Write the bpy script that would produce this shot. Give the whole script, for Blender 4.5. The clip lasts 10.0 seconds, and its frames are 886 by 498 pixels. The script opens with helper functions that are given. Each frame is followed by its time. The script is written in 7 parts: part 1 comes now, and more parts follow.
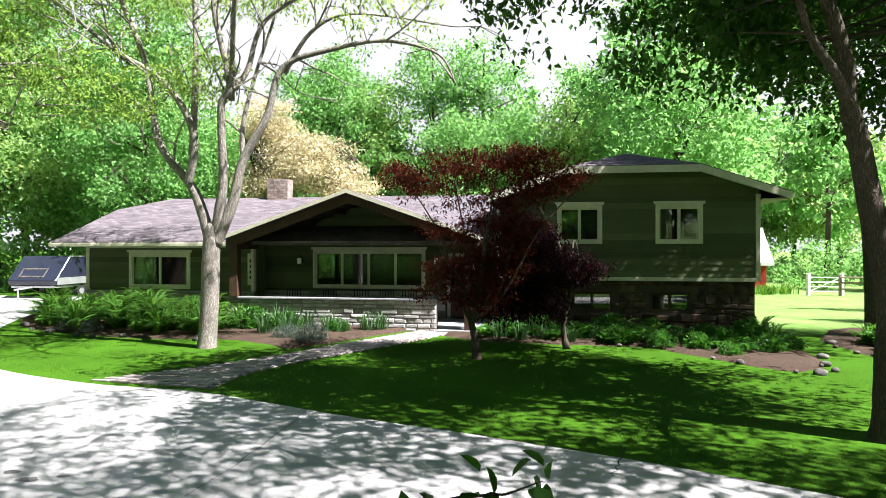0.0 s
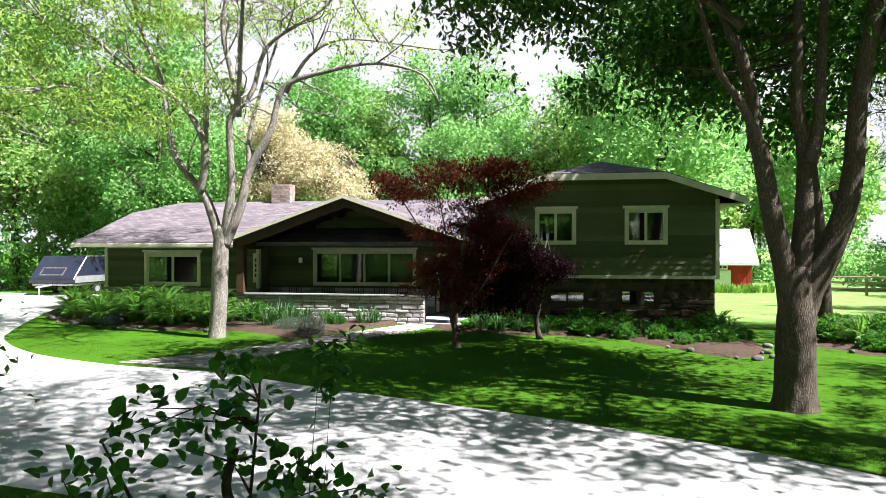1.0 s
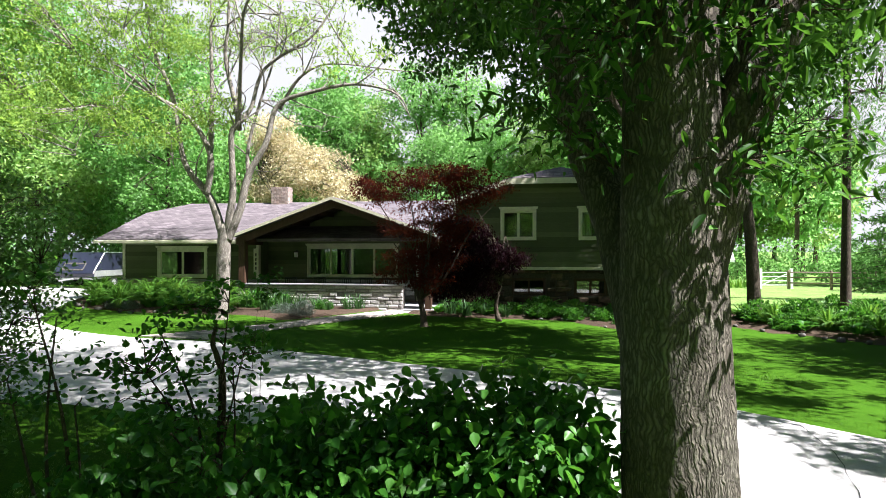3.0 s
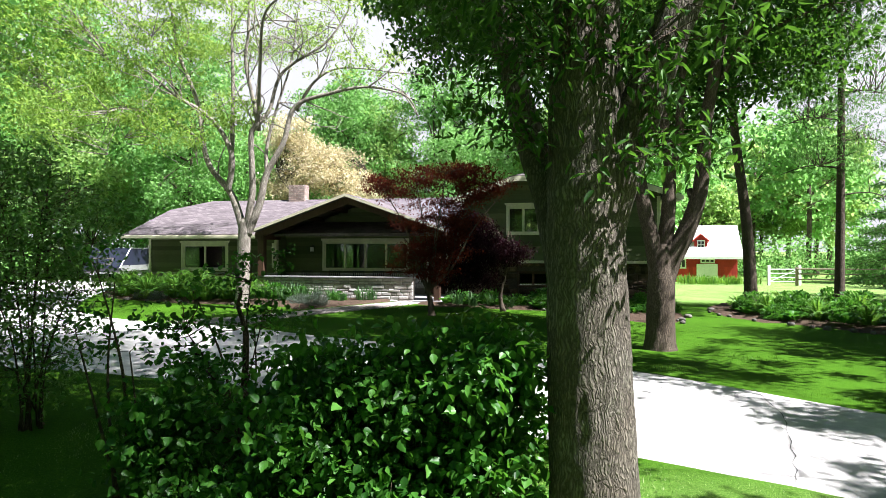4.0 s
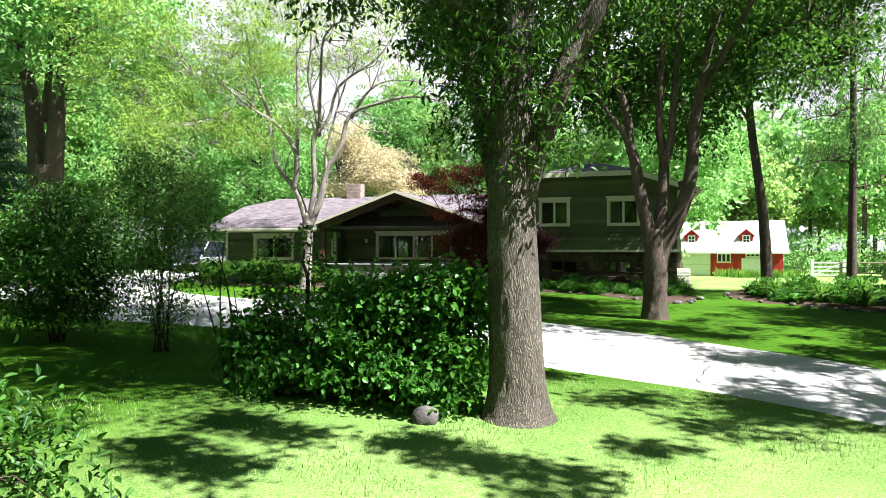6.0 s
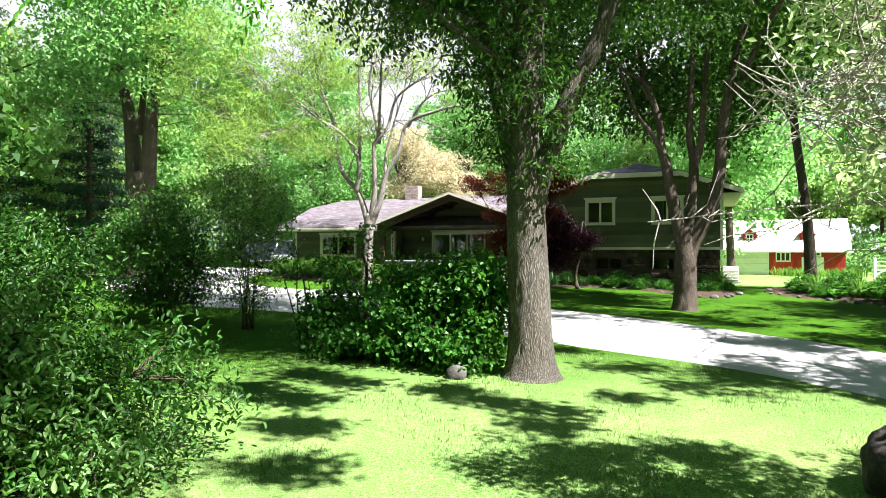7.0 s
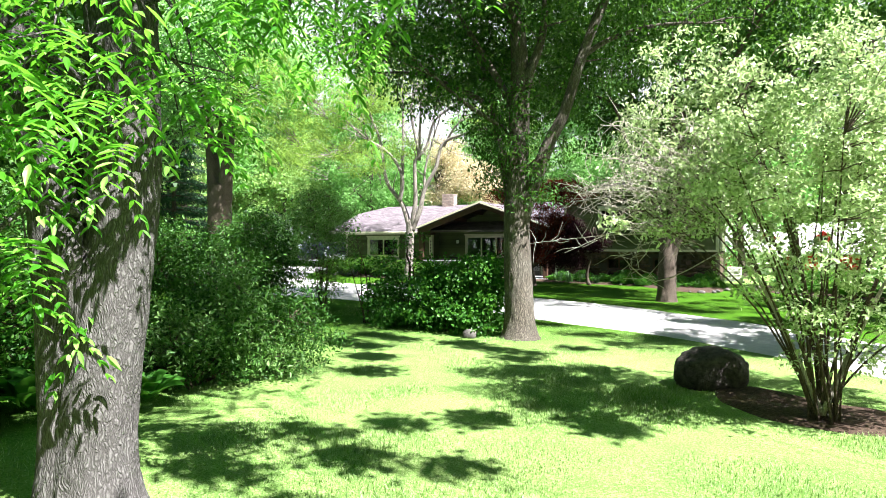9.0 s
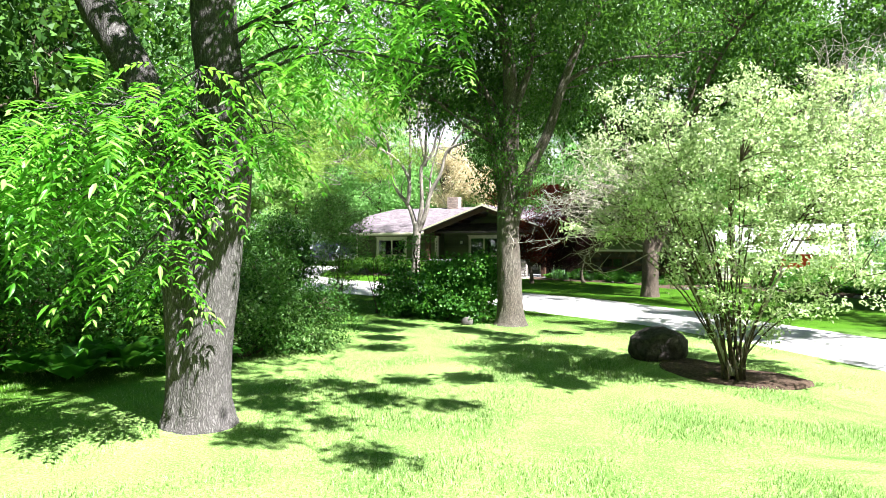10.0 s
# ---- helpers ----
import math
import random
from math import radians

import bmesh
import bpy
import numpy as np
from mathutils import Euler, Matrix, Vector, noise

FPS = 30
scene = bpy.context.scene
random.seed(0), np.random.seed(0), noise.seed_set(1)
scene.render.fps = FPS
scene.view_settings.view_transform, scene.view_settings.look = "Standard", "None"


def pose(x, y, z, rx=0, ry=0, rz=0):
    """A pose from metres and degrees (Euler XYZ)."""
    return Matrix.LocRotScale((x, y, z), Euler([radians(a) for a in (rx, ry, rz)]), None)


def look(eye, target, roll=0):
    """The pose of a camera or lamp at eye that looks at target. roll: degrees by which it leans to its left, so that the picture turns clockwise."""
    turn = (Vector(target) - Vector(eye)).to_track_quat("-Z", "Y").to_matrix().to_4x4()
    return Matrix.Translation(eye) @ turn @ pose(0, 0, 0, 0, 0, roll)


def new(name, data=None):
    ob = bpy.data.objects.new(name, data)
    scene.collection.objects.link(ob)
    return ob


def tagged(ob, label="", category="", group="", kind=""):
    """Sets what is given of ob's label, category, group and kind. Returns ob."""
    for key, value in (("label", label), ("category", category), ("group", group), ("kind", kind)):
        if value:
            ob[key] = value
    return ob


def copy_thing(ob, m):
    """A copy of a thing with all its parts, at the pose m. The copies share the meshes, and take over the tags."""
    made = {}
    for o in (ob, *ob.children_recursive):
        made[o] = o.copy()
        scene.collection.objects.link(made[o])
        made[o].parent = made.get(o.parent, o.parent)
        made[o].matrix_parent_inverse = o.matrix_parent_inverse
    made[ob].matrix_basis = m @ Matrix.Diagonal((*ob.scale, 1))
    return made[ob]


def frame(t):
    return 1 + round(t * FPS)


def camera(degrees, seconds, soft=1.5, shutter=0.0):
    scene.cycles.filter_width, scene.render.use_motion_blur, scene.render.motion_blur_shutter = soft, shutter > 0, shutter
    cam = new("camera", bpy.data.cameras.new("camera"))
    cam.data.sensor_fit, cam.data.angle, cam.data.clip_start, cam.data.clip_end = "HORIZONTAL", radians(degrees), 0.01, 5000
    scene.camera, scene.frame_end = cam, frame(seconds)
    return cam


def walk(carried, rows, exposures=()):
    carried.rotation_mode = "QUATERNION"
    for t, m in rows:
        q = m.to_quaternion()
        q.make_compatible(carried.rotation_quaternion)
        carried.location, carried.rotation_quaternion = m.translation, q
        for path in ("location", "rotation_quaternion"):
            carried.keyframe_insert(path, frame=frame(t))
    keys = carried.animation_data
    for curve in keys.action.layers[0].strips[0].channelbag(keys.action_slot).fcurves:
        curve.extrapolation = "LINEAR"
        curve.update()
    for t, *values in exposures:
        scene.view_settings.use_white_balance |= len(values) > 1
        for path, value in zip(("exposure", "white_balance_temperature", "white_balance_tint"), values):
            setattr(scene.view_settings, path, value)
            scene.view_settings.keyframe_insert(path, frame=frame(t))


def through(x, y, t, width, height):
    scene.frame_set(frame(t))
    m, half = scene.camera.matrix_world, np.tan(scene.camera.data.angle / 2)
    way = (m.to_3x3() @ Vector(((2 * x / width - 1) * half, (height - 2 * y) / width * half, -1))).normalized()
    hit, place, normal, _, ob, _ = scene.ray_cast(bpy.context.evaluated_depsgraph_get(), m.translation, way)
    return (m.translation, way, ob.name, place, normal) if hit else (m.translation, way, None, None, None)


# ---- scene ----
cam = camera(69.5, 10.0, soft=0.5)
METRES, EYE, TILT, LEAN, TURN = 19.0, 2.6, 0.0, 0.0, 0.0
ROWS = [
    (0.0, 0.0, 0.0, 0.0, 0.0, 0.0, -0.0),
    (0.5, 0.0127, -0.0516, -0.0004, 0.28, 0.04, -0.02),
    (1.0, 0.0303, -0.1005, 0.0, 0.43, 0.03, -0.01),
    (1.5, 0.0522, -0.1483, -0.0011, 0.58, 0.06, -0.01),
    (2.0, 0.072, -0.1911, -0.0031, 0.67, 0.06, -0.02),
    (2.5, 0.0855, -0.2257, -0.0057, 0.74, 0.07, 0.01),
    (4.0, 0.1153, -0.319, -0.0224, 2.63, 0.04, -0.02),
    (4.5, 0.1293, -0.353, -0.026, 3.54, 0.02, -0.03),
    (5.0, 0.1432, -0.3886, -0.0312, 4.58, 0.03, -0.03),
    (6.5, 0.1916, -0.5235, -0.0499, 10.55, 0.03, -0.01),
    (7.0, 0.2134, -0.5749, -0.0509, 13.46, 0.03, -0.03),
    (7.5, 0.2337, -0.6327, -0.0501, 15.33, 0.02, -0.07),
    (8.0, 0.254, -0.6938, -0.0485, 16.17, 0.02, -0.11),
    (8.5, 0.276, -0.7543, -0.0469, 16.71, 0.02, -0.14),
    (9.0, 0.2978, -0.8155, -0.0475, 17.04, 0.04, -0.21),
    (9.5, 0.3198, -0.875, -0.0482, 17.35, 0.06, -0.2),
    (10.0, 0.3418, -0.9351, -0.0487, 17.65, 0.08, -0.21),
]
walk(cam, [(t, pose(0, 0, EYE, TILT, LEAN, TURN) @ pose(METRES * x, METRES * y, METRES * z, 90 + pitch, roll, yaw)) for t, x, y, z, yaw, pitch, roll in ROWS],
     [(0.0, 2.15, 6250, 17), (2.5, 2.05, 6250, 17), (5.0, 2.13, 6250, 17), (6.5, 2.3, 6250, 17), (8.0, 2.47, 6250, 17), (10.0, 2.65, 6250, 17)])

# ---- daylight ----
SUN = Vector((0.90 * math.cos(radians(54)), -0.40 * math.cos(radians(54)), math.sin(radians(54)))).normalized()
world = bpy.data.worlds.new("sky")
scene.world = world
world.use_nodes = True
wn = world.node_tree.nodes
sky = wn.new("ShaderNodeTexSky")
sky.sky_type, sky.sun_disc = "NISHITA", False
sky.altitude, sky.air_density, sky.dust_density = 1800, 0.55, 0.3
sky.sun_elevation, sky.sun_rotation = math.asin(SUN.z), math.atan2(SUN.x, SUN.y)
wn["Background"].inputs[1].default_value = 0.05
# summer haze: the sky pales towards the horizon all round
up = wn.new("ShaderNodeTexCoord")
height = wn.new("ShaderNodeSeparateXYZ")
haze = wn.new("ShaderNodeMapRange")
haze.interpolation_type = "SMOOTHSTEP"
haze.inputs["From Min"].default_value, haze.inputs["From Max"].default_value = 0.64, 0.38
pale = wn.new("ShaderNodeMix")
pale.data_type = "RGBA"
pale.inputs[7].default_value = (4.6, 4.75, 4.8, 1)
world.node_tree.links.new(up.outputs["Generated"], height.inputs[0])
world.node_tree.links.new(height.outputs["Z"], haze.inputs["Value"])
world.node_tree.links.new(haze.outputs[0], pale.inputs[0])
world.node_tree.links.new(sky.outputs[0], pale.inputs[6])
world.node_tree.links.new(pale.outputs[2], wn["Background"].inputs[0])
sun = new("sun", bpy.data.lights.new("sun", "SUN"))
sun.data.energy, sun.data.angle, sun.data.color = 5.0, radians(0.55), (1.0, 0.985, 0.955)
sun.matrix_world = look(SUN * 60, (0, 0, 0))


# ---- materials ----
class Shade:
    """A node material with a Principled shader and small helpers."""

    def __init__(self, name, rough=0.8, spec=0.3, metal=0.0):
        self.m = bpy.data.materials.new(name)
        self.m.use_nodes = True
        self.n, self.l = self.m.node_tree.nodes, self.m.node_tree.links
        self.b = self.n["Principled BSDF"]
        self.b.inputs["Roughness"].default_value = rough
        self.b.inputs["Specular IOR Level"].default_value = spec
        self.b.inputs["Metallic"].default_value = metal
        self.geo = self.n.new("ShaderNodeNewGeometry")

    def coords(self, stretch=(1, 1, 1)):
        mp = self.n.new("ShaderNodeMapping")
        mp.inputs["Scale"].default_value = stretch
        self.l.new(self.geo.outputs["Position"], mp.inputs[0])
        return mp.outputs[0]

    def noise(self, scale, detail=4.0, stretch=(1, 1, 1), rough=0.6, warp=0.0):
        t = self.n.new("ShaderNodeTexNoise")
        t.inputs["Scale"].default_value, t.inputs["Detail"].default_value = scale, detail
        t.inputs["Roughness"].default_value, t.inputs["Distortion"].default_value = rough, warp
        self.l.new(self.coords(stretch), t.inputs["Vector"])
        return t.outputs["Fac"]

    def ramp(self, fac, stops):
        r = self.n.new("ShaderNodeValToRGB")
        e = r.color_ramp.elements
        while len(e) < len(stops):
            e.new(0.5)
        for k, (p, c) in zip(e, stops):
            k.position, k.color = p, (*c, 1)
        self.l.new(fac, r.inputs[0])
        return r.outputs[0]

    def mix(self, fac, a, b, how="MIX"):
        x = self.n.new("ShaderNodeMix")
        x.data_type, x.blend_type = "RGBA", how
        for v, s in ((fac, x.inputs[0]), (a, x.inputs[6]), (b, x.inputs[7])):
            if isinstance(v, (int, float)):
                s.default_value = v
            elif isinstance(v, tuple):
                s.default_value = (*v, 1)
            else:
                self.l.new(v, s)
        return x.outputs[2]

    def grey(self, fac, lo, hi, p0=0.3, p1=0.7):
        return self.ramp(fac, [(p0, (lo,) * 3), (p1, (hi,) * 3)])

    def bump(self, height, strength=0.4, distance=0.02):
        b = self.n.new("ShaderNodeBump")
        b.inputs["Strength"].default_value, b.inputs["Distance"].default_value = strength, distance
        self.l.new(height, b.inputs["Height"])
        self.l.new(b.outputs[0], self.b.inputs["Normal"])

    def colour(self, out):
        self.l.new(out, self.b.inputs["Base Color"])

    def piece(self):
        o = self.n.new("ShaderNodeObjectInfo")
        return o.outputs["Random"]


def surface(name, c0, c1, scale, rough=0.8, spec=0.3, bump=0.3, dist=0.01, stretch=(1, 1, 1), large=0.4, var=0.25, pieces=False, fine=None, metal=0.0):
    s = Shade(name, rough, spec, metal)
    n = s.noise(scale, 5, stretch, warp=0.3)
    col = s.ramp(n, [(0.3, c0), (0.7, c1)])
    col = s.mix(var, col, s.grey(s.noise(large, 3), 0.35, 1.25), "MULTIPLY")
    if pieces:
        col = s.mix(0.8, col, s.grey(s.piece(), 0.55, 1.3, 0, 1), "MULTIPLY")
    s.colour(col)
    s.bump(s.noise(fine or scale * 3, 5, stretch), bump, dist)
    return s.m


def leafy(name, dark, mid, light, glow, through=0.4, rough=0.5, spec=0.2, patch=0.5):
    s = Shade(name, rough, spec)
    col = s.ramp(s.geo.outputs["Random Per Island"], [(0.0, dark), (0.5, mid), (1.0, light)])
    col = s.mix(0.6, col, s.grey(s.noise(patch, 3), 0.55, 1.35), "MULTIPLY")
    s.colour(col)
    tr = s.n.new("ShaderNodeBsdfTranslucent")
    s.l.new(s.mix(0.65, col, glow), tr.inputs[0])
    mx = s.n.new("ShaderNodeMixShader")
    mx.inputs[0].default_value = through
    s.l.new(s.b.outputs[0], mx.inputs[1])
    s.l.new(tr.outputs[0], mx.inputs[2])
    s.l.new(mx.outputs[0], s.n["Material Output"].inputs[0])
    return s.m


def bark(name, c0, c1, groove=14.0, lichen=(0.3, 0.3, 0.24), amount=0.3, deep=0.04):
    """Ridged bark: long plates with dark cracks between them."""
    s = Shade(name, 0.92, 0.15)
    warp = s.n.new("ShaderNodeTexNoise")
    warp.inputs["Scale"].default_value, warp.inputs["Detail"].default_value = 6.0, 3.0
    s.l.new(s.geo.outputs["Position"], warp.inputs["Vector"])
    add = s.n.new("ShaderNodeVectorMath")
    add.operation = "MULTIPLY_ADD"
    add.inputs[1].default_value = (0.12, 0.12, 0.5)
    s.l.new(warp.outputs["Color"], add.inputs[0])
    s.l.new(s.geo.outputs["Position"], add.inputs[2])
    mp = s.n.new("ShaderNodeMapping")
    mp.inputs["Scale"].default_value = (groove * 1.25, groove * 1.25, groove * 0.13)
    s.l.new(add.outputs[0], mp.inputs[0])
    vo = s.n.new("ShaderNodeTexVoronoi")
    vo.feature = "DISTANCE_TO_EDGE"
    vo.inputs["Scale"].default_value = 1.0
    s.l.new(mp.outputs[0], vo.inputs["Vector"])
    crack = s.grey(vo.outputs["Distance"], 0.15, 1.0, 0.0, 0.34)
    n = s.noise(groove * 3.2, 7, (1, 1, 0.3), warp=0.5)
    col = s.ramp(n, [(0.3, tuple(0.55 * a + 0.45 * b for a, b in zip(c0, c1))), (0.7, c1)])
    col = s.mix(s.grey(s.noise(2.3, 4), 0, amount, 0.45, 0.75), col, lichen)
    col = s.mix(crack, c0, col)
    col = s.mix(0.5, col, s.grey(s.noise(0.9, 3), 0.55, 1.25), "MULTIPLY")
    s.colour(col)
    s.bump(s.mix(0.5, crack, n), 1.0, deep)
    return s.m


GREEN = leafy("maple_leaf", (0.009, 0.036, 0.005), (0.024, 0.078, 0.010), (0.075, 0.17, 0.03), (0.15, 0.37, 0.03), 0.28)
LOCUST = leafy("locust_leaf", (0.035, 0.10, 0.012), (0.10, 0.20, 0.035), (0.26, 0.38, 0.10), (0.46, 0.68, 0.10), 0.5)
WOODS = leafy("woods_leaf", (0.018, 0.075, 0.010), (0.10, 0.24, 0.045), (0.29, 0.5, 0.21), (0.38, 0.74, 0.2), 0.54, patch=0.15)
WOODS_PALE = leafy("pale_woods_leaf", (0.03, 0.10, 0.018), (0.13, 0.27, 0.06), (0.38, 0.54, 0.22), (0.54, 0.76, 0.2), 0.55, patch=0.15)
CREAM = leafy("cream_blossom_leaf", (0.16, 0.17, 0.06), (0.56, 0.49, 0.29), (0.78, 0.72, 0.54), (0.78, 0.66, 0.38), 0.45, patch=0.3)
WALNUT = leafy("walnut_leaf", (0.02, 0.11, 0.006), (0.07, 0.245, 0.018), (0.28, 0.5, 0.12), (0.22, 0.64, 0.035), 0.46, 0.4, 0.32)
SHRUB = leafy("shrub_leaf", (0.007, 0.036, 0.004), (0.022, 0.082, 0.009), (0.075, 0.18, 0.032), (0.11, 0.30, 0.022), 0.24, 0.45, 0.2, patch=1.0)
VINE = leafy("vine_leaf", (0.008, 0.042, 0.005), (0.028, 0.112, 0.012), (0.075, 0.205, 0.032), (0.13, 0.40, 0.028), 0.36, 0.42, 0.25, patch=1.4)
PALE = leafy("pale_shrub_leaf", (0.08, 0.16, 0.045), (0.35, 0.46, 0.21), (0.70, 0.75, 0.54), (0.56, 0.72, 0.28), 0.38, patch=1.4)
FRESH = leafy("fresh_shrub_leaf", (0.03, 0.10, 0.015), (0.08, 0.19, 0.04), (0.22, 0.36, 0.13), (0.22, 0.42, 0.07), 0.38, 0.45, 0.25, patch=1.4)
PURPLE = leafy("purple_maple_leaf", (0.007, 0.004, 0.006), (0.013, 0.006, 0.009), (0.03, 0.012, 0.018), (0.08, 0.015, 0.018), 0.25, 0.8, 0.06, patch=1.5)
RED = leafy("red_maple_leaf", (0.012, 0.005, 0.005), (0.02, 0.008, 0.006), (0.06, 0.02, 0.013), (0.32, 0.06, 0.025), 0.4, 0.8, 0.06, patch=1.2)
FERN = leafy("fern_leaf", (0.03, 0.10, 0.010), (0.065, 0.18, 0.02), (0.12, 0.27, 0.04), (0.22, 0.42, 0.04), 0.4, 0.55, 0.2)
IRIS = leafy("iris_leaf", (0.02, 0.06, 0.018), (0.04, 0.10, 0.03), (0.07, 0.15, 0.05), (0.12, 0.25, 0.06), 0.3)
GREYLEAF = leafy("lavender_leaf", (0.06, 0.09, 0.06), (0.11, 0.15, 0.11), (0.18, 0.21, 0.19), (0.15, 0.2, 0.12), 0.25)
NEEDLE = leafy("spruce_needle", (0.008, 0.03, 0.015), (0.016, 0.05, 0.022), (0.03, 0.08, 0.03), (0.05, 0.12, 0.03), 0.2)
HEMLOCK = leafy("hemlock_needle", (0.025, 0.09, 0.02), (0.065, 0.18, 0.038), (0.14, 0.30, 0.08), (0.2, 0.42, 0.08), 0.38)
# two grass tones: shade in the first one's colour, sunlight in the second's
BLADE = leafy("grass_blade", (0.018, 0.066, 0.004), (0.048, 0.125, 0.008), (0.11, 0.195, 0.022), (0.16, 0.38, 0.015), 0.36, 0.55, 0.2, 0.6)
SUNBLADE = leafy("sunlit_grass_blade", (0.03, 0.10, 0.007), (0.14, 0.25, 0.058), (0.34, 0.415, 0.21), (0.28, 0.46, 0.10), 0.36, 0.55, 0.2, 0.6)
BARK_GREY = bark("grey_furrowed_bark", (0.04, 0.034, 0.027), (0.185, 0.16, 0.125), 34, (0.31, 0.31, 0.25), 0.35, 0.022)
BARK_DARK = bark("dark_bark", (0.045, 0.036, 0.028), (0.16, 0.125, 0.092), 30, (0.2, 0.19, 0.145), 0.25, 0.02)
BARK_PALE = bark("pale_locust_bark", (0.10, 0.085, 0.066), (0.44, 0.405, 0.345), 30, (0.40, 0.38, 0.33), 0.5, 0.015)
BARK_WALNUT = bark("deep_grey_walnut_bark", (0.045, 0.041, 0.037), (0.175, 0.165, 0.155), 36, (0.23, 0.23, 0.21), 0.3, 0.018)
TWIG = bark("twig_bark", (0.05, 0.035, 0.025), (0.16, 0.12, 0.085), 30, (0.2, 0.18, 0.13), 0.2)
TWIG_PALE = bark("bleached_twig_bark", (0.28, 0.25, 0.20), (0.62, 0.57, 0.48), 30, (0.6, 0.57, 0.5), 0.3)


def lawn_material():
    """Turf painted shade-dark by the house, sunlit yellow on the drive's open side."""
    s = Shade("lawn_turf", 0.95, 0.05)
    n = s.noise(38, 5, rough=0.7)
    shade_green = s.ramp(n, [(0.28, (0.014, 0.056, 0.003)), (0.55, (0.042, 0.116, 0.006)), (0.8, (0.11, 0.185, 0.018))])
    # painted sunlight: the same turf in a paler, yellower ramp
    sunlit = s.ramp(n, [(0.25, (0.03, 0.095, 0.006)), (0.52, (0.14, 0.25, 0.058)), (0.8, (0.35, 0.42, 0.22))])
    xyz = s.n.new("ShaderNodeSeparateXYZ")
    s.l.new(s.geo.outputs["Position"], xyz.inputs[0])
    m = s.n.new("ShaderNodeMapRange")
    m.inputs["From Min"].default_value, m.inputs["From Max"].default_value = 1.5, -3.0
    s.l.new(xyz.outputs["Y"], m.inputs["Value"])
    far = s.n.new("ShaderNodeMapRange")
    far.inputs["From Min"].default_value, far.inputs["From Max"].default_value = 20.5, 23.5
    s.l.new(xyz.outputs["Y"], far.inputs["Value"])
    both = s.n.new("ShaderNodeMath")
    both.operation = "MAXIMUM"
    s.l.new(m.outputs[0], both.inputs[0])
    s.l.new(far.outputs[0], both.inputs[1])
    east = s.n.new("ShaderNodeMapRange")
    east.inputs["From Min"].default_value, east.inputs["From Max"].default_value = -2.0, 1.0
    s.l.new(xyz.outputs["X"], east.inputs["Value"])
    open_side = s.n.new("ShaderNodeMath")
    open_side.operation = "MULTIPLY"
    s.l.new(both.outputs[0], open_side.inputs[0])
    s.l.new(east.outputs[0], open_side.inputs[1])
    col = s.mix(open_side.outputs[0], shade_green, sunlit)
    col = s.mix(0.55, col, s.grey(s.noise(0.5, 4), 0.65, 1.3), "MULTIPLY")
    # still paler patches that strengthen the painted sunlight
    sun_patch = s.n.new("ShaderNodeMath")
    sun_patch.operation = "MULTIPLY"
    s.l.new(s.grey(s.noise(0.9, 5, rough=0.65), 0.0, 0.3, 0.42, 0.64), sun_patch.inputs[0])
    s.l.new(open_side.outputs[0], sun_patch.inputs[1])
    col = s.mix(sun_patch.outputs[0], col, s.ramp(n, [(0.3, (0.14, 0.2, 0.045)), (0.6, (0.35, 0.4, 0.16))]))
    s.colour(col)
    s.bump(s.noise(60, 4), 0.8, 0.03)
    return s.m


def concrete_material():
    s = Shade("drive_concrete", 0.88, 0.25)
    col = s.ramp(s.noise(5, 6, rough=0.7), [(0.3, (0.34, 0.33, 0.315)), (0.7, (0.47, 0.46, 0.445))])
    col = s.mix(0.5, col, s.grey(s.noise(0.45, 5, warp=0.6), 0.7, 1.15), "MULTIPLY")
    col = s.mix(s.grey(s.noise(120, 2), 0.0, 0.25, 0.58, 0.7), col, (0.26, 0.25, 0.235))
    s.colour(col)
    s.bump(s.noise(90, 4), 0.25, 0.006)
    return s.m


def shingle_material():
    s = Shade("asphalt_shingle", 0.95, 0.1)
    br = s.n.new("ShaderNodeTexBrick")
    br.inputs["Scale"].default_value = 1.0
    br.inputs["Brick Width"].default_value, br.inputs["Row Height"].default_value = 0.28, 0.14
    br.inputs["Mortar Size"].default_value, br.inputs["Mortar"].default_value = 0.006, (0.05, 0.042, 0.045, 1)
    br.inputs["Color1"].default_value, br.inputs["Color2"].default_value = (0.10, 0.086, 0.092, 1), (0.17, 0.146, 0.154, 1)
    uv = s.n.new("ShaderNodeUVMap")
    s.l.new(uv.outputs[0], br.inputs["Vector"])
    col = s.mix(0.6, br.outputs[0], s.grey(s.noise(1.1, 5), 0.6, 1.3), "MULTIPLY")
    col = s.mix(0.5, col, s.grey(s.noise(60, 3), 0.6, 1.3), "MULTIPLY")
    s.colour(col)
    s.bump(br.outputs["Fac"], -0.5, 0.012)
    return s.m


LAWN, CONCRETE, SHINGLE = lawn_material(), concrete_material(), shingle_material()
MULCH = surface("bark_mulch", (0.028, 0.019, 0.013), (0.11, 0.076, 0.053), 22, 0.95, 0.1, 1.0, 0.04, fine=45, large=1.0)
OLIVE = surface("olive_painted_board", (0.086, 0.10, 0.05), (0.112, 0.13, 0.065), 6, 0.7, 0.15, 0.15, 0.003, (1, 1, 9), 0.5, 0.3, True)
CREAMP = surface("cream_painted_trim", (0.52, 0.49, 0.36), (0.64, 0.61, 0.46), 9, 0.5, 0.4, 0.1, 0.002, large=1.5, var=0.2)
BROWN = surface("dark_stained_timber", (0.035, 0.018, 0.011), (0.085, 0.045, 0.026), 9, 0.6, 0.3, 0.3, 0.004, (4, 4, 0.5), 0.8)
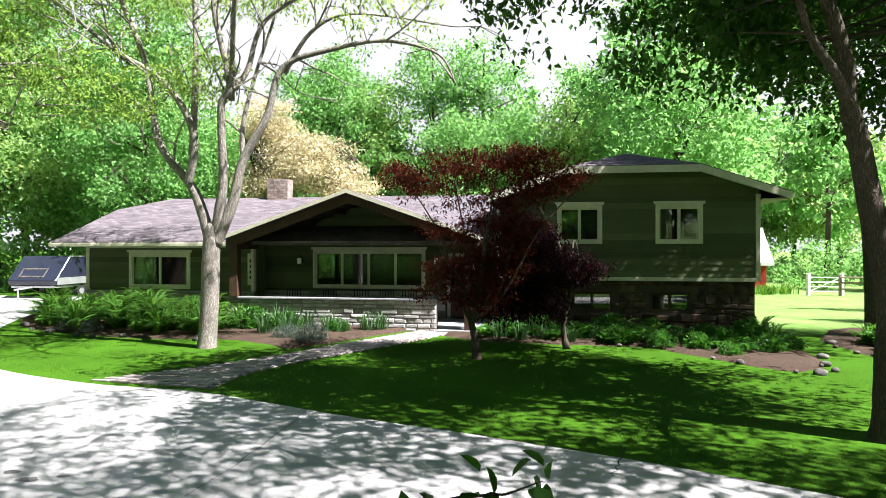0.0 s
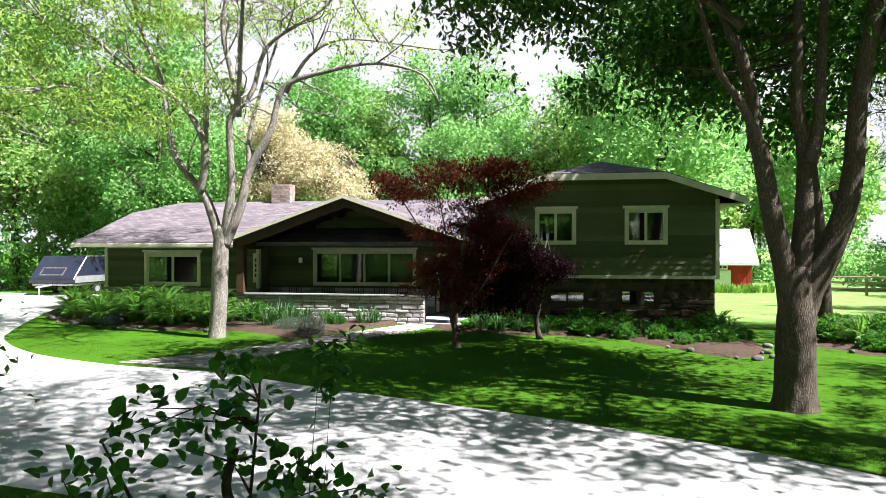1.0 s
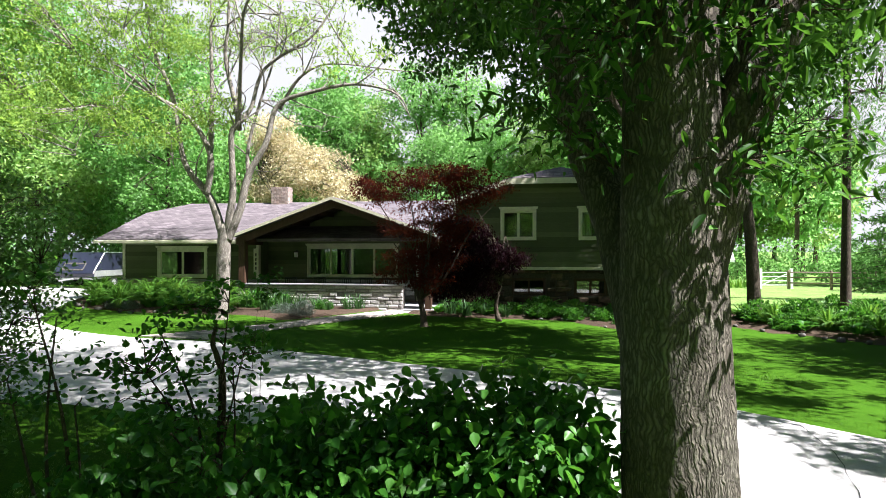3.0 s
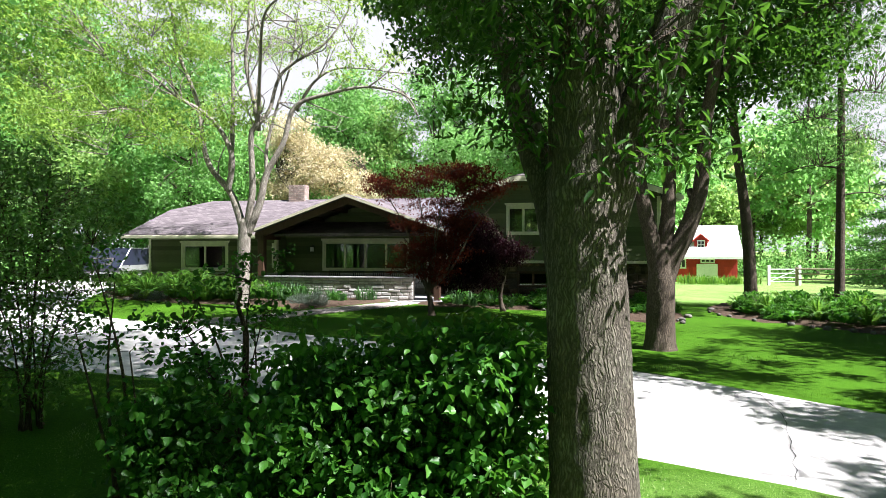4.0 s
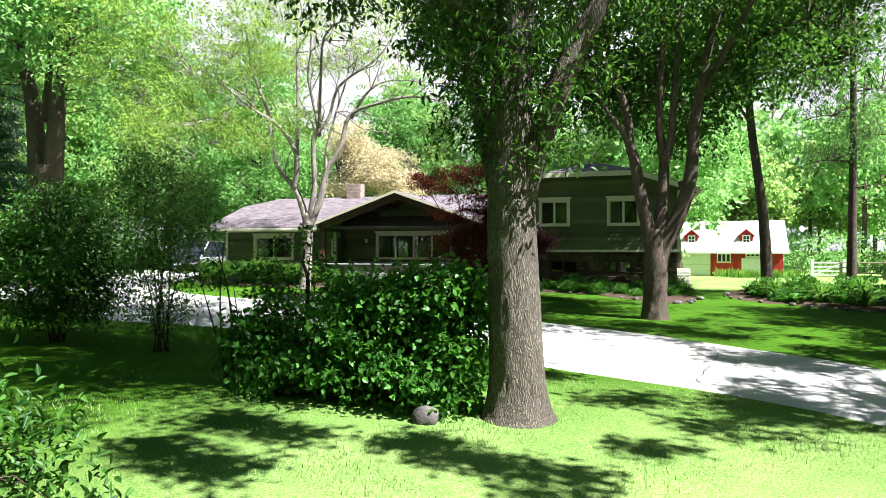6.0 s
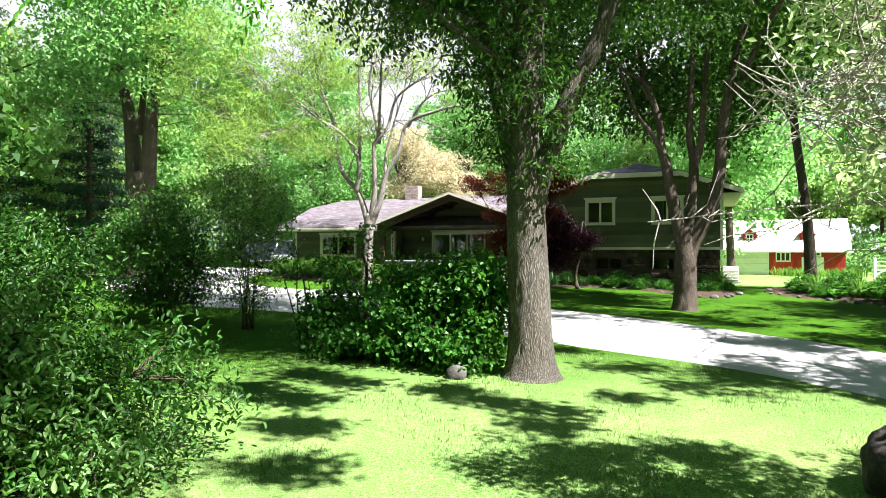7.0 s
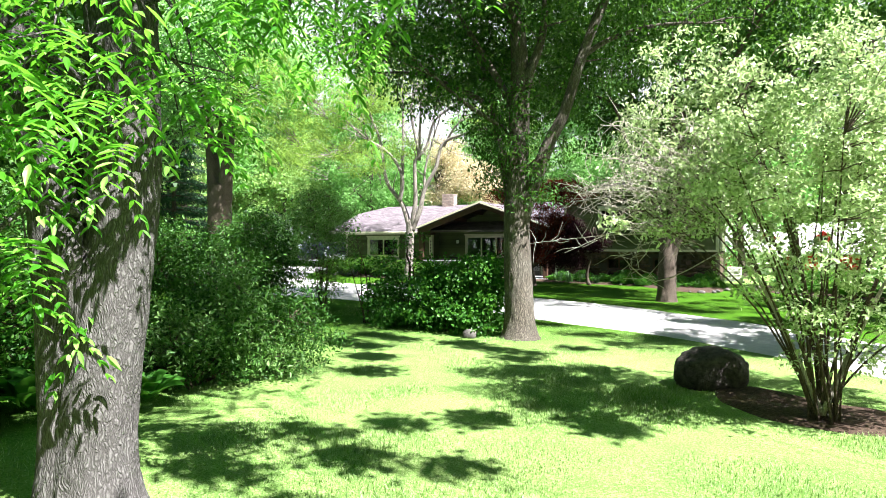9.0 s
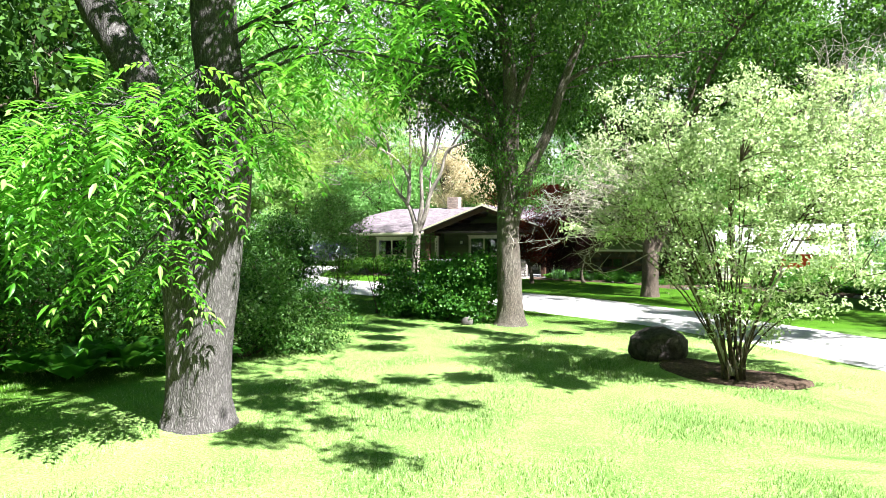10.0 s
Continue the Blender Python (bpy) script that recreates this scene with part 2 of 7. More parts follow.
LEDGE = surface("grey_ledgestone", (0.27, 0.255, 0.24), (0.50, 0.48, 0.45), 11, 0.9, 0.2, 0.7, 0.015, (1, 1, 2), 1.2, 0.3, True)
RUBBLE = surface("brown_fieldstone", (0.03, 0.021, 0.014), (0.135, 0.095, 0.062), 4, 0.9, 0.2, 0.7, 0.02, (1, 1, 1), 1.5, 0.4, True)
MORTAR = surface("mortar", (0.16, 0.145, 0.125), (0.25, 0.23, 0.20), 20, 0.95, 0.1, 0.5, 0.01)
EARTH = surface("dark_lime_mortar", (0.05, 0.042, 0.034), (0.10, 0.085, 0.068), 20, 0.95, 0.1, 0.5, 0.01)
CAP = surface("bluestone_cap", (0.20, 0.20, 0.21), (0.34, 0.34, 0.345), 7, 0.75, 0.3, 0.3, 0.005)
BRICK = surface("grey_pink_paver", (0.24, 0.205, 0.185), (0.42, 0.37, 0.335), 9, 0.9, 0.2, 0.5, 0.006, pieces=True)
CHIMNEY = surface("chimney_brick", (0.25, 0.17, 0.14), (0.48, 0.40, 0.36), 9, 0.9, 0.2, 0.5, 0.008, pieces=True)
# plaster darkened: the unlit rooms' dimness is put into its colour
DARKROOM = surface("darkened_room_plaster", (0.10, 0.09, 0.08), (0.15, 0.14, 0.12), 3, 0.9, 0.1, 0.1, 0.002)
SOFFIT = surface("soffit_board", (0.42, 0.40, 0.31), (0.50, 0.48, 0.38), 6, 0.7, 0.3, 0.1, 0.002)
REDBOARD = surface("barn_red_board", (0.40, 0.025, 0.02), (0.55, 0.05, 0.035), 8, 0.7, 0.3, 0.2, 0.004, (6, 6, 0.4), 0.8, 0.3, True)
WHITE = surface("white_paint", (0.72, 0.72, 0.70), (0.82, 0.82, 0.80), 8, 0.5, 0.4, 0.1, 0.002, large=1.0, var=0.15)
TINROOF = surface("pale_metal_roof", (0.62, 0.60, 0.58), (0.76, 0.74, 0.72), 5, 0.45, 0.5, 0.1, 0.003, (1, 1, 1), 0.6, 0.25)
RAILWOOD = surface("weathered_rail", (0.16, 0.12, 0.09), (0.32, 0.26, 0.21), 10, 0.9, 0.1, 0.4, 0.006, (1, 6, 6))
GREYSTONE = surface("edging_stone", (0.06, 0.056, 0.05), (0.19, 0.175, 0.155), 6, 0.9, 0.2, 0.8, 0.02, pieces=True)
BOULDER = surface("dark_granite_boulder", (0.014, 0.012, 0.011), (0.075, 0.062, 0.054), 14, 0.8, 0.3, 0.8, 0.02, fine=40, large=2)
NAVY = surface("navy_gelcoat", (0.014, 0.016, 0.03), (0.022, 0.025, 0.045), 3, 0.28, 0.5, 0.03, 0.001)
ALLOY = surface("brushed_alloy", (0.45, 0.45, 0.46), (0.6, 0.6, 0.6), 8, 0.4, 0.5, 0.05, 0.001, metal=0.7)
BLACK = surface("black_rubber", (0.012, 0.012, 0.012), (0.03, 0.03, 0.03), 8, 0.85, 0.2, 0.2, 0.003)
IRON = surface("black_iron", (0.015, 0.015, 0.016), (0.035, 0.034, 0.033), 9, 0.5, 0.4, 0.1, 0.001)
CURTAIN = surface("linen_curtain", (0.42, 0.38, 0.28), (0.6, 0.55, 0.42), 5, 0.95, 0.1, 0.1, 0.003, (9, 9, 0.4))
DOORPAINT = surface("dark_red_door_paint", (0.07, 0.02, 0.018), (0.11, 0.035, 0.03), 6, 0.45, 0.4, 0.1, 0.002)
OIL = surface("oil_stain", (0.09, 0.085, 0.08), (0.17, 0.165, 0.155), 6, 0.7, 0.3, 0.1, 0.002)


def glass_material():
    s = Shade("window_glass")
    tr, gl = s.n.new("ShaderNodeBsdfTransparent"), s.n.new("ShaderNodeBsdfGlossy")
    tr.inputs[0].default_value = (0.72, 0.78, 0.75, 1)
    gl.inputs["Roughness"].default_value = 0.01
    fr = s.n.new("ShaderNodeFresnel")
    fr.inputs[0].default_value = 2.0
    mx = s.n.new("ShaderNodeMixShader")
    s.l.new(fr.outputs[0], mx.inputs[0])
    s.l.new(tr.outputs[0], mx.inputs[1])
    s.l.new(gl.outputs[0], mx.inputs[2])
    s.l.new(mx.outputs[0], s.n["Material Output"].inputs[0])
    return s.m


GLASS = glass_material()


# ---- building helpers ----
class Shape:
    """Collects vertices and faces of one mesh."""

    def __init__(self):
        self.v, self.f, self.uv = [], [], None

    def add(self, verts, faces):
        o = len(self.v)
        self.v.extend(tuple(map(float, p)) for p in verts)
        self.f.extend(tuple(i + o for i in q) for q in faces)

    def box(self, x0, x1, y0, y1, z0, z1):
        self.add([(x, y, z) for z in (z0, z1) for x, y in ((x0, y0), (x1, y0), (x1, y1), (x0, y1))],
                 [(3, 2, 1, 0), (4, 5, 6, 7), (0, 1, 5, 4), (1, 2, 6, 5), (2, 3, 7, 6), (3, 0, 4, 7)])

    def slab(self, corners, thick):
        """A plate whose top is the corner ring; it goes down by thick."""
        n = len(corners)
        self.add([tuple(c) for c in corners] + [(c[0], c[1], c[2] - thick) for c in corners],
                 [tuple(range(n)), tuple(range(2 * n - 1, n - 1, -1))] + [(i, i + n, (i + 1) % n + n, (i + 1) % n) for i in range(n)])

    def prism(self, ring, axis, a, b):
        """A ring of 2D points swept along axis 0 (x) or 1 (y)."""
        n = len(ring)
        put = (lambda p, k: (k, p[0], p[1])) if axis == 0 else (lambda p, k: (p[0], k, p[1]))
        self.add([put(p, a) for p in ring] + [put(p, b) for p in ring],
                 [tuple(range(n)), tuple(range(2 * n - 1, n - 1, -1))] + [(i, i + n, (i + 1) % n + n, (i + 1) % n) for i in range(n)])

    def tube(self, pts, radii, seg=8, rough=0.0, seed=0, cap=True):
        pts = [Vector(p) for p in pts]
        ring, n = [], len(pts)
        side = None
        for i, p in enumerate(pts):
            d = (pts[min(i + 1, n - 1)] - pts[max(i - 1, 0)]).normalized()
            side = (Vector((1, 0.13, 0.07)) if side is None else side)
            side = (side - d * side.dot(d)).normalized()
            up = d.cross(side)
            for k in range(seg):
                a = 2 * math.pi * k / seg
                r = radii[i]
                w = side * math.cos(a) + up * math.sin(a)
                if rough:
                    q = p + w * r
                    e = noise.noise(Vector((q.x * 17 + seed, q.y * 17, q.z * 2.0)))
                    e2 = noise.noise(Vector((q.x * 30 + seed, q.y * 30, q.z * 4.0)))
                    r *= 1 + rough * (0.6 - 1.9 * abs(e) + 0.7 * (0.4 - abs(e2) * 1.6))
                ring.append(p + w * r)
        fs = [(i * seg + k, i * seg + (k + 1) % seg, (i + 1) * seg + (k + 1) % seg, (i + 1) * seg + k) for i in range(n - 1) for k in range(seg)]
        if cap:
            fs += [tuple(range(seg - 1, -1, -1)), tuple(range((n - 1) * seg, n * seg))]
        self.add(ring, fs)

    def mesh(self, name, material, smooth=False, bevel=0.0):
        me = bpy.data.meshes.new(name)
        me.from_pydata(self.v, [], self.f)
        bm = bmesh.new()
        bm.from_mesh(me)
        bmesh.ops.recalc_face_normals(bm, faces=bm.faces)
        if bevel:
            bmesh.ops.bevel(bm, geom=list(bm.edges), offset=bevel, segments=1, affect="EDGES", clamp_overlap=True)
        bm.to_mesh(me)
        bm.free()
        me.materials.append(material)
        if smooth:
            me.polygons.foreach_set("use_smooth", [True] * len(me.polygons))
        return me


def thing(name, label, category, m=None, group="", kind=""):
    ob = new(name)
    ob.empty_display_size = 0.2
    if m is not None:
        ob.matrix_world = m
    return tagged(ob, label, category, group, kind)


def part(name, shape, material, parent=None, label="", smooth=False, bevel=0.0, kind=""):
    me = shape if isinstance(shape, bpy.types.Mesh) else shape.mesh(name, material, smooth, bevel)
    ob = new(name, me)
    ob.parent = parent
    return tagged(ob, label, kind=kind)


def boxpart(name, dims, material, parent, label="", bevel=0.0):
    s = Shape()
    s.box(*dims)
    return part(name, s, material, parent, label, bevel=bevel)


def ease(t):
    t = max(0.0, min(1.0, t))
    return t * t * (3 - 2 * t)


def ground(x, y):
    """Height of the ground."""
    z = -0.25 + 0.013 * min(max(y, -30), 22) - 0.012 * (max(-14, min(x, 14)) - 2)
    return z - 0.45 * max(0, min(1, (y - 20) / 30)) * max(0, min(1, (x - 4) / 10))


def curve(pts, steps=8):
    """A smooth line through a few points."""
    out = []
    p = [Vector(q) for q in pts]
    for i in range(len(p) - 1):
        a, b, c, d = p[max(i - 1, 0)], p[i], p[i + 1], p[min(i + 2, len(p) - 1)]
        for k in range(steps):
            t = k / steps
            out.append(0.5 * (2 * b + (c - a) * t + (2 * a - 5 * b + 4 * c - d) * t * t + (3 * b - 3 * c + d - a) * t ** 3))
    return out + [p[-1]]


def fast_mesh(name, verts, tris, material):
    me = bpy.data.meshes.new(name)
    verts, tris = np.asarray(verts, np.float32), np.asarray(tris, np.int32)
    me.vertices.add(len(verts))
    me.vertices.foreach_set("co", verts.ravel())
    me.loops.add(tris.size)
    me.loops.foreach_set("vertex_index", tris.ravel())
    me.polygons.add(len(tris))
    me.polygons.foreach_set("loop_start", np.arange(0, tris.size, 3, dtype=np.int32))
    me.update(calc_edges=True)
    me.materials.append(material)
    return me


def unit(a):
    return a / np.maximum(np.linalg.norm(a, axis=1, keepdims=True), 1e-6)


def leaves(name, pos, along, size, wide, material, rng, fold=0.16, full=False, calm=1.0):
    """Leaves from their stems along their directions: plain blades far off, folded kites in the middle distance, fuller outlines near."""
    n = len(pos)
    along = unit(along)
    tilt, lift = ((1.1, 1.1, 0.7), 0.4) if full == "far" else ((0.6 * calm, 0.6 * calm, 0.3), 1.0)
    side = unit(np.cross(along, unit(rng.normal(size=(n, 3)) * tilt + (0, 0, lift))))
    up = np.cross(side, along)
    size = np.asarray(size).reshape(-1, 1) * np.ones((n, 1))
    if full == "far":
        foot = pos + up * size * fold * 0.4
        v = np.stack([foot + side * size * wide / 2, pos + along * size, foot - side * size * wide / 2], 1).reshape(-1, 3)
        return fast_mesh(name, v, np.arange(3 * n).reshape(-1, 3), material)
    if not full:
        mid = pos + along * size * 0.45 + up * size * fold
        v = np.stack([pos, mid + side * size * wide / 2, pos + along * size, mid - side * size * wide / 2], 1).reshape(-1, 3)
        k = np.arange(n)[:, None] * 4
        t = np.concatenate([k + (0, 1, 2), k + (0, 2, 3)], 1).reshape(-1, 3)
        return fast_mesh(name, v, t, material)
    row = lambda f, w, s: pos + along * size * f + up * size * fold * w + side * size * wide * 0.5 * w * s
    tip = pos + along * size - up * size * 0.08
    v = np.stack([pos, row(0.16, 0.72, 1), row(0.45, 1.0, 1), row(0.78, 0.55, 1), tip, row(0.78, 0.55, -1), row(0.45, 1.0, -1), row(0.16, 0.72, -1)], 1).reshape(-1, 3)
    k = np.arange(n)[:, None] * 8
    t = np.concatenate([k + q for q in ((0, 1, 2), (0, 2, 3), (0, 3, 4), (0, 4, 5), (0, 5, 6), (0, 6, 7))], 1).reshape(-1, 3)
    return fast_mesh(name, v, t, material)


def clusters(blobs, count, rng, bias=0.45, floor=None):
    """Centres of leaf clumps in ellipsoids (x, y, z, rx, ry, rz), thicker towards the outside."""
    w = np.array([b[3] * b[4] * b[5] for b in blobs]) ** 0.85
    pick = rng.choice(len(blobs), count, p=w / w.sum())
    b = np.array(blobs)[pick]
    d = unit(rng.normal(size=(count, 3)))
    c = b[:, :3] + d * b[:, 3:] * (rng.random((count, 1)) ** bias)
    if floor is not None:
        c[:, 2] = np.maximum(c[:, 2], floor + 0.05)
    return c


def clump(centres, each, spread, rng, flat=0.6):
    n = len(centres) * each
    return np.repeat(centres, each, 0) + rng.normal(size=(n, 3)) * (spread, spread, spread * flat)


def twigs(shape, centres, anchors, rng, r=0.012, bend=0.25):
    anchors = np.array(anchors)
    for c in centres:
        d = np.linalg.norm((anchors - c) * (1, 1, 1.2), axis=1) + np.maximum(0, anchors[:, 2] - c[2]) * 0.8
        a = anchors[int(np.argmin(d))]
        ln = np.linalg.norm(c - a)
        m = (a + c) / 2 + rng.normal(size=3) * bend * ln * 0.4 + (0, 0, 0.08 * ln)
        shape.tube([a, m, c], [r * (1 + ln * 0.5), r * 0.8, r * 0.3], 4, cap=False)


def taper(r0, r1, n, power=0.8):
    return [r0 + (r1 - r0) * (i / max(n - 1, 1)) ** power for i in range(n)]


def make_tree(name, label, limbs, blobs, count, each, spread, size, wide, leaf, wood, seed, seg=12, rough=0.06, droop=0.5, twig=0.012, flat=0.6, category="tree", group="", floor=None, bias=0.45, full=False, power=0.8, most=260, flare=0.55):
    """limbs: (points, first radius, last radius); the first is the trunk."""
    rng = np.random.default_rng(seed)
    top = thing(name, label, category, Matrix.Translation(limbs[0][0][0]), group)
    o = Vector(limbs[0][0][0])
    s, anchors = Shape(), []
    for i, (pts, r0, r1) in enumerate(limbs):
        line = [Vector(p) - o for p in pts]
        rad = taper(r0, r1, len(line), 0.8 if i else power)
        if i == 0:
            h = line[-1].z
            rad = [r * (1 + flare * math.exp(-p.z / 0.22)) for r, p in zip(rad, line)]
        s.tube(line, rad, seg if i == 0 else max(7, seg * 2 // 3), rough, seed)
        if i or len(limbs) == 1:
            anchors += [tuple(p) for p in line[len(line) // 3:]]
    c = clusters(blobs, count, rng, bias, floor) - np.array(o)
    twigs(s, c[:: max(1, count // most)], anchors, rng, twig)
    part("trunk", s, wood, top, smooth=True)
    pos = clump(c, each, spread, rng, flat)
    along = rng.normal(size=pos.shape) + (0, 0, -droop)
    part("crown", leaves("crown", pos, along, size * rng.uniform(0.6, 1.25, len(pos)), wide, leaf, rng, full=full), leaf, top)
    return top


# ---- ground ----
def terrain():
    xs = np.concatenate([np.linspace(-600, -60, 10), np.linspace(-50, 50, 101), np.linspace(60, 600, 10)])
    ys = np.concatenate([np.linspace(-600, -60, 10), np.linspace(-50, 70, 121), np.linspace(80, 800, 10)])
    v = [(x, y, ground(x, y) + 0.03 * noise.noise(Vector((x * 0.3, y * 0.3, 0)))) for y in ys for x in xs]
    w = len(xs)
    f = [(j * w + i, j * w + i + 1, (j + 1) * w + i + 1, (j + 1) * w + i) for j in range(len(ys) - 1) for i in range(w - 1)]
    s = Shape()
    s.add(v, f)
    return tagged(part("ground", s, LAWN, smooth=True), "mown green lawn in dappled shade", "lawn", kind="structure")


terrain()

FAR = curve([(-17.0, 31.0), (-15.6, 26.0), (-14.0, 21.5), (-12.3, 17.2), (-11.2, 15.4), (-9.4, 13.8), (-6.8, 12.55), (-4.5, 11.95), (-1.7, 10.55), (0.95, 9.3), (3.6, 7.9), (6.1, 6.2), (7.6, 4.65), (9.3, 2.7), (12.5, -1.6), (16.5, -8.0), (21.0, -17.0), (26.0, -30.0)], 5)
NEAR = curve([(-27.0, 33.0), (-25.5, 27.0), (-22.0, 19.0), (-17.0, 12.5), (-12.5, 8.3), (-9.5, 6.4), (-7.0, 5.5), (-4.9, 5.2), (-3.0, 4.7), (0.0, 3.7), (3.6, 1.6), (5.9, 0.25), (7.5, -1.3), (10.4, -4.9), (13.2, -9.5), (16.0, -15.0), (19.0, -22.0), (22.5, -33.0)], 5)


def driveway():
    s, k = Shape(), 14
    n = len(FAR)
    v = []
    for i in range(n):
        a, b = FAR[i], NEAR[i]
        for j in range(k + 1):
            p = a.lerp(b, j / k)
            e = 0.02 * noise.noise(Vector((p.x * 1.7, p.y * 1.7, 3))) if j in (0, k) else 0
            edge = -0.05 if j in (0, k) else 0.022
            v.append((p.x + e, p.y + e, ground(p.x, p.y) + edge + 0.03 * noise.noise(Vector((p.x * 0.3, p.y * 0.3, 0))) + 0.012))
    w = k + 1
    s.add(v, [(i * w + j, i * w + j + 1, (i + 1) * w + j + 1, (i + 1) * w + j) for i in range(n - 1) for j in range(k)])
    return tagged(part("driveway", s, CONCRETE, smooth=True), "pale grey concrete driveway with cracks and dappled shade", "driveway", kind="structure")


driveway()

# ---- house ----
HOUSE = thing("house", "long olive-green split-level house with cream trim", "house", pose(9.45, 19.1, 0, 0, 0, -9))


def siding(parent, x0, x1, y, z0, z1, holes, top=None, t=0.045, rise=0.19):
    """Lap boards on a wall that faces -y, cut round the holes (x0, x1, z0, z1); top(x) limits their height."""
    z = z0
    while z < z1 - 0.01:
        h = min(rise, z1 - z)
        cuts = sorted((a, b) for a, b, c, d in holes if c < z + h - 0.01 and d > z + 0.01)
        x = x0
        spans = []
        for a, b in cuts:
            if a > x:
                spans.append((x, a))
            x = b
        if x < x1:
            spans.append((x, x1))
        for a, b in spans:
            if top:
                lo = [q for q in np.linspace(a, b, 60) if top(q) > z + h * 0.6]
                if len(lo) < 2:
                    continue
                a, b = lo[0], lo[-1]
            s = Shape()
            s.prism([(y - t, z), (y - t * 0.45, z + h + 0.012), (y + 0.02, z + h + 0.012), (y + 0.02, z)], 0, a, b)
            part("siding_board", s, OLIVE, parent)
        z += h


def window(x0, x1, z0, z1, y, panes, name="window", trim=0.11, curtain=None, head=0.16, paint=None):
    """A cream-framed window that faces -y: casing, sash bars and panes."""
    paint = paint or CREAMP
    w = part(name, Shape(), paint, HOUSE)
    s = Shape()
    s.box(x0, x1, y - 0.05, y + 0.1, z1 - trim, z1)
    s.box(x0, x1, y - 0.05, y + 0.1, z0, z0 + trim * 0.9)
    s.box(x0, x0 + trim, y - 0.05, y + 0.1, z0 + trim * 0.9, z1 - trim)
    s.box(x1 - trim, x1, y - 0.05, y + 0.1, z0 + trim * 0.9, z1 - trim)
    part("casing", s, paint, w, bevel=0.006)
    if head:
        h = Shape()
        h.prism([(x0 - 0.04, z1), (x1 + 0.04, z1), (x1 + 0.07, z1 + head * 0.55), (x0 - 0.07, z1 + head * 0.55)], 1, y - 0.075, y + 0.05)
        part("head_trim", h, paint, w)
    a, b, c, d = x0 + trim, x1 - trim, z0 + trim * 0.9, z1 - trim
    step = (b - a) / panes
    for i in range(panes):
        f = Shape()
        p, q = a + i * step, a + (i + 1) * step
        f.box(p, q, y, y + 0.05, d - 0.05, d)
        f.box(p, q, y, y + 0.05, c, c + 0.05)
        f.box(p, p + 0.045, y, y + 0.05, c + 0.05, d - 0.05)
        f.box(q - 0.045, q, y, y + 0.05, c + 0.05, d - 0.05)
        part("sash", f, paint, w)
        g = boxpart("pane", (p + 0.045, q - 0.045, y + 0.02, y + 0.028, c + 0.05, d - 0.05), GLASS, w)
        g.visible_shadow = False
    if curtain:
        p, q = curtain
        cs = Shape()
        n = 24
        top = [(p + (q - p) * i / n, y + 0.22 + 0.03 * math.sin(i * 1.9)) for i in range(n + 1)]
        cs.add([(X, Y, Z) for Z in (c, d) for X, Y in top] , [(i, i + 1, n + 2 + i, n + 1 + i) for i in range(n)])
        part("curtain", cs, CURTAIN, w, "pale linen curtain", smooth=True)
    return w


def wall_block(name, x0, x1, y0, y1, z0, z1, holes, material, parent=None):
    """A thick wall facing -y with openings through it."""
    s = Shape()
    xs = sorted({x0, x1, *[v for h in holes for v in h[:2]]})
    for a, b in zip(xs, xs[1:]):
        z = z0
        for c, d in sorted((h[2], h[3]) for h in holes if h[0] <= a + 1e-6 and h[1] >= b - 1e-6):
            if c > z:
                s.box(a, b, y0, y1, z, c)
            z = d
        if z < z1:
            s.box(a, b, y0, y1, z, z1)
    return part(name, s, material, parent or HOUSE)


def stones(parent, x0, x1, y, z0, z1, holes, lo, hi, course, material, rng, name="stone", rag=0.03, wild=0.0):
    """Coursed stones standing proud of a wall that faces -y, each one a piece."""
    z = z0
    while z < z1 - 0.03:
        h = min(course * rng.uniform(0.75, 1.35), z1 - z)
        if z1 - z - h < 0.04:
            h = z1 - z
        x = x0
        while x < x1 - 0.02:
            w = min(rng.uniform(lo, hi), x1 - x)
            if x1 - x - w < lo * 0.4:
                w = x1 - x
            if not any(a < x + w - 0.04 and b > x + 0.04 and c < z + h - 0.02 and d > z + 0.02 for a, b, c, d in holes):
                g = 0.009
                p = rng.uniform(0.3, 1.0) * rag
                s = Shape()
                j = lambda k: rng.uniform(-k, k)
                b0, b1, c0, c1 = x + g, x + w - g, z + g, z + h - g
                e = min(0.03, w * 0.18, h * 0.22)
                ring = [(u + j(wild * w * 0.5), q + j(wild * h)) for u, q in ((b0, c0), (b1, c0), (b1, c1), (b0, c1))]
                inner = [(u + sx * e + j(e * .6), q + sz * e + j(e * .5)) for (u, q), sx, sz in zip(ring, (1, -1, -1, 1), (1, 1, -1, -1))]
                v = [(u, y + 0.02, q) for u, q in ring] + [(u, y - p * 0.55, q) for u, q in ring] + [(u, y - p - 0.012 + j(0.006), q) for u, q in inner]
                s.add(v, [(0, 1, 5, 4), (1, 2, 6, 5), (2, 3, 7, 6), (3, 0, 4, 7), (4, 5, 9, 8), (5, 6, 10, 9), (6, 7, 11, 10), (7, 4, 8, 11), (8, 9, 10, 11)])
                part(name, s, material, parent)
            x += w
        z += h


def roof_plane(shape, corners, thick=0.12):
    shape.slab(corners, thick)


def add_uv(ob):
    """Lay shingle courses level along each roof face."""
    me = ob.data
    uv = me.uv_layers.new(name="UVMap")
    for p in me.polygons:
        n = p.normal
        along = Vector((-n.y, n.x, 0))
        along = along.normalized() if along.length > 1e-4 else Vector((1, 0, 0))
        up = n.cross(along)
        for li in p.loop_indices:
            co = me.vertices[me.loops[li].vertex_index].co
            uv.data[li].uv = (co.dot(along), co.dot(up))
    return ob


WRNG = np.random.default_rng(5)

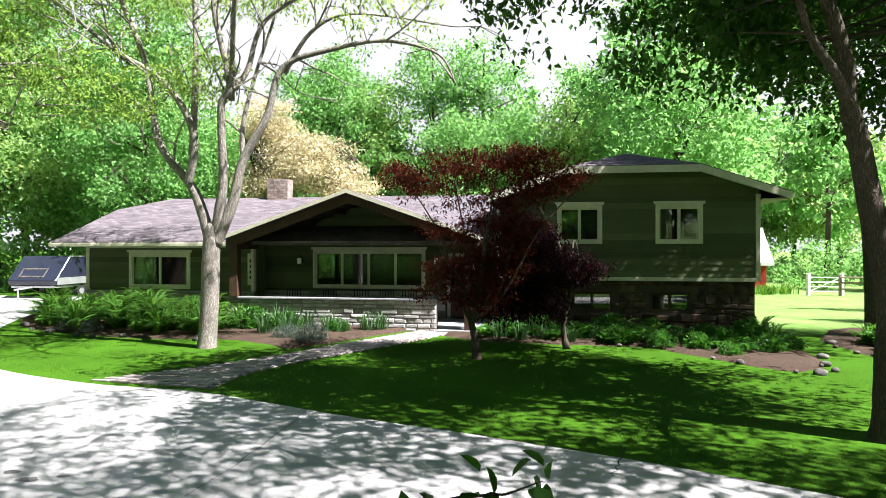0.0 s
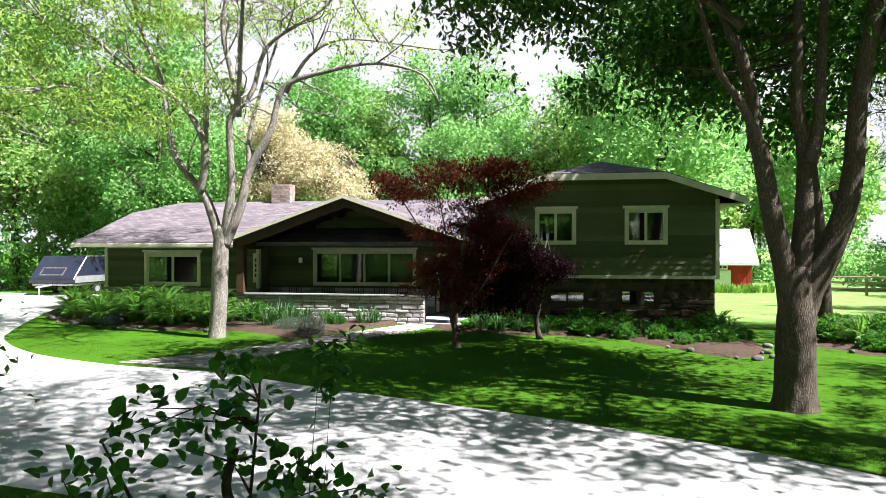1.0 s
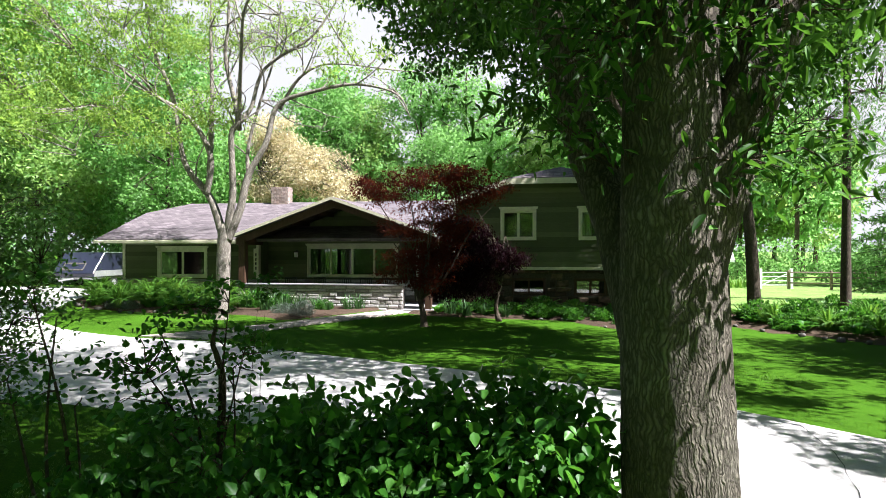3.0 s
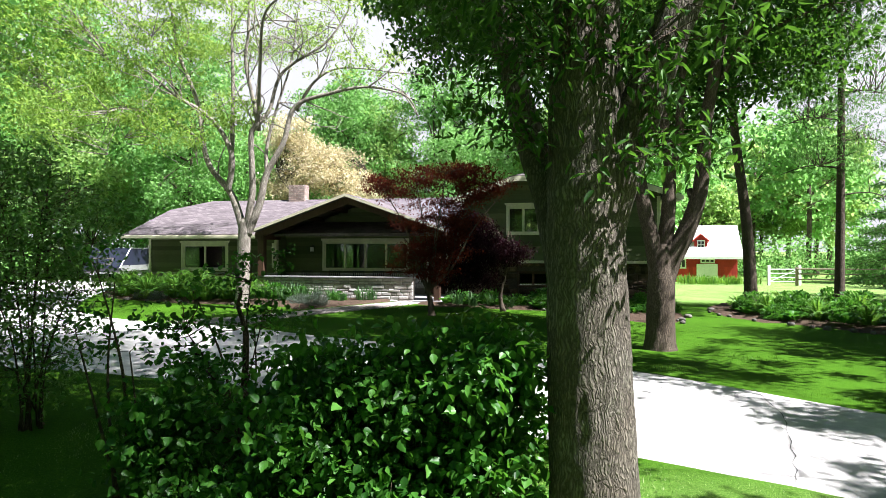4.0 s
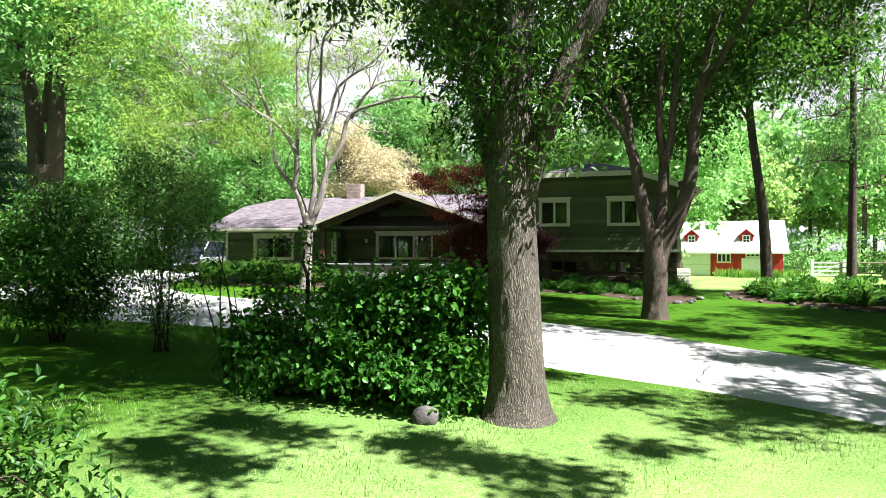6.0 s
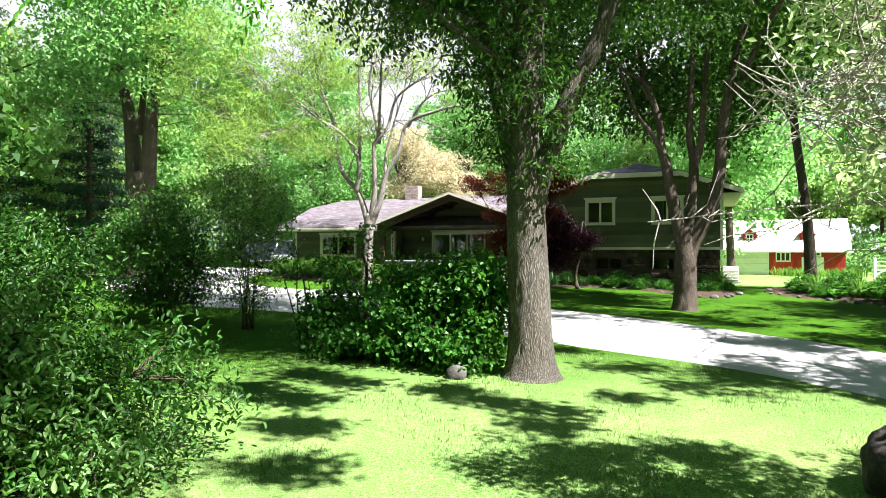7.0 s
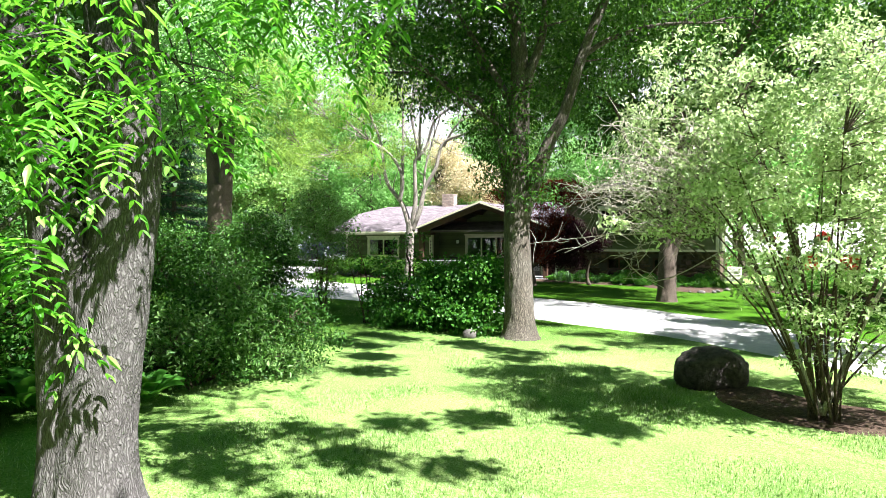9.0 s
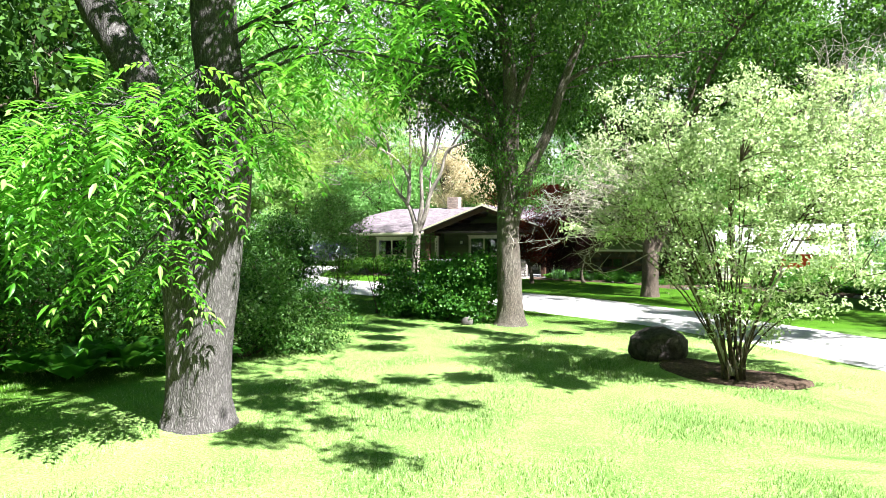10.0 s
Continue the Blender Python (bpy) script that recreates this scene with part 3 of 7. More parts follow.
# right-hand block: siding over a fieldstone base
RW = [(-5.95, -4.57, 2.76, 3.97), (-2.98, -1.60, 2.76, 3.97)]
BW = [(-3.15, -1.92, 0.64, 1.30), (-5.52, -4.22, 0.64, 1.30)]
CX = -3.65


def gable_right(x):
    return min(4.32 + 0.345 * (0.74 - x), 4.32 + 0.345 * (x + 8.04), 5.05) - 0.12


upper = wall_block("upper_wall", -7.8, 0.0, 0.0, 0.2, 1.66, 4.2, RW, OLIVE)
siding(upper, -7.8, -0.1, 0.0, 1.74, 5.0, RW, gable_right)
g = Shape()
g.prism([(-7.8, 4.2), (0.0, 4.2), (0.0, 4.4), (-1.75, 5.0), (-5.55, 5.0), (-7.8, 4.3)], 1, 0.0, 0.2)
part("gable_wall", g, OLIVE, HOUSE)
boxpart("corner_board", (-0.1, 0.03, -0.065, 0.1, 1.66, 4.25), CREAMP, HOUSE, bevel=0.006)
boxpart("corner_board", (-7.83, -7.7, -0.065, 0.1, 1.66, 4.25), CREAMP, HOUSE, bevel=0.006)
boxpart("skirt_board", (-7.83, 0.03, -0.085, 0.0, 1.62, 1.73), CREAMP, HOUSE, bevel=0.006)
boxpart("side_wall", (-0.2, 0.0, 0.2, 8.6, 1.66, 4.25), OLIVE, HOUSE)
boxpart("side_wall", (-7.8, -7.6, 0.2, 8.6, 0.0, 4.25), OLIVE, HOUSE)
boxpart("back_wall", (-7.8, 0.0, 8.6, 8.8, -0.3, 4.25), OLIVE, HOUSE)
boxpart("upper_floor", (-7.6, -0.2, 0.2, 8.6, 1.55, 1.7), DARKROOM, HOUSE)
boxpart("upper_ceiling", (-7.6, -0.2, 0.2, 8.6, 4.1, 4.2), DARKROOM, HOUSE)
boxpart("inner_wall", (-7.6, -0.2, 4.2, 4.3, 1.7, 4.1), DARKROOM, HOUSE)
base = wall_block("stone_base", -7.8, -0.1, 0.06, 0.3, -0.3, 1.62, BW, EARTH)
stones(base, -7.8, -0.1, 0.06, -0.15, 1.62, BW, 0.2, 0.6, 0.22, RUBBLE, WRNG, "fieldstone", 0.06, 0.2)
side = boxpart("stone_base", (-0.3, -0.1, 0.3, 8.6, -0.3, 1.62), RUBBLE, HOUSE)
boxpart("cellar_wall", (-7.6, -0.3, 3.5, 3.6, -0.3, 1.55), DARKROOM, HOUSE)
for a, b, c, d in BW:
    w = window(a, b, c, d, 0.12, 2, "cellar_window", 0.06, head=0, paint=BROWN)
for (a, b, c, d), cur in zip(RW, (None, (-2.9, -2.45))):
    window(a, b, c, d, -0.01, 2, "window", 0.10, cur)

s = Shape()
E0, E1, ER = 4.30, 5.10, 5.77     # eave, clip and ridge heights
xl, xr, ca, cb = -8.10, 0.78, -5.60, -1.72
roof_plane(s, [(xr, -0.38, E0), (cb, -0.38, E1 + 0.05), (CX, 1.55, ER), (CX, 9.0, ER), (xr, 9.0, E0)])
roof_plane(s, [(xl, 9.0, E0), (CX, 9.0, ER), (CX, 1.55, ER), (ca, -0.38, E1 + 0.05), (xl, -0.38, E0)])
roof_plane(s, [(ca, -0.38, E1 + 0.05), (CX, 1.55, ER), (cb, -0.38, E1 + 0.05)])
add_uv(part("roof", s, SHINGLE, HOUSE, "purple-grey asphalt shingles"))
for a, b in (((xr, E0), (cb, E1 + 0.05)), ((ca, E1 + 0.05), (cb, E1 + 0.05)), ((xl, E0), (ca, E1 + 0.05))):
    f = Shape()
    f.prism([(a[0], a[1] - 0.03), (b[0], b[1] - 0.03), (b[0], b[1] - 0.24), (a[0], a[1] - 0.24)], 1, -0.41, -0.35)
    part("fascia", f, CREAMP, HOUSE)
    f = Shape()
    f.prism([(a[0], a[1] - 0.16), (b[0], b[1] - 0.16), (b[0], b[1] - 0.19), (a[0], a[1] - 0.19)], 1, -0.35, 0.0)
    part("soffit", f, SOFFIT, HOUSE)
boxpart("gutter", (0.74, 0.86, -0.38, 9.0, 4.10, 4.24), CREAMP, HOUSE, bevel=0.02)
boxpart("eave_soffit", (0.0, 0.74, -0.35, 9.0, 4.06, 4.09), SOFFIT, HOUSE)

# long wing and porch back wall
LW = [(-21.08, -18.70, 1.18, 2.48)]
PW = [(-14.50, -10.42, 1.20, 2.58)]
PD = [(-9.62, -8.68, 0.22, 2.30)]
wing = wall_block("wing_wall", -22.75, -16.30, 0.6, 0.8, 1.12, 2.85, LW, OLIVE)
siding(wing, -22.65, -16.40, 0.6, 1.18, 2.70, LW)
for x in (-22.78, -16.42):
    boxpart("corner_board", (x, x + 0.13, 0.535, 0.7, 1.12, 2.72), CREAMP, HOUSE, bevel=0.006)
boxpart("frieze_board", (-22.65, -16.42, 0.53, 0.6, 2.64, 2.76), CREAMP, HOUSE)
wb = boxpart("wing_base", (-22.75, -16.30, 0.58, 0.8, -0.1, 1.06), MORTAR, HOUSE)
stones(wb, -22.75, -16.30, 0.58, 0.2, 1.06, [], 0.22, 0.55, 0.17, LEDGE, WRNG, "ledgestone", 0.04)
boxpart("stone_sill", (-22.8, -16.28, 0.46, 0.62, 1.06, 1.12), CAP, HOUSE, bevel=0.008)
boxpart("end_wall", (-22.75, -22.55, 0.8, 9.4, -0.1, 2.85), OLIVE, HOUSE)
boxpart("recess_wall", (-16.50, -16.30, 0.8, 1.6, -0.1, 2.85), OLIVE, HOUSE)
boxpart("wing_back_wall", (-22.75, -7.8, 9.2, 9.4, -0.1, 2.85), OLIVE, HOUSE)
window(*LW[0], 0.59, 2, "window", 0.12, (-20.95, -20.7))
boxpart("number_board", (-16.52, -16.30, 0.50, 0.53, 1.35, 2.45), CREAMP, HOUSE, "cream corner board with dark house number")
for i in range(4):
    boxpart("number_bar", (-16.44, -16.385, 0.485, 0.499, 1.55 + i * 0.19, 1.68 + i * 0.19), IRON, HOUSE, "dark number bar")
porch_wall = wall_block("porch_back_wall", -16.30, -7.8, 1.5, 1.7, 0.0, 2.85, PW + PD, OLIVE)
g = Shape()
g.prism([(-16.3, 2.85), (-7.8, 2.85), (-12.4, 4.28)], 1, 1.5, 1.7)
part("porch_gable_wall", g, OLIVE, HOUSE)
siding(porch_wall, -16.3, -7.8, 1.5, 0.25, 4.1, PW + PD, lambda x: 4.25 - 0.352 * abs(x + 12.4))
wa = boxpart("porch_wainscot", (-16.28, -9.70, 1.42, 1.5, 0.2, 1.12), MORTAR, HOUSE)
stones(wa, -16.28, -9.70, 1.42, 0.45, 1.12, [], 0.3, 0.7, 0.17, LEDGE, WRNG, "ledgestone", 0.04)
window(*PW[0], 1.49, 4, "picture_window", 0.10)
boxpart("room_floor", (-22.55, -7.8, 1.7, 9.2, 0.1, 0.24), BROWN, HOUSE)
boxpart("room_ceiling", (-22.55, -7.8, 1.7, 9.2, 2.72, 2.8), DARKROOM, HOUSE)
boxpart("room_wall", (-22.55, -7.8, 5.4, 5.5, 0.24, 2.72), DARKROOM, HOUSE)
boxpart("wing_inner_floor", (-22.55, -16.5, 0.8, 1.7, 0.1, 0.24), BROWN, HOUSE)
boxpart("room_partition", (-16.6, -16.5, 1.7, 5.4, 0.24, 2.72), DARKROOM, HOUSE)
# front door
d = part("front_door", Shape(), DOORPAINT, HOUSE)
boxpart("leaf", (-9.54, -8.76, 1.53, 1.58, 0.24, 2.24), DOORPAINT, d, "dark red panelled door", 0.004)
for z0, z1 in ((0.42, 1.0), (1.12, 2.08)):
    for x0 in (-9.46, -9.12):
        boxpart("door_panel", (x0, x0 + 0.27, 1.515, 1.53, z0, z1), DOORPAINT, d, bevel=0.005)
boxpart("door_handle", (-8.86, -8.82, 1.47, 1.53, 1.1, 1.3), ALLOY, d, "metal handle", 0.008)
for x in (-9.64, -8.76):
    boxpart("door_jamb", (x, x + 0.1, 1.43, 1.55, 0.24, 2.34), CREAMP, d)
boxpart("door_head", (-9.64, -8.66, 1.43, 1.55, 2.341, 2.45), CREAMP, d)
# main roof
s = Shape()
R0, RR, yr = 2.86, 4.75, 5.0
xe, cl = -23.75, 0.72
zc = R0 + (RR - R0) * cl
roof_plane(s, [(xe, 0.0, R0), (-7.9, 0.0, R0), (-7.9, yr, RR), (-22.2, yr, RR), (xe, yr * cl, zc)])
roof_plane(s, [(xe, yr * (2 - cl), zc), (-22.2, yr, RR), (-7.9, yr, RR), (-7.9, 10.0, R0), (xe, 10.0, R0)])
roof_plane(s, [(xe, yr * cl, zc), (-22.2, yr, RR), (xe, yr * (2 - cl), zc)])
add_uv(part("roof", s, SHINGLE, HOUSE, "purple-grey asphalt shingles"))
e = Shape()
e.prism([(0.8, 2.8), (9.2, 2.8), (6.4, 3.95), (3.6, 3.95)], 0, -22.75, -22.6)
part("gable_end", e, OLIVE, HOUSE)
boxpart("gutter", (-23.78, -16.55, -0.10, 0.02, 2.68, 2.82), CREAMP, HOUSE, bevel=0.02)
boxpart("eave_soffit", (-23.75, -16.3, 0.02, 0.6, 2.70, 2.73), SOFFIT, HOUSE)
f = Shape()
f.prism([(-0.02, 2.84), (yr * cl, zc - 0.03), (yr * cl, zc - 0.2), (-0.02, 2.67)], 0, -23.79, -23.745)
part("fascia", f, CREAMP, HOUSE)
# porch roof
s = Shape()
PX, PZ, PE, ps = -12.4, 4.46, 2.98, 0.352
lx, rx = -16.55, -8.25
roof_plane(s, [(lx, -1.32, PZ - ps * (PX - lx)), (PX, -1.32, PZ), (PX, 4.2, PZ), (lx, 0.6, PZ - ps * (PX - lx))], 0.1)
roof_plane(s, [(PX, -1.32, PZ), (rx, -1.32, PZ - ps * (rx - PX)), (rx, 0.6, PZ - ps * (rx - PX)), (PX, 4.2, PZ)], 0.1)
add_uv(part("porch_roof", s, SHINGLE, HOUSE, "purple-grey asphalt shingles"))
for x in (lx, rx):
    f = Shape()
    z = PZ - ps * abs(x - PX)
    f.prism([(x, z - 0.01), (PX, PZ - 0.01), (PX, PZ - 0.12), (x, z - 0.12)], 1, -1.36, -1.3)
    part("bargeboard", f, CREAMP, HOUSE)
    f = Shape()
    f.prism([(x, z - 0.12), (PX, PZ - 0.12), (PX, PZ - 0.4), (x, z - 0.4)], 1, -1.0, -0.82)
    part("rafter", f, BROWN, HOUSE)
for x in (lx + 1.0, lx + 2.1, lx + 3.2, rx - 1.0, rx - 2.1, rx - 3.2):
    z = PZ - ps * abs(x - PX)
    boxpart("purlin", (x - 0.06, x + 0.06, -0.82, 1.5, z - 0.32, z - 0.12), BROWN, HOUSE)
boxpart("ridge_beam", (PX - 0.08, PX + 0.08, -0.82, 1.5, PZ - 0.42, PZ - 0.13), BROWN, HOUSE)
boxpart("porch_post", (-16.40, -16.12, -1.05, -0.77, 1.06, 2.78), BROWN, HOUSE, "dark-stained timber post", 0.01)
boxpart("porch_post", (-8.75, -8.5, -1.05, -0.8, 0.1, 2.78), BROWN, HOUSE, "dark-stained timber post", 0.01)
boxpart("porch_beam", (-16.42, -16.14, -1.05, 0.6, 2.60, 2.84), BROWN, HOUSE)
boxpart("porch_floor", (-16.3, -7.8, -0.7, 1.5, -0.1, 0.2), CAP, HOUSE)
boxpart("porch_step", (-9.6, -7.9, -1.15, -0.7, -0.1, 0.12), CAP, HOUSE, bevel=0.01)
pw = boxpart("porch_parapet", (-16.58, -9.64, -0.88, -0.6, -0.1, 1.0), MORTAR, HOUSE)
stones(pw, -16.58, -9.64, -0.88, 0.0, 1.0, [], 0.22, 0.6, 0.145, LEDGE, WRNG, "ledgestone", 0.045)
boxpart("parapet_cap", (-16.64, -9.58, -0.99, -0.54, 1.0, 1.06), CAP, HOUSE, bevel=0.01)
for x in (-14.96, -10.02):
    l = part("wall_lantern", Shape(), IRON, HOUSE)
    boxpart("back_plate", (x - 0.05, x + 0.05, 1.42, 1.45, 2.1, 2.38), IRON, l)
    boxpart("glass_box", (x - 0.06, x + 0.06, 1.28, 1.42, 2.08, 2.28), WHITE, l, "frosted glass")
    boxpart("cap", (x - 0.08, x + 0.08, 1.26, 1.44, 2.28, 2.32), IRON, l, bevel=0.01)
# chimney
ch = boxpart("chimney", (-17.70, -16.84, 4.72, 5.3, 3.6, 5.44), MORTAR, HOUSE)
z, row = 4.2, 0
while z < 5.42:
    for y0, x0, x1 in ((4.72, -17.70, -16.84),):
        x = x0 - (0.14 if row % 2 else 0)
        while x < x1 - 0.02:
            a, b = max(x, x0), min(x + 0.27, x1)
            if b - a > 0.05:
                boxpart("brick", (a + 0.007, b - 0.007, y0 - 0.015, y0 + 0.03, z + 0.006, z + 0.094), CHIMNEY, ch)
            x += 0.28
    y = 4.72 - (0.14 if row % 2 else 0)
    while y < 5.28:
        a, b = max(y, 4.74), min(y + 0.27, 5.3)
        if b - a > 0.05:
            boxpart("brick", (-16.85, -16.825, a + 0.007, b - 0.007, z + 0.006, z + 0.094), CHIMNEY, ch)
        y += 0.28
    z += 0.1
    row += 1
boxpart("chimney_cap", (-17.66, -16.88, 4.76, 5.26, 5.44, 5.48), CAP, HOUSE, bevel=0.01)

# ---- planting beds and path ----
def strip(name, front, back, material, label, category, rise=0.07, k=6):
    a, b = curve(front, 6), curve(back, 6)
    s, v, w = Shape(), [], k + 1
    n = min(len(a), len(b))
    for i in range(n):
        for j in range(w):
            p = a[i].lerp(b[i], j / k)
            e = 0 if 0 < i < n - 1 and 0 < j else 1
            v.append((p.x, p.y, ground(p.x, p.y) + (rise * min(1, j / 1.5) if not e else -0.04) + 0.05 * noise.noise(Vector((p.x * 1.3, p.y * 1.3, 1))) + 0.02))
    s.add(v, [(i * w + j, i * w + j + 1, (i + 1) * w + j + 1, (i + 1) * w + j) for i in range(n - 1) for j in range(k)])
    return tagged(part(name, s, material, smooth=True), label, category, kind="structure")


strip("bed_porch", [(-14.6, 22.2), (-13.0, 19.7), (-11, 18.5), (-8.5, 17.9), (-6, 17.6), (-4.7, 16.9), (-3.75, 16.3), (-2.7, 17.8), (-1.6, 19.2), (-0.9, 20.2)],
      [(-14.2, 23.3), (-13, 23.1), (-11, 22.8), (-8.5, 22.4), (-6.8, 20.8), (-5.5, 20.6), (-4.2, 20.4), (-3.0, 20.2), (-1.9, 20.1), (-1.0, 20.3)], MULCH, "brown bark mulch bed along the porch", "bed")
strip("bed_house", [(0.3, 19.8), (0.0, 18.6), (1.2, 17.8), (3.2, 17.5), (5.3, 17.2), (6.6, 15.6), (7.9, 14.0), (8.9, 14.9), (9.6, 16.6), (9.9, 18.6)],
      [(0.5, 20.5), (1.4, 20.4), (2.4, 20.25), (3.6, 20.05), (5.0, 19.85), (6.0, 19.65), (7.2, 19.5), (8.2, 19.3), (9.0, 19.15), (9.4, 19.1)], MULCH, "brown bark mulch bed below the stone base", "bed")
strip("bed_trees", [(11.2, 19.0), (10.9, 16.9), (11.5, 14.9), (13.0, 13.0), (15.5, 11.8), (19.0, 11.2), (23.0, 11.5)],
      [(12.4, 20.6), (13.4, 21.3), (14.8, 21.6), (16.8, 21.6), (19, 21.4), (22, 21), (25, 20.5)], MULCH, "shady mulch bed round the trees", "bed")
strip("bed_shrub", [(6.7, -5.2), (6.7, -6.0), (7.2, -6.8), (8.0, -7.2), (8.7, -7.0)], [(7.2, -5.1), (7.6, -5.3), (8.2, -5.7), (8.7, -6.0), (9.0, -6.6)], MULCH, "dry leaf litter below the shrub", "bed", 0.03)

PL = curve([(-6.9, 12.5), (-5.6, 13.6), (-4.5, 14.8), (-3.55, 16.0), (-2.45, 17.6), (-1.4, 19.0), (-0.5, 20.3)], 10)
PR = curve([(-4.3, 11.9), (-4.05, 13.2), (-3.35, 14.5), (-2.45, 15.7), (-1.4, 17.0), (-0.35, 18.4), (0.55, 19.7)], 10)


def walkway():
    s = Shape()
    v = []
    for a, b in zip(PL, PR):
        v += [(a.x, a.y, ground(a.x, a.y) + 0.012), (b.x, b.y, ground(b.x, b.y) + 0.012)]
    s.add(v, [(2 * i, 2 * i + 1, 2 * i + 3, 2 * i + 2) for i in range(len(PL) - 1)])
    w = tagged(part("walkway", s, MORTAR), "curving paver walkway from driveway to porch", "path", kind="structure")
    rng = random.Random(3)
    rows, cells = len(PL) - 1, 5
    for i in range(rows):
        for j in range(cells):
            h = 0.5 * (i % 2)
            t0, t1 = (j + h - 0.25) / cells, (j + 1 + h - 0.25) / cells
            t0, t1 = max(0, min(1, t0)), max(0, min(1, t1))
            if t1 - t0 < 0.04:
                continue
            q = [PL[i].lerp(PR[i], t0), PL[i].lerp(PR[i], t1), PL[i + 1].lerp(PR[i + 1], t1), PL[i + 1].lerp(PR[i + 1], t0)]
            c = sum(q, Vector((0, 0))) / 4
            q = [c + (p - c) * 0.95 for p in q]
            z = ground(c.x, c.y) + 0.035 + rng.uniform(-0.006, 0.006)
            b = Shape()
            b.add([(p.x, p.y, z - 0.04) for p in q] + [(p.x, p.y, z - 0.006) for p in q] + [(*(c + (p - c) * 0.95), z) for p in q],
                  [(0, 1, 5, 4), (1, 2, 6, 5), (2, 3, 7, 6), (3, 0, 4, 7), (4, 5, 9, 8), (5, 6, 10, 9), (6, 7, 11, 10), (7, 4, 8, 11), (8, 9, 10, 11)])
            part("paver", b, BRICK, w)


# ---- large trees ----
def at(base, pts, depth=0.0):
    return curve([(base[0] + p[0], base[1] + depth * (p[1] - pts[0][1]), p[1]) for p in pts], 6)


def side_branches(limbs, seed, each, lo, hi, r, rise=0.35, kink=0.22):
    """Thinner crooked branches that leave the outer part of each limb, with forks of their own."""
    rng, out = np.random.default_rng(seed), []
    for pts, r0, r1 in limbs:
        pts = [Vector(p) for p in pts]
        for _ in range(each):
            i = int(rng.integers(len(pts) * 2 // 5, len(pts) - 1))
            ahead = (pts[i + 1] - pts[i]).normalized()
            d = (ahead * 0.6 + Vector(rng.normal(size=3)) * 0.8 + Vector((0, 0, rise))).normalized()
            ln = rng.uniform(lo, hi)
            line = [pts[i]]
            for k in range(4):
                d = (d + Vector(rng.normal(size=3)) * kink).normalized()
                line.append(line[-1] + d * ln / 4)
            out.append((curve(line, 3), r, r * 0.3))
            for _ in range(2):
                a = line[int(rng.integers(1, 4))]
                e = a + (d + Vector(rng.normal(size=3)) * 0.8).normalized() * ln * rng.uniform(0.3, 0.6)
                out.append((curve([a, (a + e) / 2 + Vector(rng.normal(size=3)) * 0.08 * ln, e], 3), r * 0.55, r * 0.2))
    return out


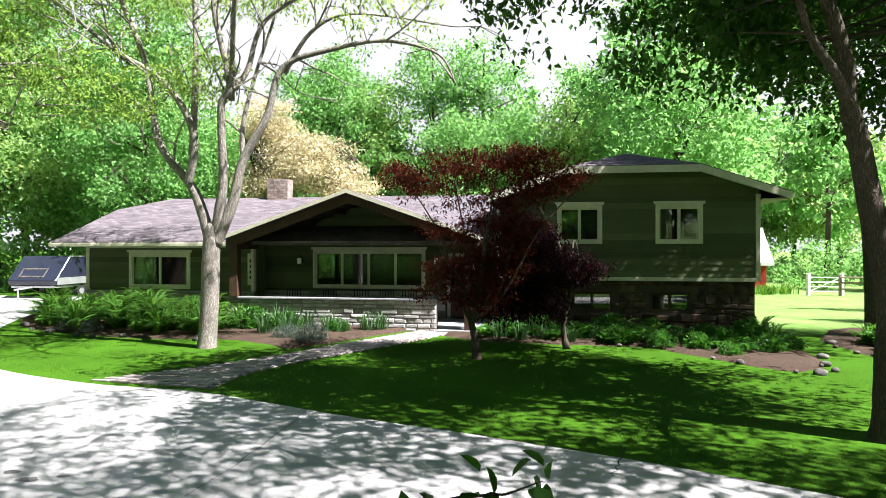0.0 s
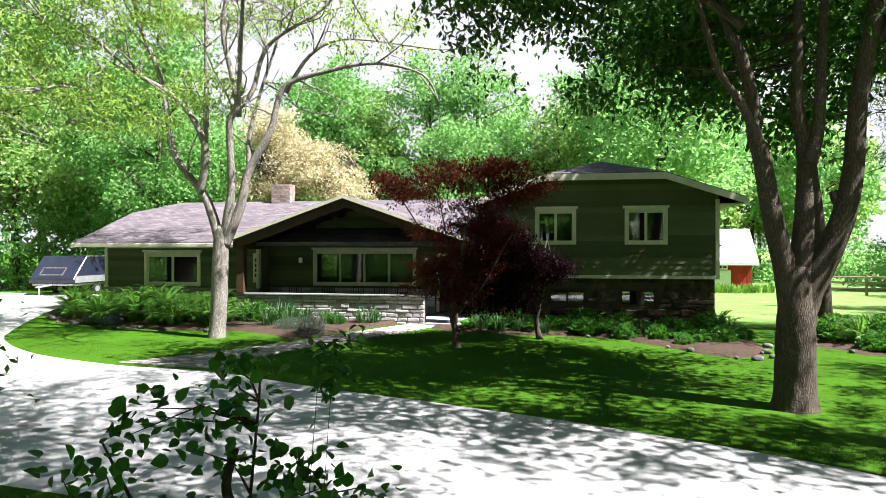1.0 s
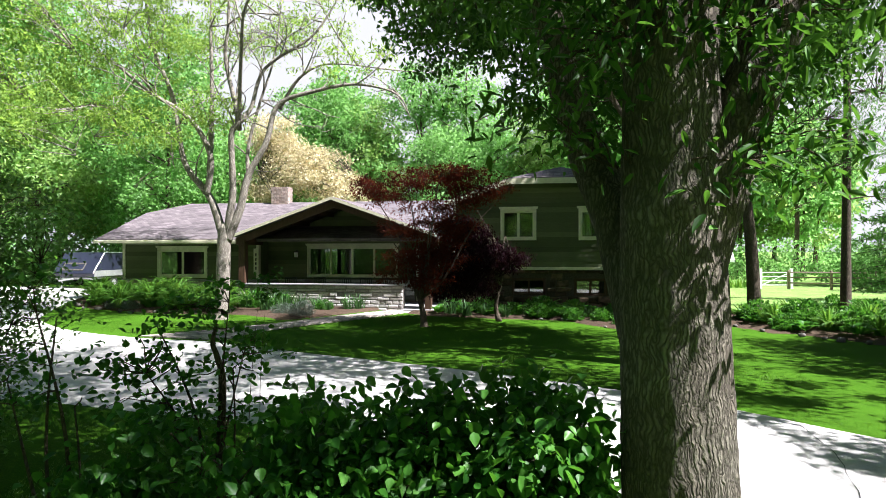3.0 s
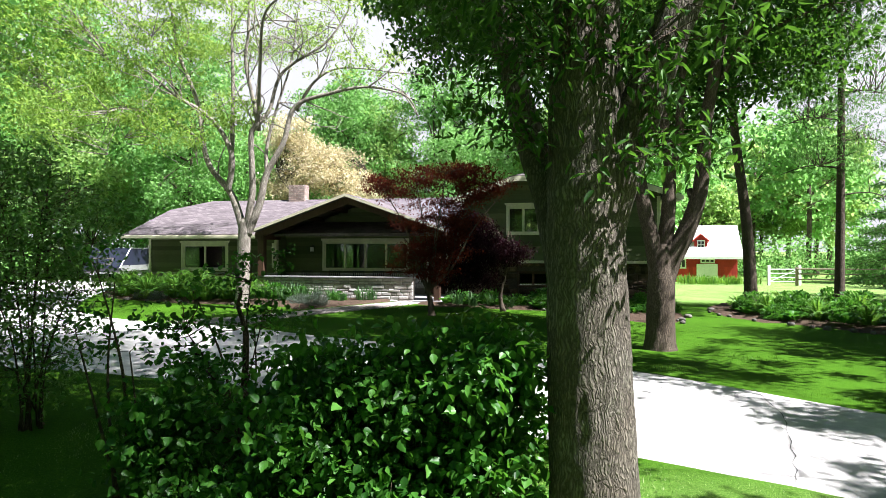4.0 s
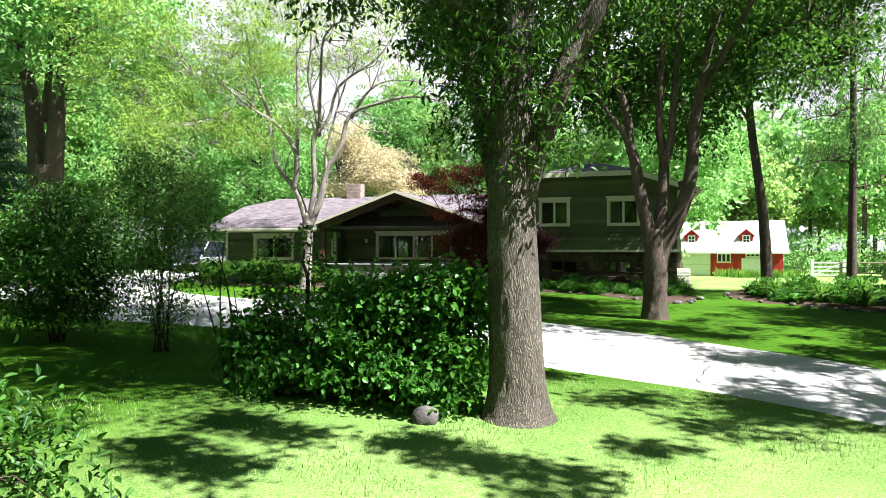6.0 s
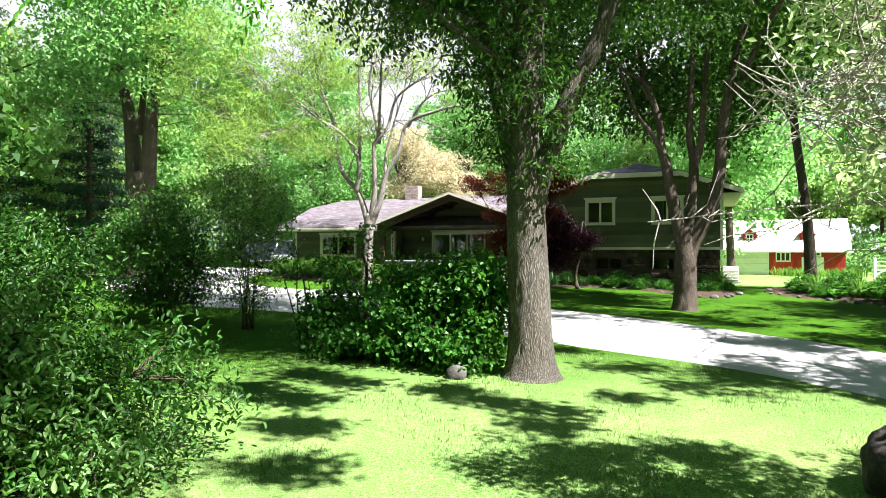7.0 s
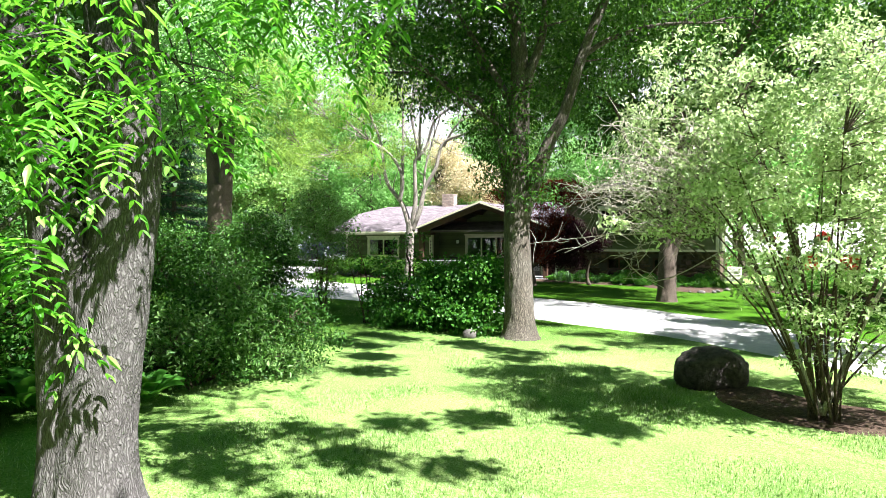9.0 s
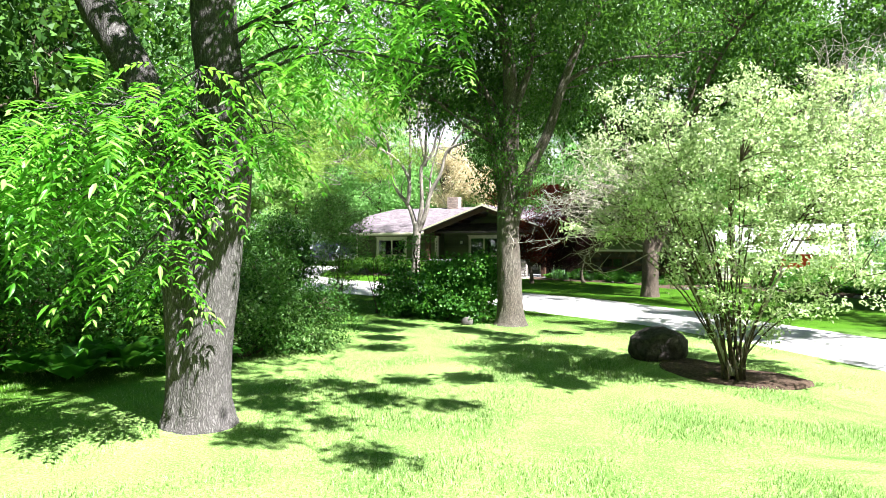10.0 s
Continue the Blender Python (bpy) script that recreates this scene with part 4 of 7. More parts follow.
def tree_ash():
    b = (3.12, -1.27)
    limbs = [(curve([(3.11, -1.27, -0.34), (3.1, -1.27, 0.2), (3.06, -1.27, 1.3), (3.03, -1.27, 2.3), (3.03, -1.25, 3.6), (3.08, -1.2, 5.2), (3.0, -1.15, 6.8), (2.7, -1.1, 8.4), (2.8, -1.1, 10.5)], 26), 0.325, 0.05),
             (curve([(2.98, -1.15, 1.75), (2.86, -0.78, 2.55), (2.72, -0.5, 3.05), (2.58, -0.35, 3.6), (2.33, -0.2, 4.65), (2.1, 0.1, 5.6), (1.6, 0.4, 6.9), (0.9, 0.8, 8.6)], 6), 0.19, 0.05),
             (curve([(3.06, -1.27, 2.1), (3.24, -1.3, 2.7), (3.46, -1.3, 3.3), (3.75, -1.32, 4.05), (4.08, -1.32, 4.7), (4.5, -1.35, 6.0), (5.0, -1.4, 7.15), (5.6, -1.4, 8.1), (6.1, -1.4, 9.6)], 6), 0.205, 0.06),
             (at(b, [(0.0, 4.9), (0.20, 5.7), (0.46, 6.5), (0.52, 7.7), (0.45, 8.2), (0.9, 9.6)], 0.05), 0.13, 0.03),
             (curve([(3.0, -1.2, 4.7), (2.72, -1.2, 5.3), (2.27, -1.2, 6.1), (1.5, -1.2, 7.35), (0.8, -1.2, 8.4)], 5), 0.12, 0.03),
             (at(b, [(-0.9, 5.1), (-1.6, 5.5), (-2.6, 5.9), (-3.6, 6.0)], 0.2), 0.07, 0.02),
             (at(b, [(1.3, 5.9), (2.0, 6.3), (3.0, 6.5), (4.2, 6.4)], 0.2), 0.07, 0.02),
             (curve([(3.05, -1.2, 6.5), (1.6, 1.2, 9.2), (0.2, 3.2, 11.0), (-2.6, 5.0, 12.4)], 6), 0.10, 0.02),
             (curve([(2.8, -1.3, 4.4), (1.9, -1.7, 5.0), (1.0, -2.0, 5.8), (0.0, -1.9, 6.6)], 5), 0.06, 0.02)]
    limbs += side_branches(limbs[1:], 101, 3, 0.9, 1.8, 0.022)
    # blobs centred above z 9.9 are unseen, added to dapple the drive
    blobs = [(3, -1, 9.5, 4.5, 4.5, 3.2), (0.6, -0.4, 7.2, 2.6, 2.6, 1.6), (5.8, -0.6, 7.6, 2.6, 2.6, 1.7), (3, 1.5, 7.0, 3.0, 2.2, 1.6), (1.7, -1.0, 5.6, 1.0, 1.2, 1.1), (1.5, 0.8, 6.0, 2.2, 1.6, 1.2), (3.4, -2.6, 8.8, 2.2, 1.4, 1.4), (1.0, 3.5, 11.0, 4.0, 3.2, 1.8), (-2.5, 5.0, 12.4, 3.6, 3.2, 1.6), (3.8, 3.2, 10.0, 3.6, 2.6, 1.0), (-0.4, 2.4, 10.4, 3.2, 2.6, 1.0), (4.6, 0.4, 6.0, 1.8, 1.4, 0.8), (2.4, 0.6, 5.0, 1.2, 0.9, 0.7), (1.5, 6.6, 11.9, 3.0, 2.0, 0.6), (4.2, 6.0, 11.6, 1.8, 1.6, 0.5), (5.8, 4.6, 11.4, 2.2, 1.8, 0.5), (2.4, 8.4, 12.0, 2.2, 1.4, 0.4), (5.4, 7.4, 11.8, 2.0, 1.4, 0.4), (0.0, 4.6, 11.6, 2.0, 1.4, 0.4), (-2.2, 1.2, 7.7, 1.8, 1.6, 1.0), (-0.4, 1.8, 7.8, 1.8, 1.4, 0.9), (1.0, -2.0, 5.9, 0.95, 0.8, 0.8), (0.1, -1.8, 6.5, 1.2, 0.9, 0.8), (1.7, -1.9, 5.1, 0.6, 0.5, 0.6)]
    t = make_tree("ash_tree", "tall grey-barked tree with forked trunk on the lawn", limbs, blobs, 1930, 58, 0.25, 0.14, 0.42, GREEN, BARK_GREY, 11, 72, 0.035, 0.8, 0.012, power=1.9)
    # leafy shoots that hang round the fork
    rng = np.random.default_rng(111)
    c = clusters([(3.0, -1.7, 3.9, 0.7, 0.35, 0.8), (2.5, -1.4, 3.5, 0.45, 0.4, 0.8), (3.5, -1.6, 3.1, 0.4, 0.3, 0.5), (3.0, -1.75, 2.6, 0.35, 0.15, 0.35), (3.8, -1.4, 3.9, 0.5, 0.4, 0.5),
                  (2.2, -1.0, 4.3, 0.5, 0.5, 0.6), (2.35, -0.8, 3.2, 0.4, 0.4, 0.4), (2.9, -1.6, 4.9, 0.6, 0.4, 0.6), (3.6, -1.0, 2.9, 0.35, 0.4, 0.3), (3.3, -1.75, 3.5, 0.3, 0.2, 0.5)], 120, rng) - np.array(t.location)
    s = Shape()
    twigs(s, c, [(-0.08 + 0.3 * math.cos(a), 0.3 * math.sin(a), z) for a in (3.0, 3.6, 4.2, 4.7, 5.2, 5.8) for z in (2.6, 3.2, 3.9, 4.6, 5.2)], rng, 0.006)
    part("shoot", s, TWIG, t, smooth=True)
    pos = clump(c, 24, 0.13, rng, 0.8)
    part("shoot_foliage", leaves("shoot_foliage", pos, rng.normal(size=pos.shape) + (0, 0, -0.7), 0.105 * rng.uniform(0.6, 1.2, len(pos)), 0.36, GREEN, rng, 0.1, True), GREEN, t)
    return t


def tree_oak():
    b = (6.65, 9.3)
    limbs = [(curve([(6.64, 9.3, -0.25), (6.65, 9.3, 0.5), (6.66, 9.3, 1.2), (6.69, 9.3, 1.8), (6.7, 9.3, 2.3)], 16), 0.32, 0.16),
             (at(b, [(-0.02, 1.2), (-0.08, 1.75), (-0.17, 2.28), (-0.38, 3.24), (-0.54, 4.21), (-0.66, 4.63), (-0.72, 5.38), (-0.91, 6.13), (-1.18, 6.8), (-1.4, 9.0)], 0.03), 0.24, 0.06),
             (at(b, [(-0.62, 4.45), (-0.96, 5.11), (-1.39, 5.7), (-1.7, 6.6), (-2.2, 7.8)], -0.1), 0.09, 0.03),
             (at(b, [(0.06, 1.5), (0.12, 2.3), (0.22, 3.24), (0.26, 4.31), (0.15, 5.16), (0.21, 6.45), (0.3, 9.0)], 0.06), 0.23, 0.06),
             (at(b, [(0.24, 4.1), (0.42, 4.74), (0.52, 5.91), (0.63, 7.3), (0.7, 8.6)], 0.06), 0.13, 0.05),
             (at(b, [(0.05, 1.3), (0.22, 1.85), (0.58, 2.6), (0.84, 3.35), (0.95, 4.1), (1.0, 5.16), (1.21, 6.44), (1.37, 7.3), (1.8, 9.0)], -0.04), 0.26, 0.09),
             (at(b, [(0.80, 3.3), (0.70, 3.5), (0.66, 3.62)], 0.0), 0.09, 0.07),
             (at(b, [(-0.9, 6.5), (-2.2, 7.4), (-3.6, 7.9), (-5.0, 8.0)], 0.1), 0.08, 0.02),
             (at(b, [(1.5, 6.6), (2.6, 7.4), (4.0, 8.0)], 0.1), 0.08, 0.02),
             (curve([(8.0, 9.2, 6.2), (9.0, 6.6, 8.6), (10.6, 4.6, 10.0), (12.8, 3.6, 10.6)], 6), 0.09, 0.02)]
    # last five blobs and the last limb: added overhead to shade drive and lawn
    blobs = [(6.6, 9.5, 10.2, 6.0, 5.5, 3.4), (3.2, 10.5, 7.6, 2.8, 2.8, 1.4), (1.6, 11.5, 8.0, 2.2, 2.6, 1.6), (9.8, 10.5, 7.4, 3.0, 3.0, 1.6), (6.5, 12.5, 7.0, 3.6, 2.4, 1.5), (5.2, 11.5, 5.9, 1.8, 1.4, 0.8), (8.5, 12.0, 5.6, 1.8, 1.4, 0.9), (0.6, 11.0, 9.4, 1.6, 2.0, 1.4), (9.5, 4.6, 10.2, 2.8, 2.2, 1.2), (12.6, 3.6, 10.6, 2.4, 2.2, 1.2), (8.6, 10.2, 9.6, 2.2, 1.6, 0.5), (11.0, 8.8, 9.6, 1.8, 1.4, 0.5), (13.8, 4.4, 9.8, 1.8, 1.6, 0.5)]
    return make_tree("shade_tree", "large multi-stemmed shade tree with dark green leaves", limbs, blobs, 1150, 46, 0.31, 0.19, 0.55, GREEN, BARK_DARK, 12, 40, 0.05, 0.8, 0.012, power=4.0, flare=0.32)


def tree_locust():
    b = (-6.07, 16.4)
    limbs = [(curve([(-6.07, 16.4, 0.0), (-6.0, 16.4, 1.0), (-5.97, 16.4, 2.0), (-5.93, 16.4, 2.95), (-5.9, 16.4, 3.3)], 14), 0.225, 0.08),
             (at(b, [(0.14, 2.7), (-0.18, 3.67), (-0.48, 4.29), (-1.32, 5.41), (-1.76, 7.54), (-2.54, 9.44), (-2.9, 11.4)], 0.08), 0.165, 0.04),
             (at(b, [(-0.48, 4.25), (-0.25, 5.41), (-0.64, 6.42), (-1.32, 7.08), (-2.1, 7.54), (-3.43, 8.64), (-4.9, 9.6)], -0.15), 0.115, 0.03),
             (at(b, [(-0.36, 5.0), (-0.40, 7.54), (-0.54, 9.76), (-0.62, 11.8)], 0.12), 0.105, 0.03),
             (at(b, [(0.20, 2.7), (0.35, 3.59), (0.47, 4.4), (0.47, 6.19), (0.69, 6.76), (0.35, 8.64), (0.47, 9.76), (0.56, 11.6)], -0.08), 0.155, 0.035),
             (at(b, [(0.66, 6.7), (1.03, 7.2), (1.47, 8.55), (3.03, 9.65), (3.9, 11.0)], 0.1), 0.095, 0.025),
             (at(b, [(0.22, 2.7), (0.68, 3.75), (0.97, 4.86), (1.59, 5.96), (2.02, 7.2), (3.26, 7.65), (4.61, 7.86), (5.94, 7.54), (6.4, 6.76)], -0.05), 0.16, 0.016),
             (at(b, [(2.0, 7.1), (2.71, 8.09), (3.71, 8.53), (5.5, 8.37)], -0.2), 0.07, 0.015),
             (at(b, [(0.95, 4.8), (0.9, 5.8), (1.2, 7.2), (1.7, 9.0), (1.9, 11.0)], 0.1), 0.08, 0.02),
             (at(b, [(-1.4, 6.0), (-2.6, 6.9), (-4.2, 7.2), (-5.6, 6.9)], -0.3), 0.06, 0.015)]
    # these two limbs and the last eight blobs are added to dapple roof and lawn
    limbs += [(curve([(-5.4, 16.3, 6.4), (-4.9, 15.0, 8.4), (-4.2, 13.4, 9.5), (-3.0, 12.4, 9.8)], 5), 0.08, 0.02), (curve([(-5.6, 16.5, 7.0), (-6.0, 18.2, 9.2), (-6.6, 19.8, 10.4)], 5), 0.07, 0.02)]
    limbs += side_branches(limbs[1:], 102, 7, 1.2, 3.0, 0.03)
    blobs = [(-9.5, 15.5, 9.4, 2.6, 2.6, 2.2), (-11.0, 14.5, 7.4, 2.2, 2.2, 1.7), (-7.5, 16.5, 11.6, 3.0, 3.0, 1.4), (-2.5, 15.8, 11.2, 2.2, 2.0, 0.8), (-8.2, 15.0, 6.4, 1.8, 1.8, 1.0), (-6.4, 16.0, 6.8, 1.4, 1.2, 0.8), (-1.6, 15.4, 8.3, 1.8, 1.2, 0.6), (-12.2, 13.0, 9.6, 2.4, 2.4, 2.4), (-10.6, 12.5, 6.4, 1.6, 1.6, 1.0), (-7.0, 20.0, 10.6, 3.0, 2.2, 0.8), (-4.4, 19.6, 10.8, 2.6, 1.8, 0.7), (-9.4, 20.4, 10.8, 2.0, 1.8, 0.7), (-5.0, 13.2, 9.6, 1.2, 0.7, 0.3), (-2.6, 13.6, 9.8, 1.1, 0.7, 0.3), (-3.6, 12.0, 9.8, 1.1, 0.6, 0.3), (-1.0, 12.4, 9.9, 1.0, 0.6, 0.3), (-6.4, 12.2, 9.7, 0.9, 0.6, 0.3)]
    return make_tree("locust_tree", "pale-barked locust tree with thin feathery foliage", limbs, blobs, 1200, 30, 0.2, 0.15, 0.32, LOCUST, BARK_PALE, 13, 30, 0.04, 0.5, 0.010, 0.4, power=7.0, flare=0.15)


def tree_walnut():
    """Trunk with a seam and long feather-shaped leaves."""
    b = (1.44, -11.44)
    rng = np.random.default_rng(14)
    top = thing("walnut_tree", "furrowed grey walnut tree with bright hanging compound leaves", "tree", Matrix.Translation((*b, -0.42)))
    s = Shape()
    off = Vector((*b, -0.42))
    sub = lambda line: [Vector(p) - off for p in line]
    t1 = sub(curve([(1.52, -11.42, -0.42), (1.54, -11.42, 0.4), (1.63, -11.39, 1.3), (1.71, -11.35, 2.3), (1.68, -11.35, 3.6), (1.59, -11.38, 4.7), (1.7, -11.4, 7.5)], 22))
    s.tube(t1, [(0.285 + 0.12 * math.exp(-p.z / 0.2)) * (1 - 0.02 * p.z) for p in t1], 72, 0.06, 3)
    t2 = sub(curve([(1.32, -11.46, -0.42), (1.3, -11.46, 0.4), (1.24, -11.46, 1.3), (1.16, -11.5, 2.3), (0.98, -11.54, 3.05), (0.68, -11.62, 3.8), (0.15, -11.75, 4.7), (-0.8, -11.8, 6.5)], 22))
    s.tube(t2, [(0.235 + 0.10 * math.exp(-p.z / 0.2)) * (1 - 0.03 * p.z) for p in t2], 72, 0.06, 9)
    burl = sub(curve([(1.47, -11.62, 1.15), (1.50, -11.68, 1.5), (1.5, -11.72, 1.72), (1.5, -11.66, 1.9), (1.48, -11.55, 2.05)], 5))
    s.tube(burl, [0.03, 0.05, 0.065, 0.075, 0.085, 0.10, 0.12, 0.135, 0.14, 0.14, 0.145, 0.14, 0.13, 0.12, 0.11, 0.10, 0.09, 0.08, 0.06, 0.05, 0.03], 20, 0.25, 5)
    # hanging sprays: centre, half width, half height, leaves
    sprays = ((0.74, -12.99, 2.45, 0.61, 0.55, 46), (1.4, -12.88, 2.61, 0.62, 0.45, 52), (1.93, -12.72, 2.28, 0.34, 0.5, 32), (0.97, -12.81, 1.9, 0.6, 0.3, 26), (1.67, -12.69, 1.35, 0.4, 0.2, 16), (2.02, -12.27, 3.0, 0.55, 0.3, 22), (2.36, -12.26, 2.5, 0.34, 0.4, 13),
              (1.7, -11.95, 1.25, 0.15, 0.2, 5), (2.46, -11.5, 3.0, 0.4, 0.5, 14), (2.8, -11.08, 3.81, 0.6, 0.7, 30), (3.3, -10.91, 3.6, 0.27, 0.5, 14), (4.16, -10.96, 4.2, 0.5, 0.3, 18), (4.28, -10.92, 3.6, 0.16, 0.2, 5), (2.82, -10.55, 4.7, 1.0, 0.35, 32), (2.15, -10.75, 2.6, 0.4, 0.4, 9), (0.3, -12.6, 2.3, 0.5, 0.4, 24))
    for far in (((1.65, -11.4, 4.6), (1.6, -9.0, 6.0), (1.2, -6.6, 5.8), (0.2, -5.0, 5.3)), ((1.4, -7.6, 6.0), (0.2, -6.2, 5.8), (-1.2, -5.2, 5.4))):
        line = sub(curve(far, 6))
        s.tube(line, taper(0.09, 0.015, len(line)), 7)
    spots = []
    for x, y, z, w, h, n in sprays:
        near = Vector((1.6, -11.45, min(z + 0.5, 4.6))) if z < 3.3 else Vector((1.62, -11.42, z - 0.1))
        end = Vector((x, y, z + h * 0.6))
        line = sub(curve([near, near.lerp(end, 0.5) + Vector((0, 0, 0.35)), end], 6))
        s.tube(line, taper(0.035, 0.010, len(line)), 6)
        for _ in range(n):
            e = Vector((x, y, z + 0.22)) - off + Vector((rng.normal() * w * 0.5, rng.normal() * 0.3, rng.uniform(-0.8, 1.0) * h))
            spots.append(e)
            if rng.random() < 0.35:
                a = line[int(rng.integers(len(line) // 2, len(line)))]
                s.tube([a, (a + e) / 2 + Vector((0, 0, 0.05)), e], [0.010, 0.008, 0.004], 4)
    part("trunk", s, BARK_WALNUT, top, smooth=True)
    v, pos, along, size = Shape(), [], [], []
    spots = np.array([tuple(p) for p in spots])
    # blobs at (3.6, -9), (3.0, -8.6), (3.5, -12.1): unseen, added to cast shade
    high = clusters([(1.5, -11.0, 7.5, 4.0, 3.6, 2.0), (3.6, -10.6, 5.6, 1.6, 1.6, 0.8), (-0.8, -11.8, 6.4, 2.0, 1.6, 1.0), (3.6, -9.0, 7.2, 2.6, 2.2, 1.2), (3.0, -8.6, 7.8, 2.2, 1.6, 0.8), (3.5, -12.1, 7.2, 0.9, 0.8, 0.6), (0.2, -5.0, 4.9, 1.3, 1.0, 0.55), (1.2, -6.2, 5.3, 1.2, 1.0, 0.55), (-1.1, -5.2, 5.0, 1.0, 1.0, 0.55)], 1040, rng) - np.array(off)
    bough = clusters([(1.5, -8.8, 4.9, 1.1, 0.9, 0.55), (2.3, -8.5, 5.3, 0.9, 0.8, 0.5), (0.7, -8.9, 5.2, 0.8, 0.8, 0.5)], 110, rng) - np.array(off)
    # unseen clusters added sunward of the upper trunk to shade it
    shading = clusters([(3.6, -12.2, 7.0, 1.1, 0.9, 0.5), (2.6, -12.2, 7.2, 0.9, 0.8, 0.5)], 100, rng) - np.array(off)
    for c in np.concatenate([spots, shading, bough, high]):
        a = c + rng.normal(size=3) * 0.05
        d = unit((rng.normal(size=(1, 3)) * (1, 1, 0.4) + (0, -0.3, -0.15)))[0]
        ln = rng.uniform(0.4, 0.75)
        side = unit(np.cross(d, (0, 0, 1))[None])[0]
        k = 9
        for i in range(k):
            t = (i + 1.3) / k
            p = a + d * ln * t * (1 - 0.15 * t) + np.array((0, 0, -0.7 * ln * t * t))
            fwd = d + np.array((0, 0, -1.1 * t))
            for sg in (1, -1):
                pos.append(p)
                along.append(side * sg * 1.0 + fwd * 0.42 + np.array((0, 0, -0.15)))
                size.append(ln * 0.215 * (1.1 - 0.6 * abs(t - 0.5)))
        pos.append(a + d * ln * 0.87 + np.array((0, 0, -0.55 * ln)))
        along.append(d + np.array((0, 0, -1.1)))
        size.append(ln * 0.25)
    part("crown", leaves("crown", np.array(pos), np.array(along), np.array(size), 0.29, WALNUT, rng, 0.06, full=True, calm=0.45), WALNUT, top)


def slim_trees():
    b = (13.0, 19.2)
    limbs = [(at(b, [(0, -0.3), (-0.08, 1.6), (-0.24, 3.6), (-0.65, 6.8), (-0.87, 9.8), (-1.0, 14)]), 0.27, 0.10), (at(b, [(-0.7, 7), (-1.5, 8.5), (-2.2, 10)], 0.1), 0.07, 0.02), (at(b, [(-0.8, 8.5), (0.3, 9.6), (1.4, 10.6)], 0.1), 0.07, 0.02)]
    make_tree("leaning_tree", "slender leaning dark-barked tree in a shady bed", limbs, [(12, 19.5, 12.5, 4.0, 4.0, 3.2), (10.4, 19, 9.6, 2.2, 2.2, 1.3), (14.5, 19.5, 9.8, 2.2, 2.2, 1.3), (13.2, 15.4, 11.2, 2.6, 2.0, 1.1), (16.4, 14.8, 11.6, 2.4, 2.0, 1.1), (10.6, 16.4, 11.0, 2.0, 1.6, 0.9)], 800, 40, 0.42, 0.2, 0.6, GREEN, BARK_DARK, 15, 18, 0.05)
    b = (15.86, 18.4)
    limbs = [(at(b, [(0, -0.3), (0.03, 2.9), (0.07, 7.3), (0.03, 11.6), (0, 15)]), 0.20, 0.06)]
    limbs += [(at((b[0], b[1]), [(0.05, z), (sx * 1.1, z + 0.1), (sx * 2.2, z - 0.25)], 0.0), 0.035, 0.01) for z, sx in ((4.2, 1), (5.2, -1), (6.2, 1), (7.0, -1), (8.0, 1), (9.0, -1))]
    make_tree("pine_tree", "straight slim pine with drooping side branches", limbs, [(15.9, 18.4, 9.8, 2.3, 2.3, 4.2), (15.9, 18.4, 6.0, 1.9, 1.9, 0.9)], 300, 45, 0.36, 0.14, 0.22, HEMLOCK, BARK_DARK, 16, 16, 0.05, 0.9, flat=0.35)
    b = (-16.75, 14.83)
    limbs = [(at(b, [(0.12, 0.0), (0.12, 2.7), (0.12, 4.6), (0.1, 5.2)]), 0.66, 0.62), (at(b, [(-0.15, 4.4), (-0.45, 6.2), (-0.85, 8.14), (-1.4, 9.8), (-2, 12)], 0.1), 0.46, 0.14), (at(b, [(0.4, 4.4), (0.7, 6.2), (1.05, 8.14), (1.5, 9.6), (2.2, 12)], -0.1), 0.44, 0.14), (at(b, [(0, 7), (0.1, 9), (0.0, 12)], 0.1), 0.2, 0.08)]
    make_tree("old_maple_tree", "old tree with thick forked trunk beyond the shrubs", limbs, [(-16.7, 15, 13.5, 5.5, 5, 3.6), (-20, 14.5, 9.5, 2.6, 2.6, 2.2), (-13.2, 14.5, 9.5, 2.6, 2.4, 2.4), (-16.5, 13, 10.6, 3, 2, 1.6)], 560, 40, 0.5, 0.26, 0.55, WOODS, BARK_DARK, 17, 18, 0.05)


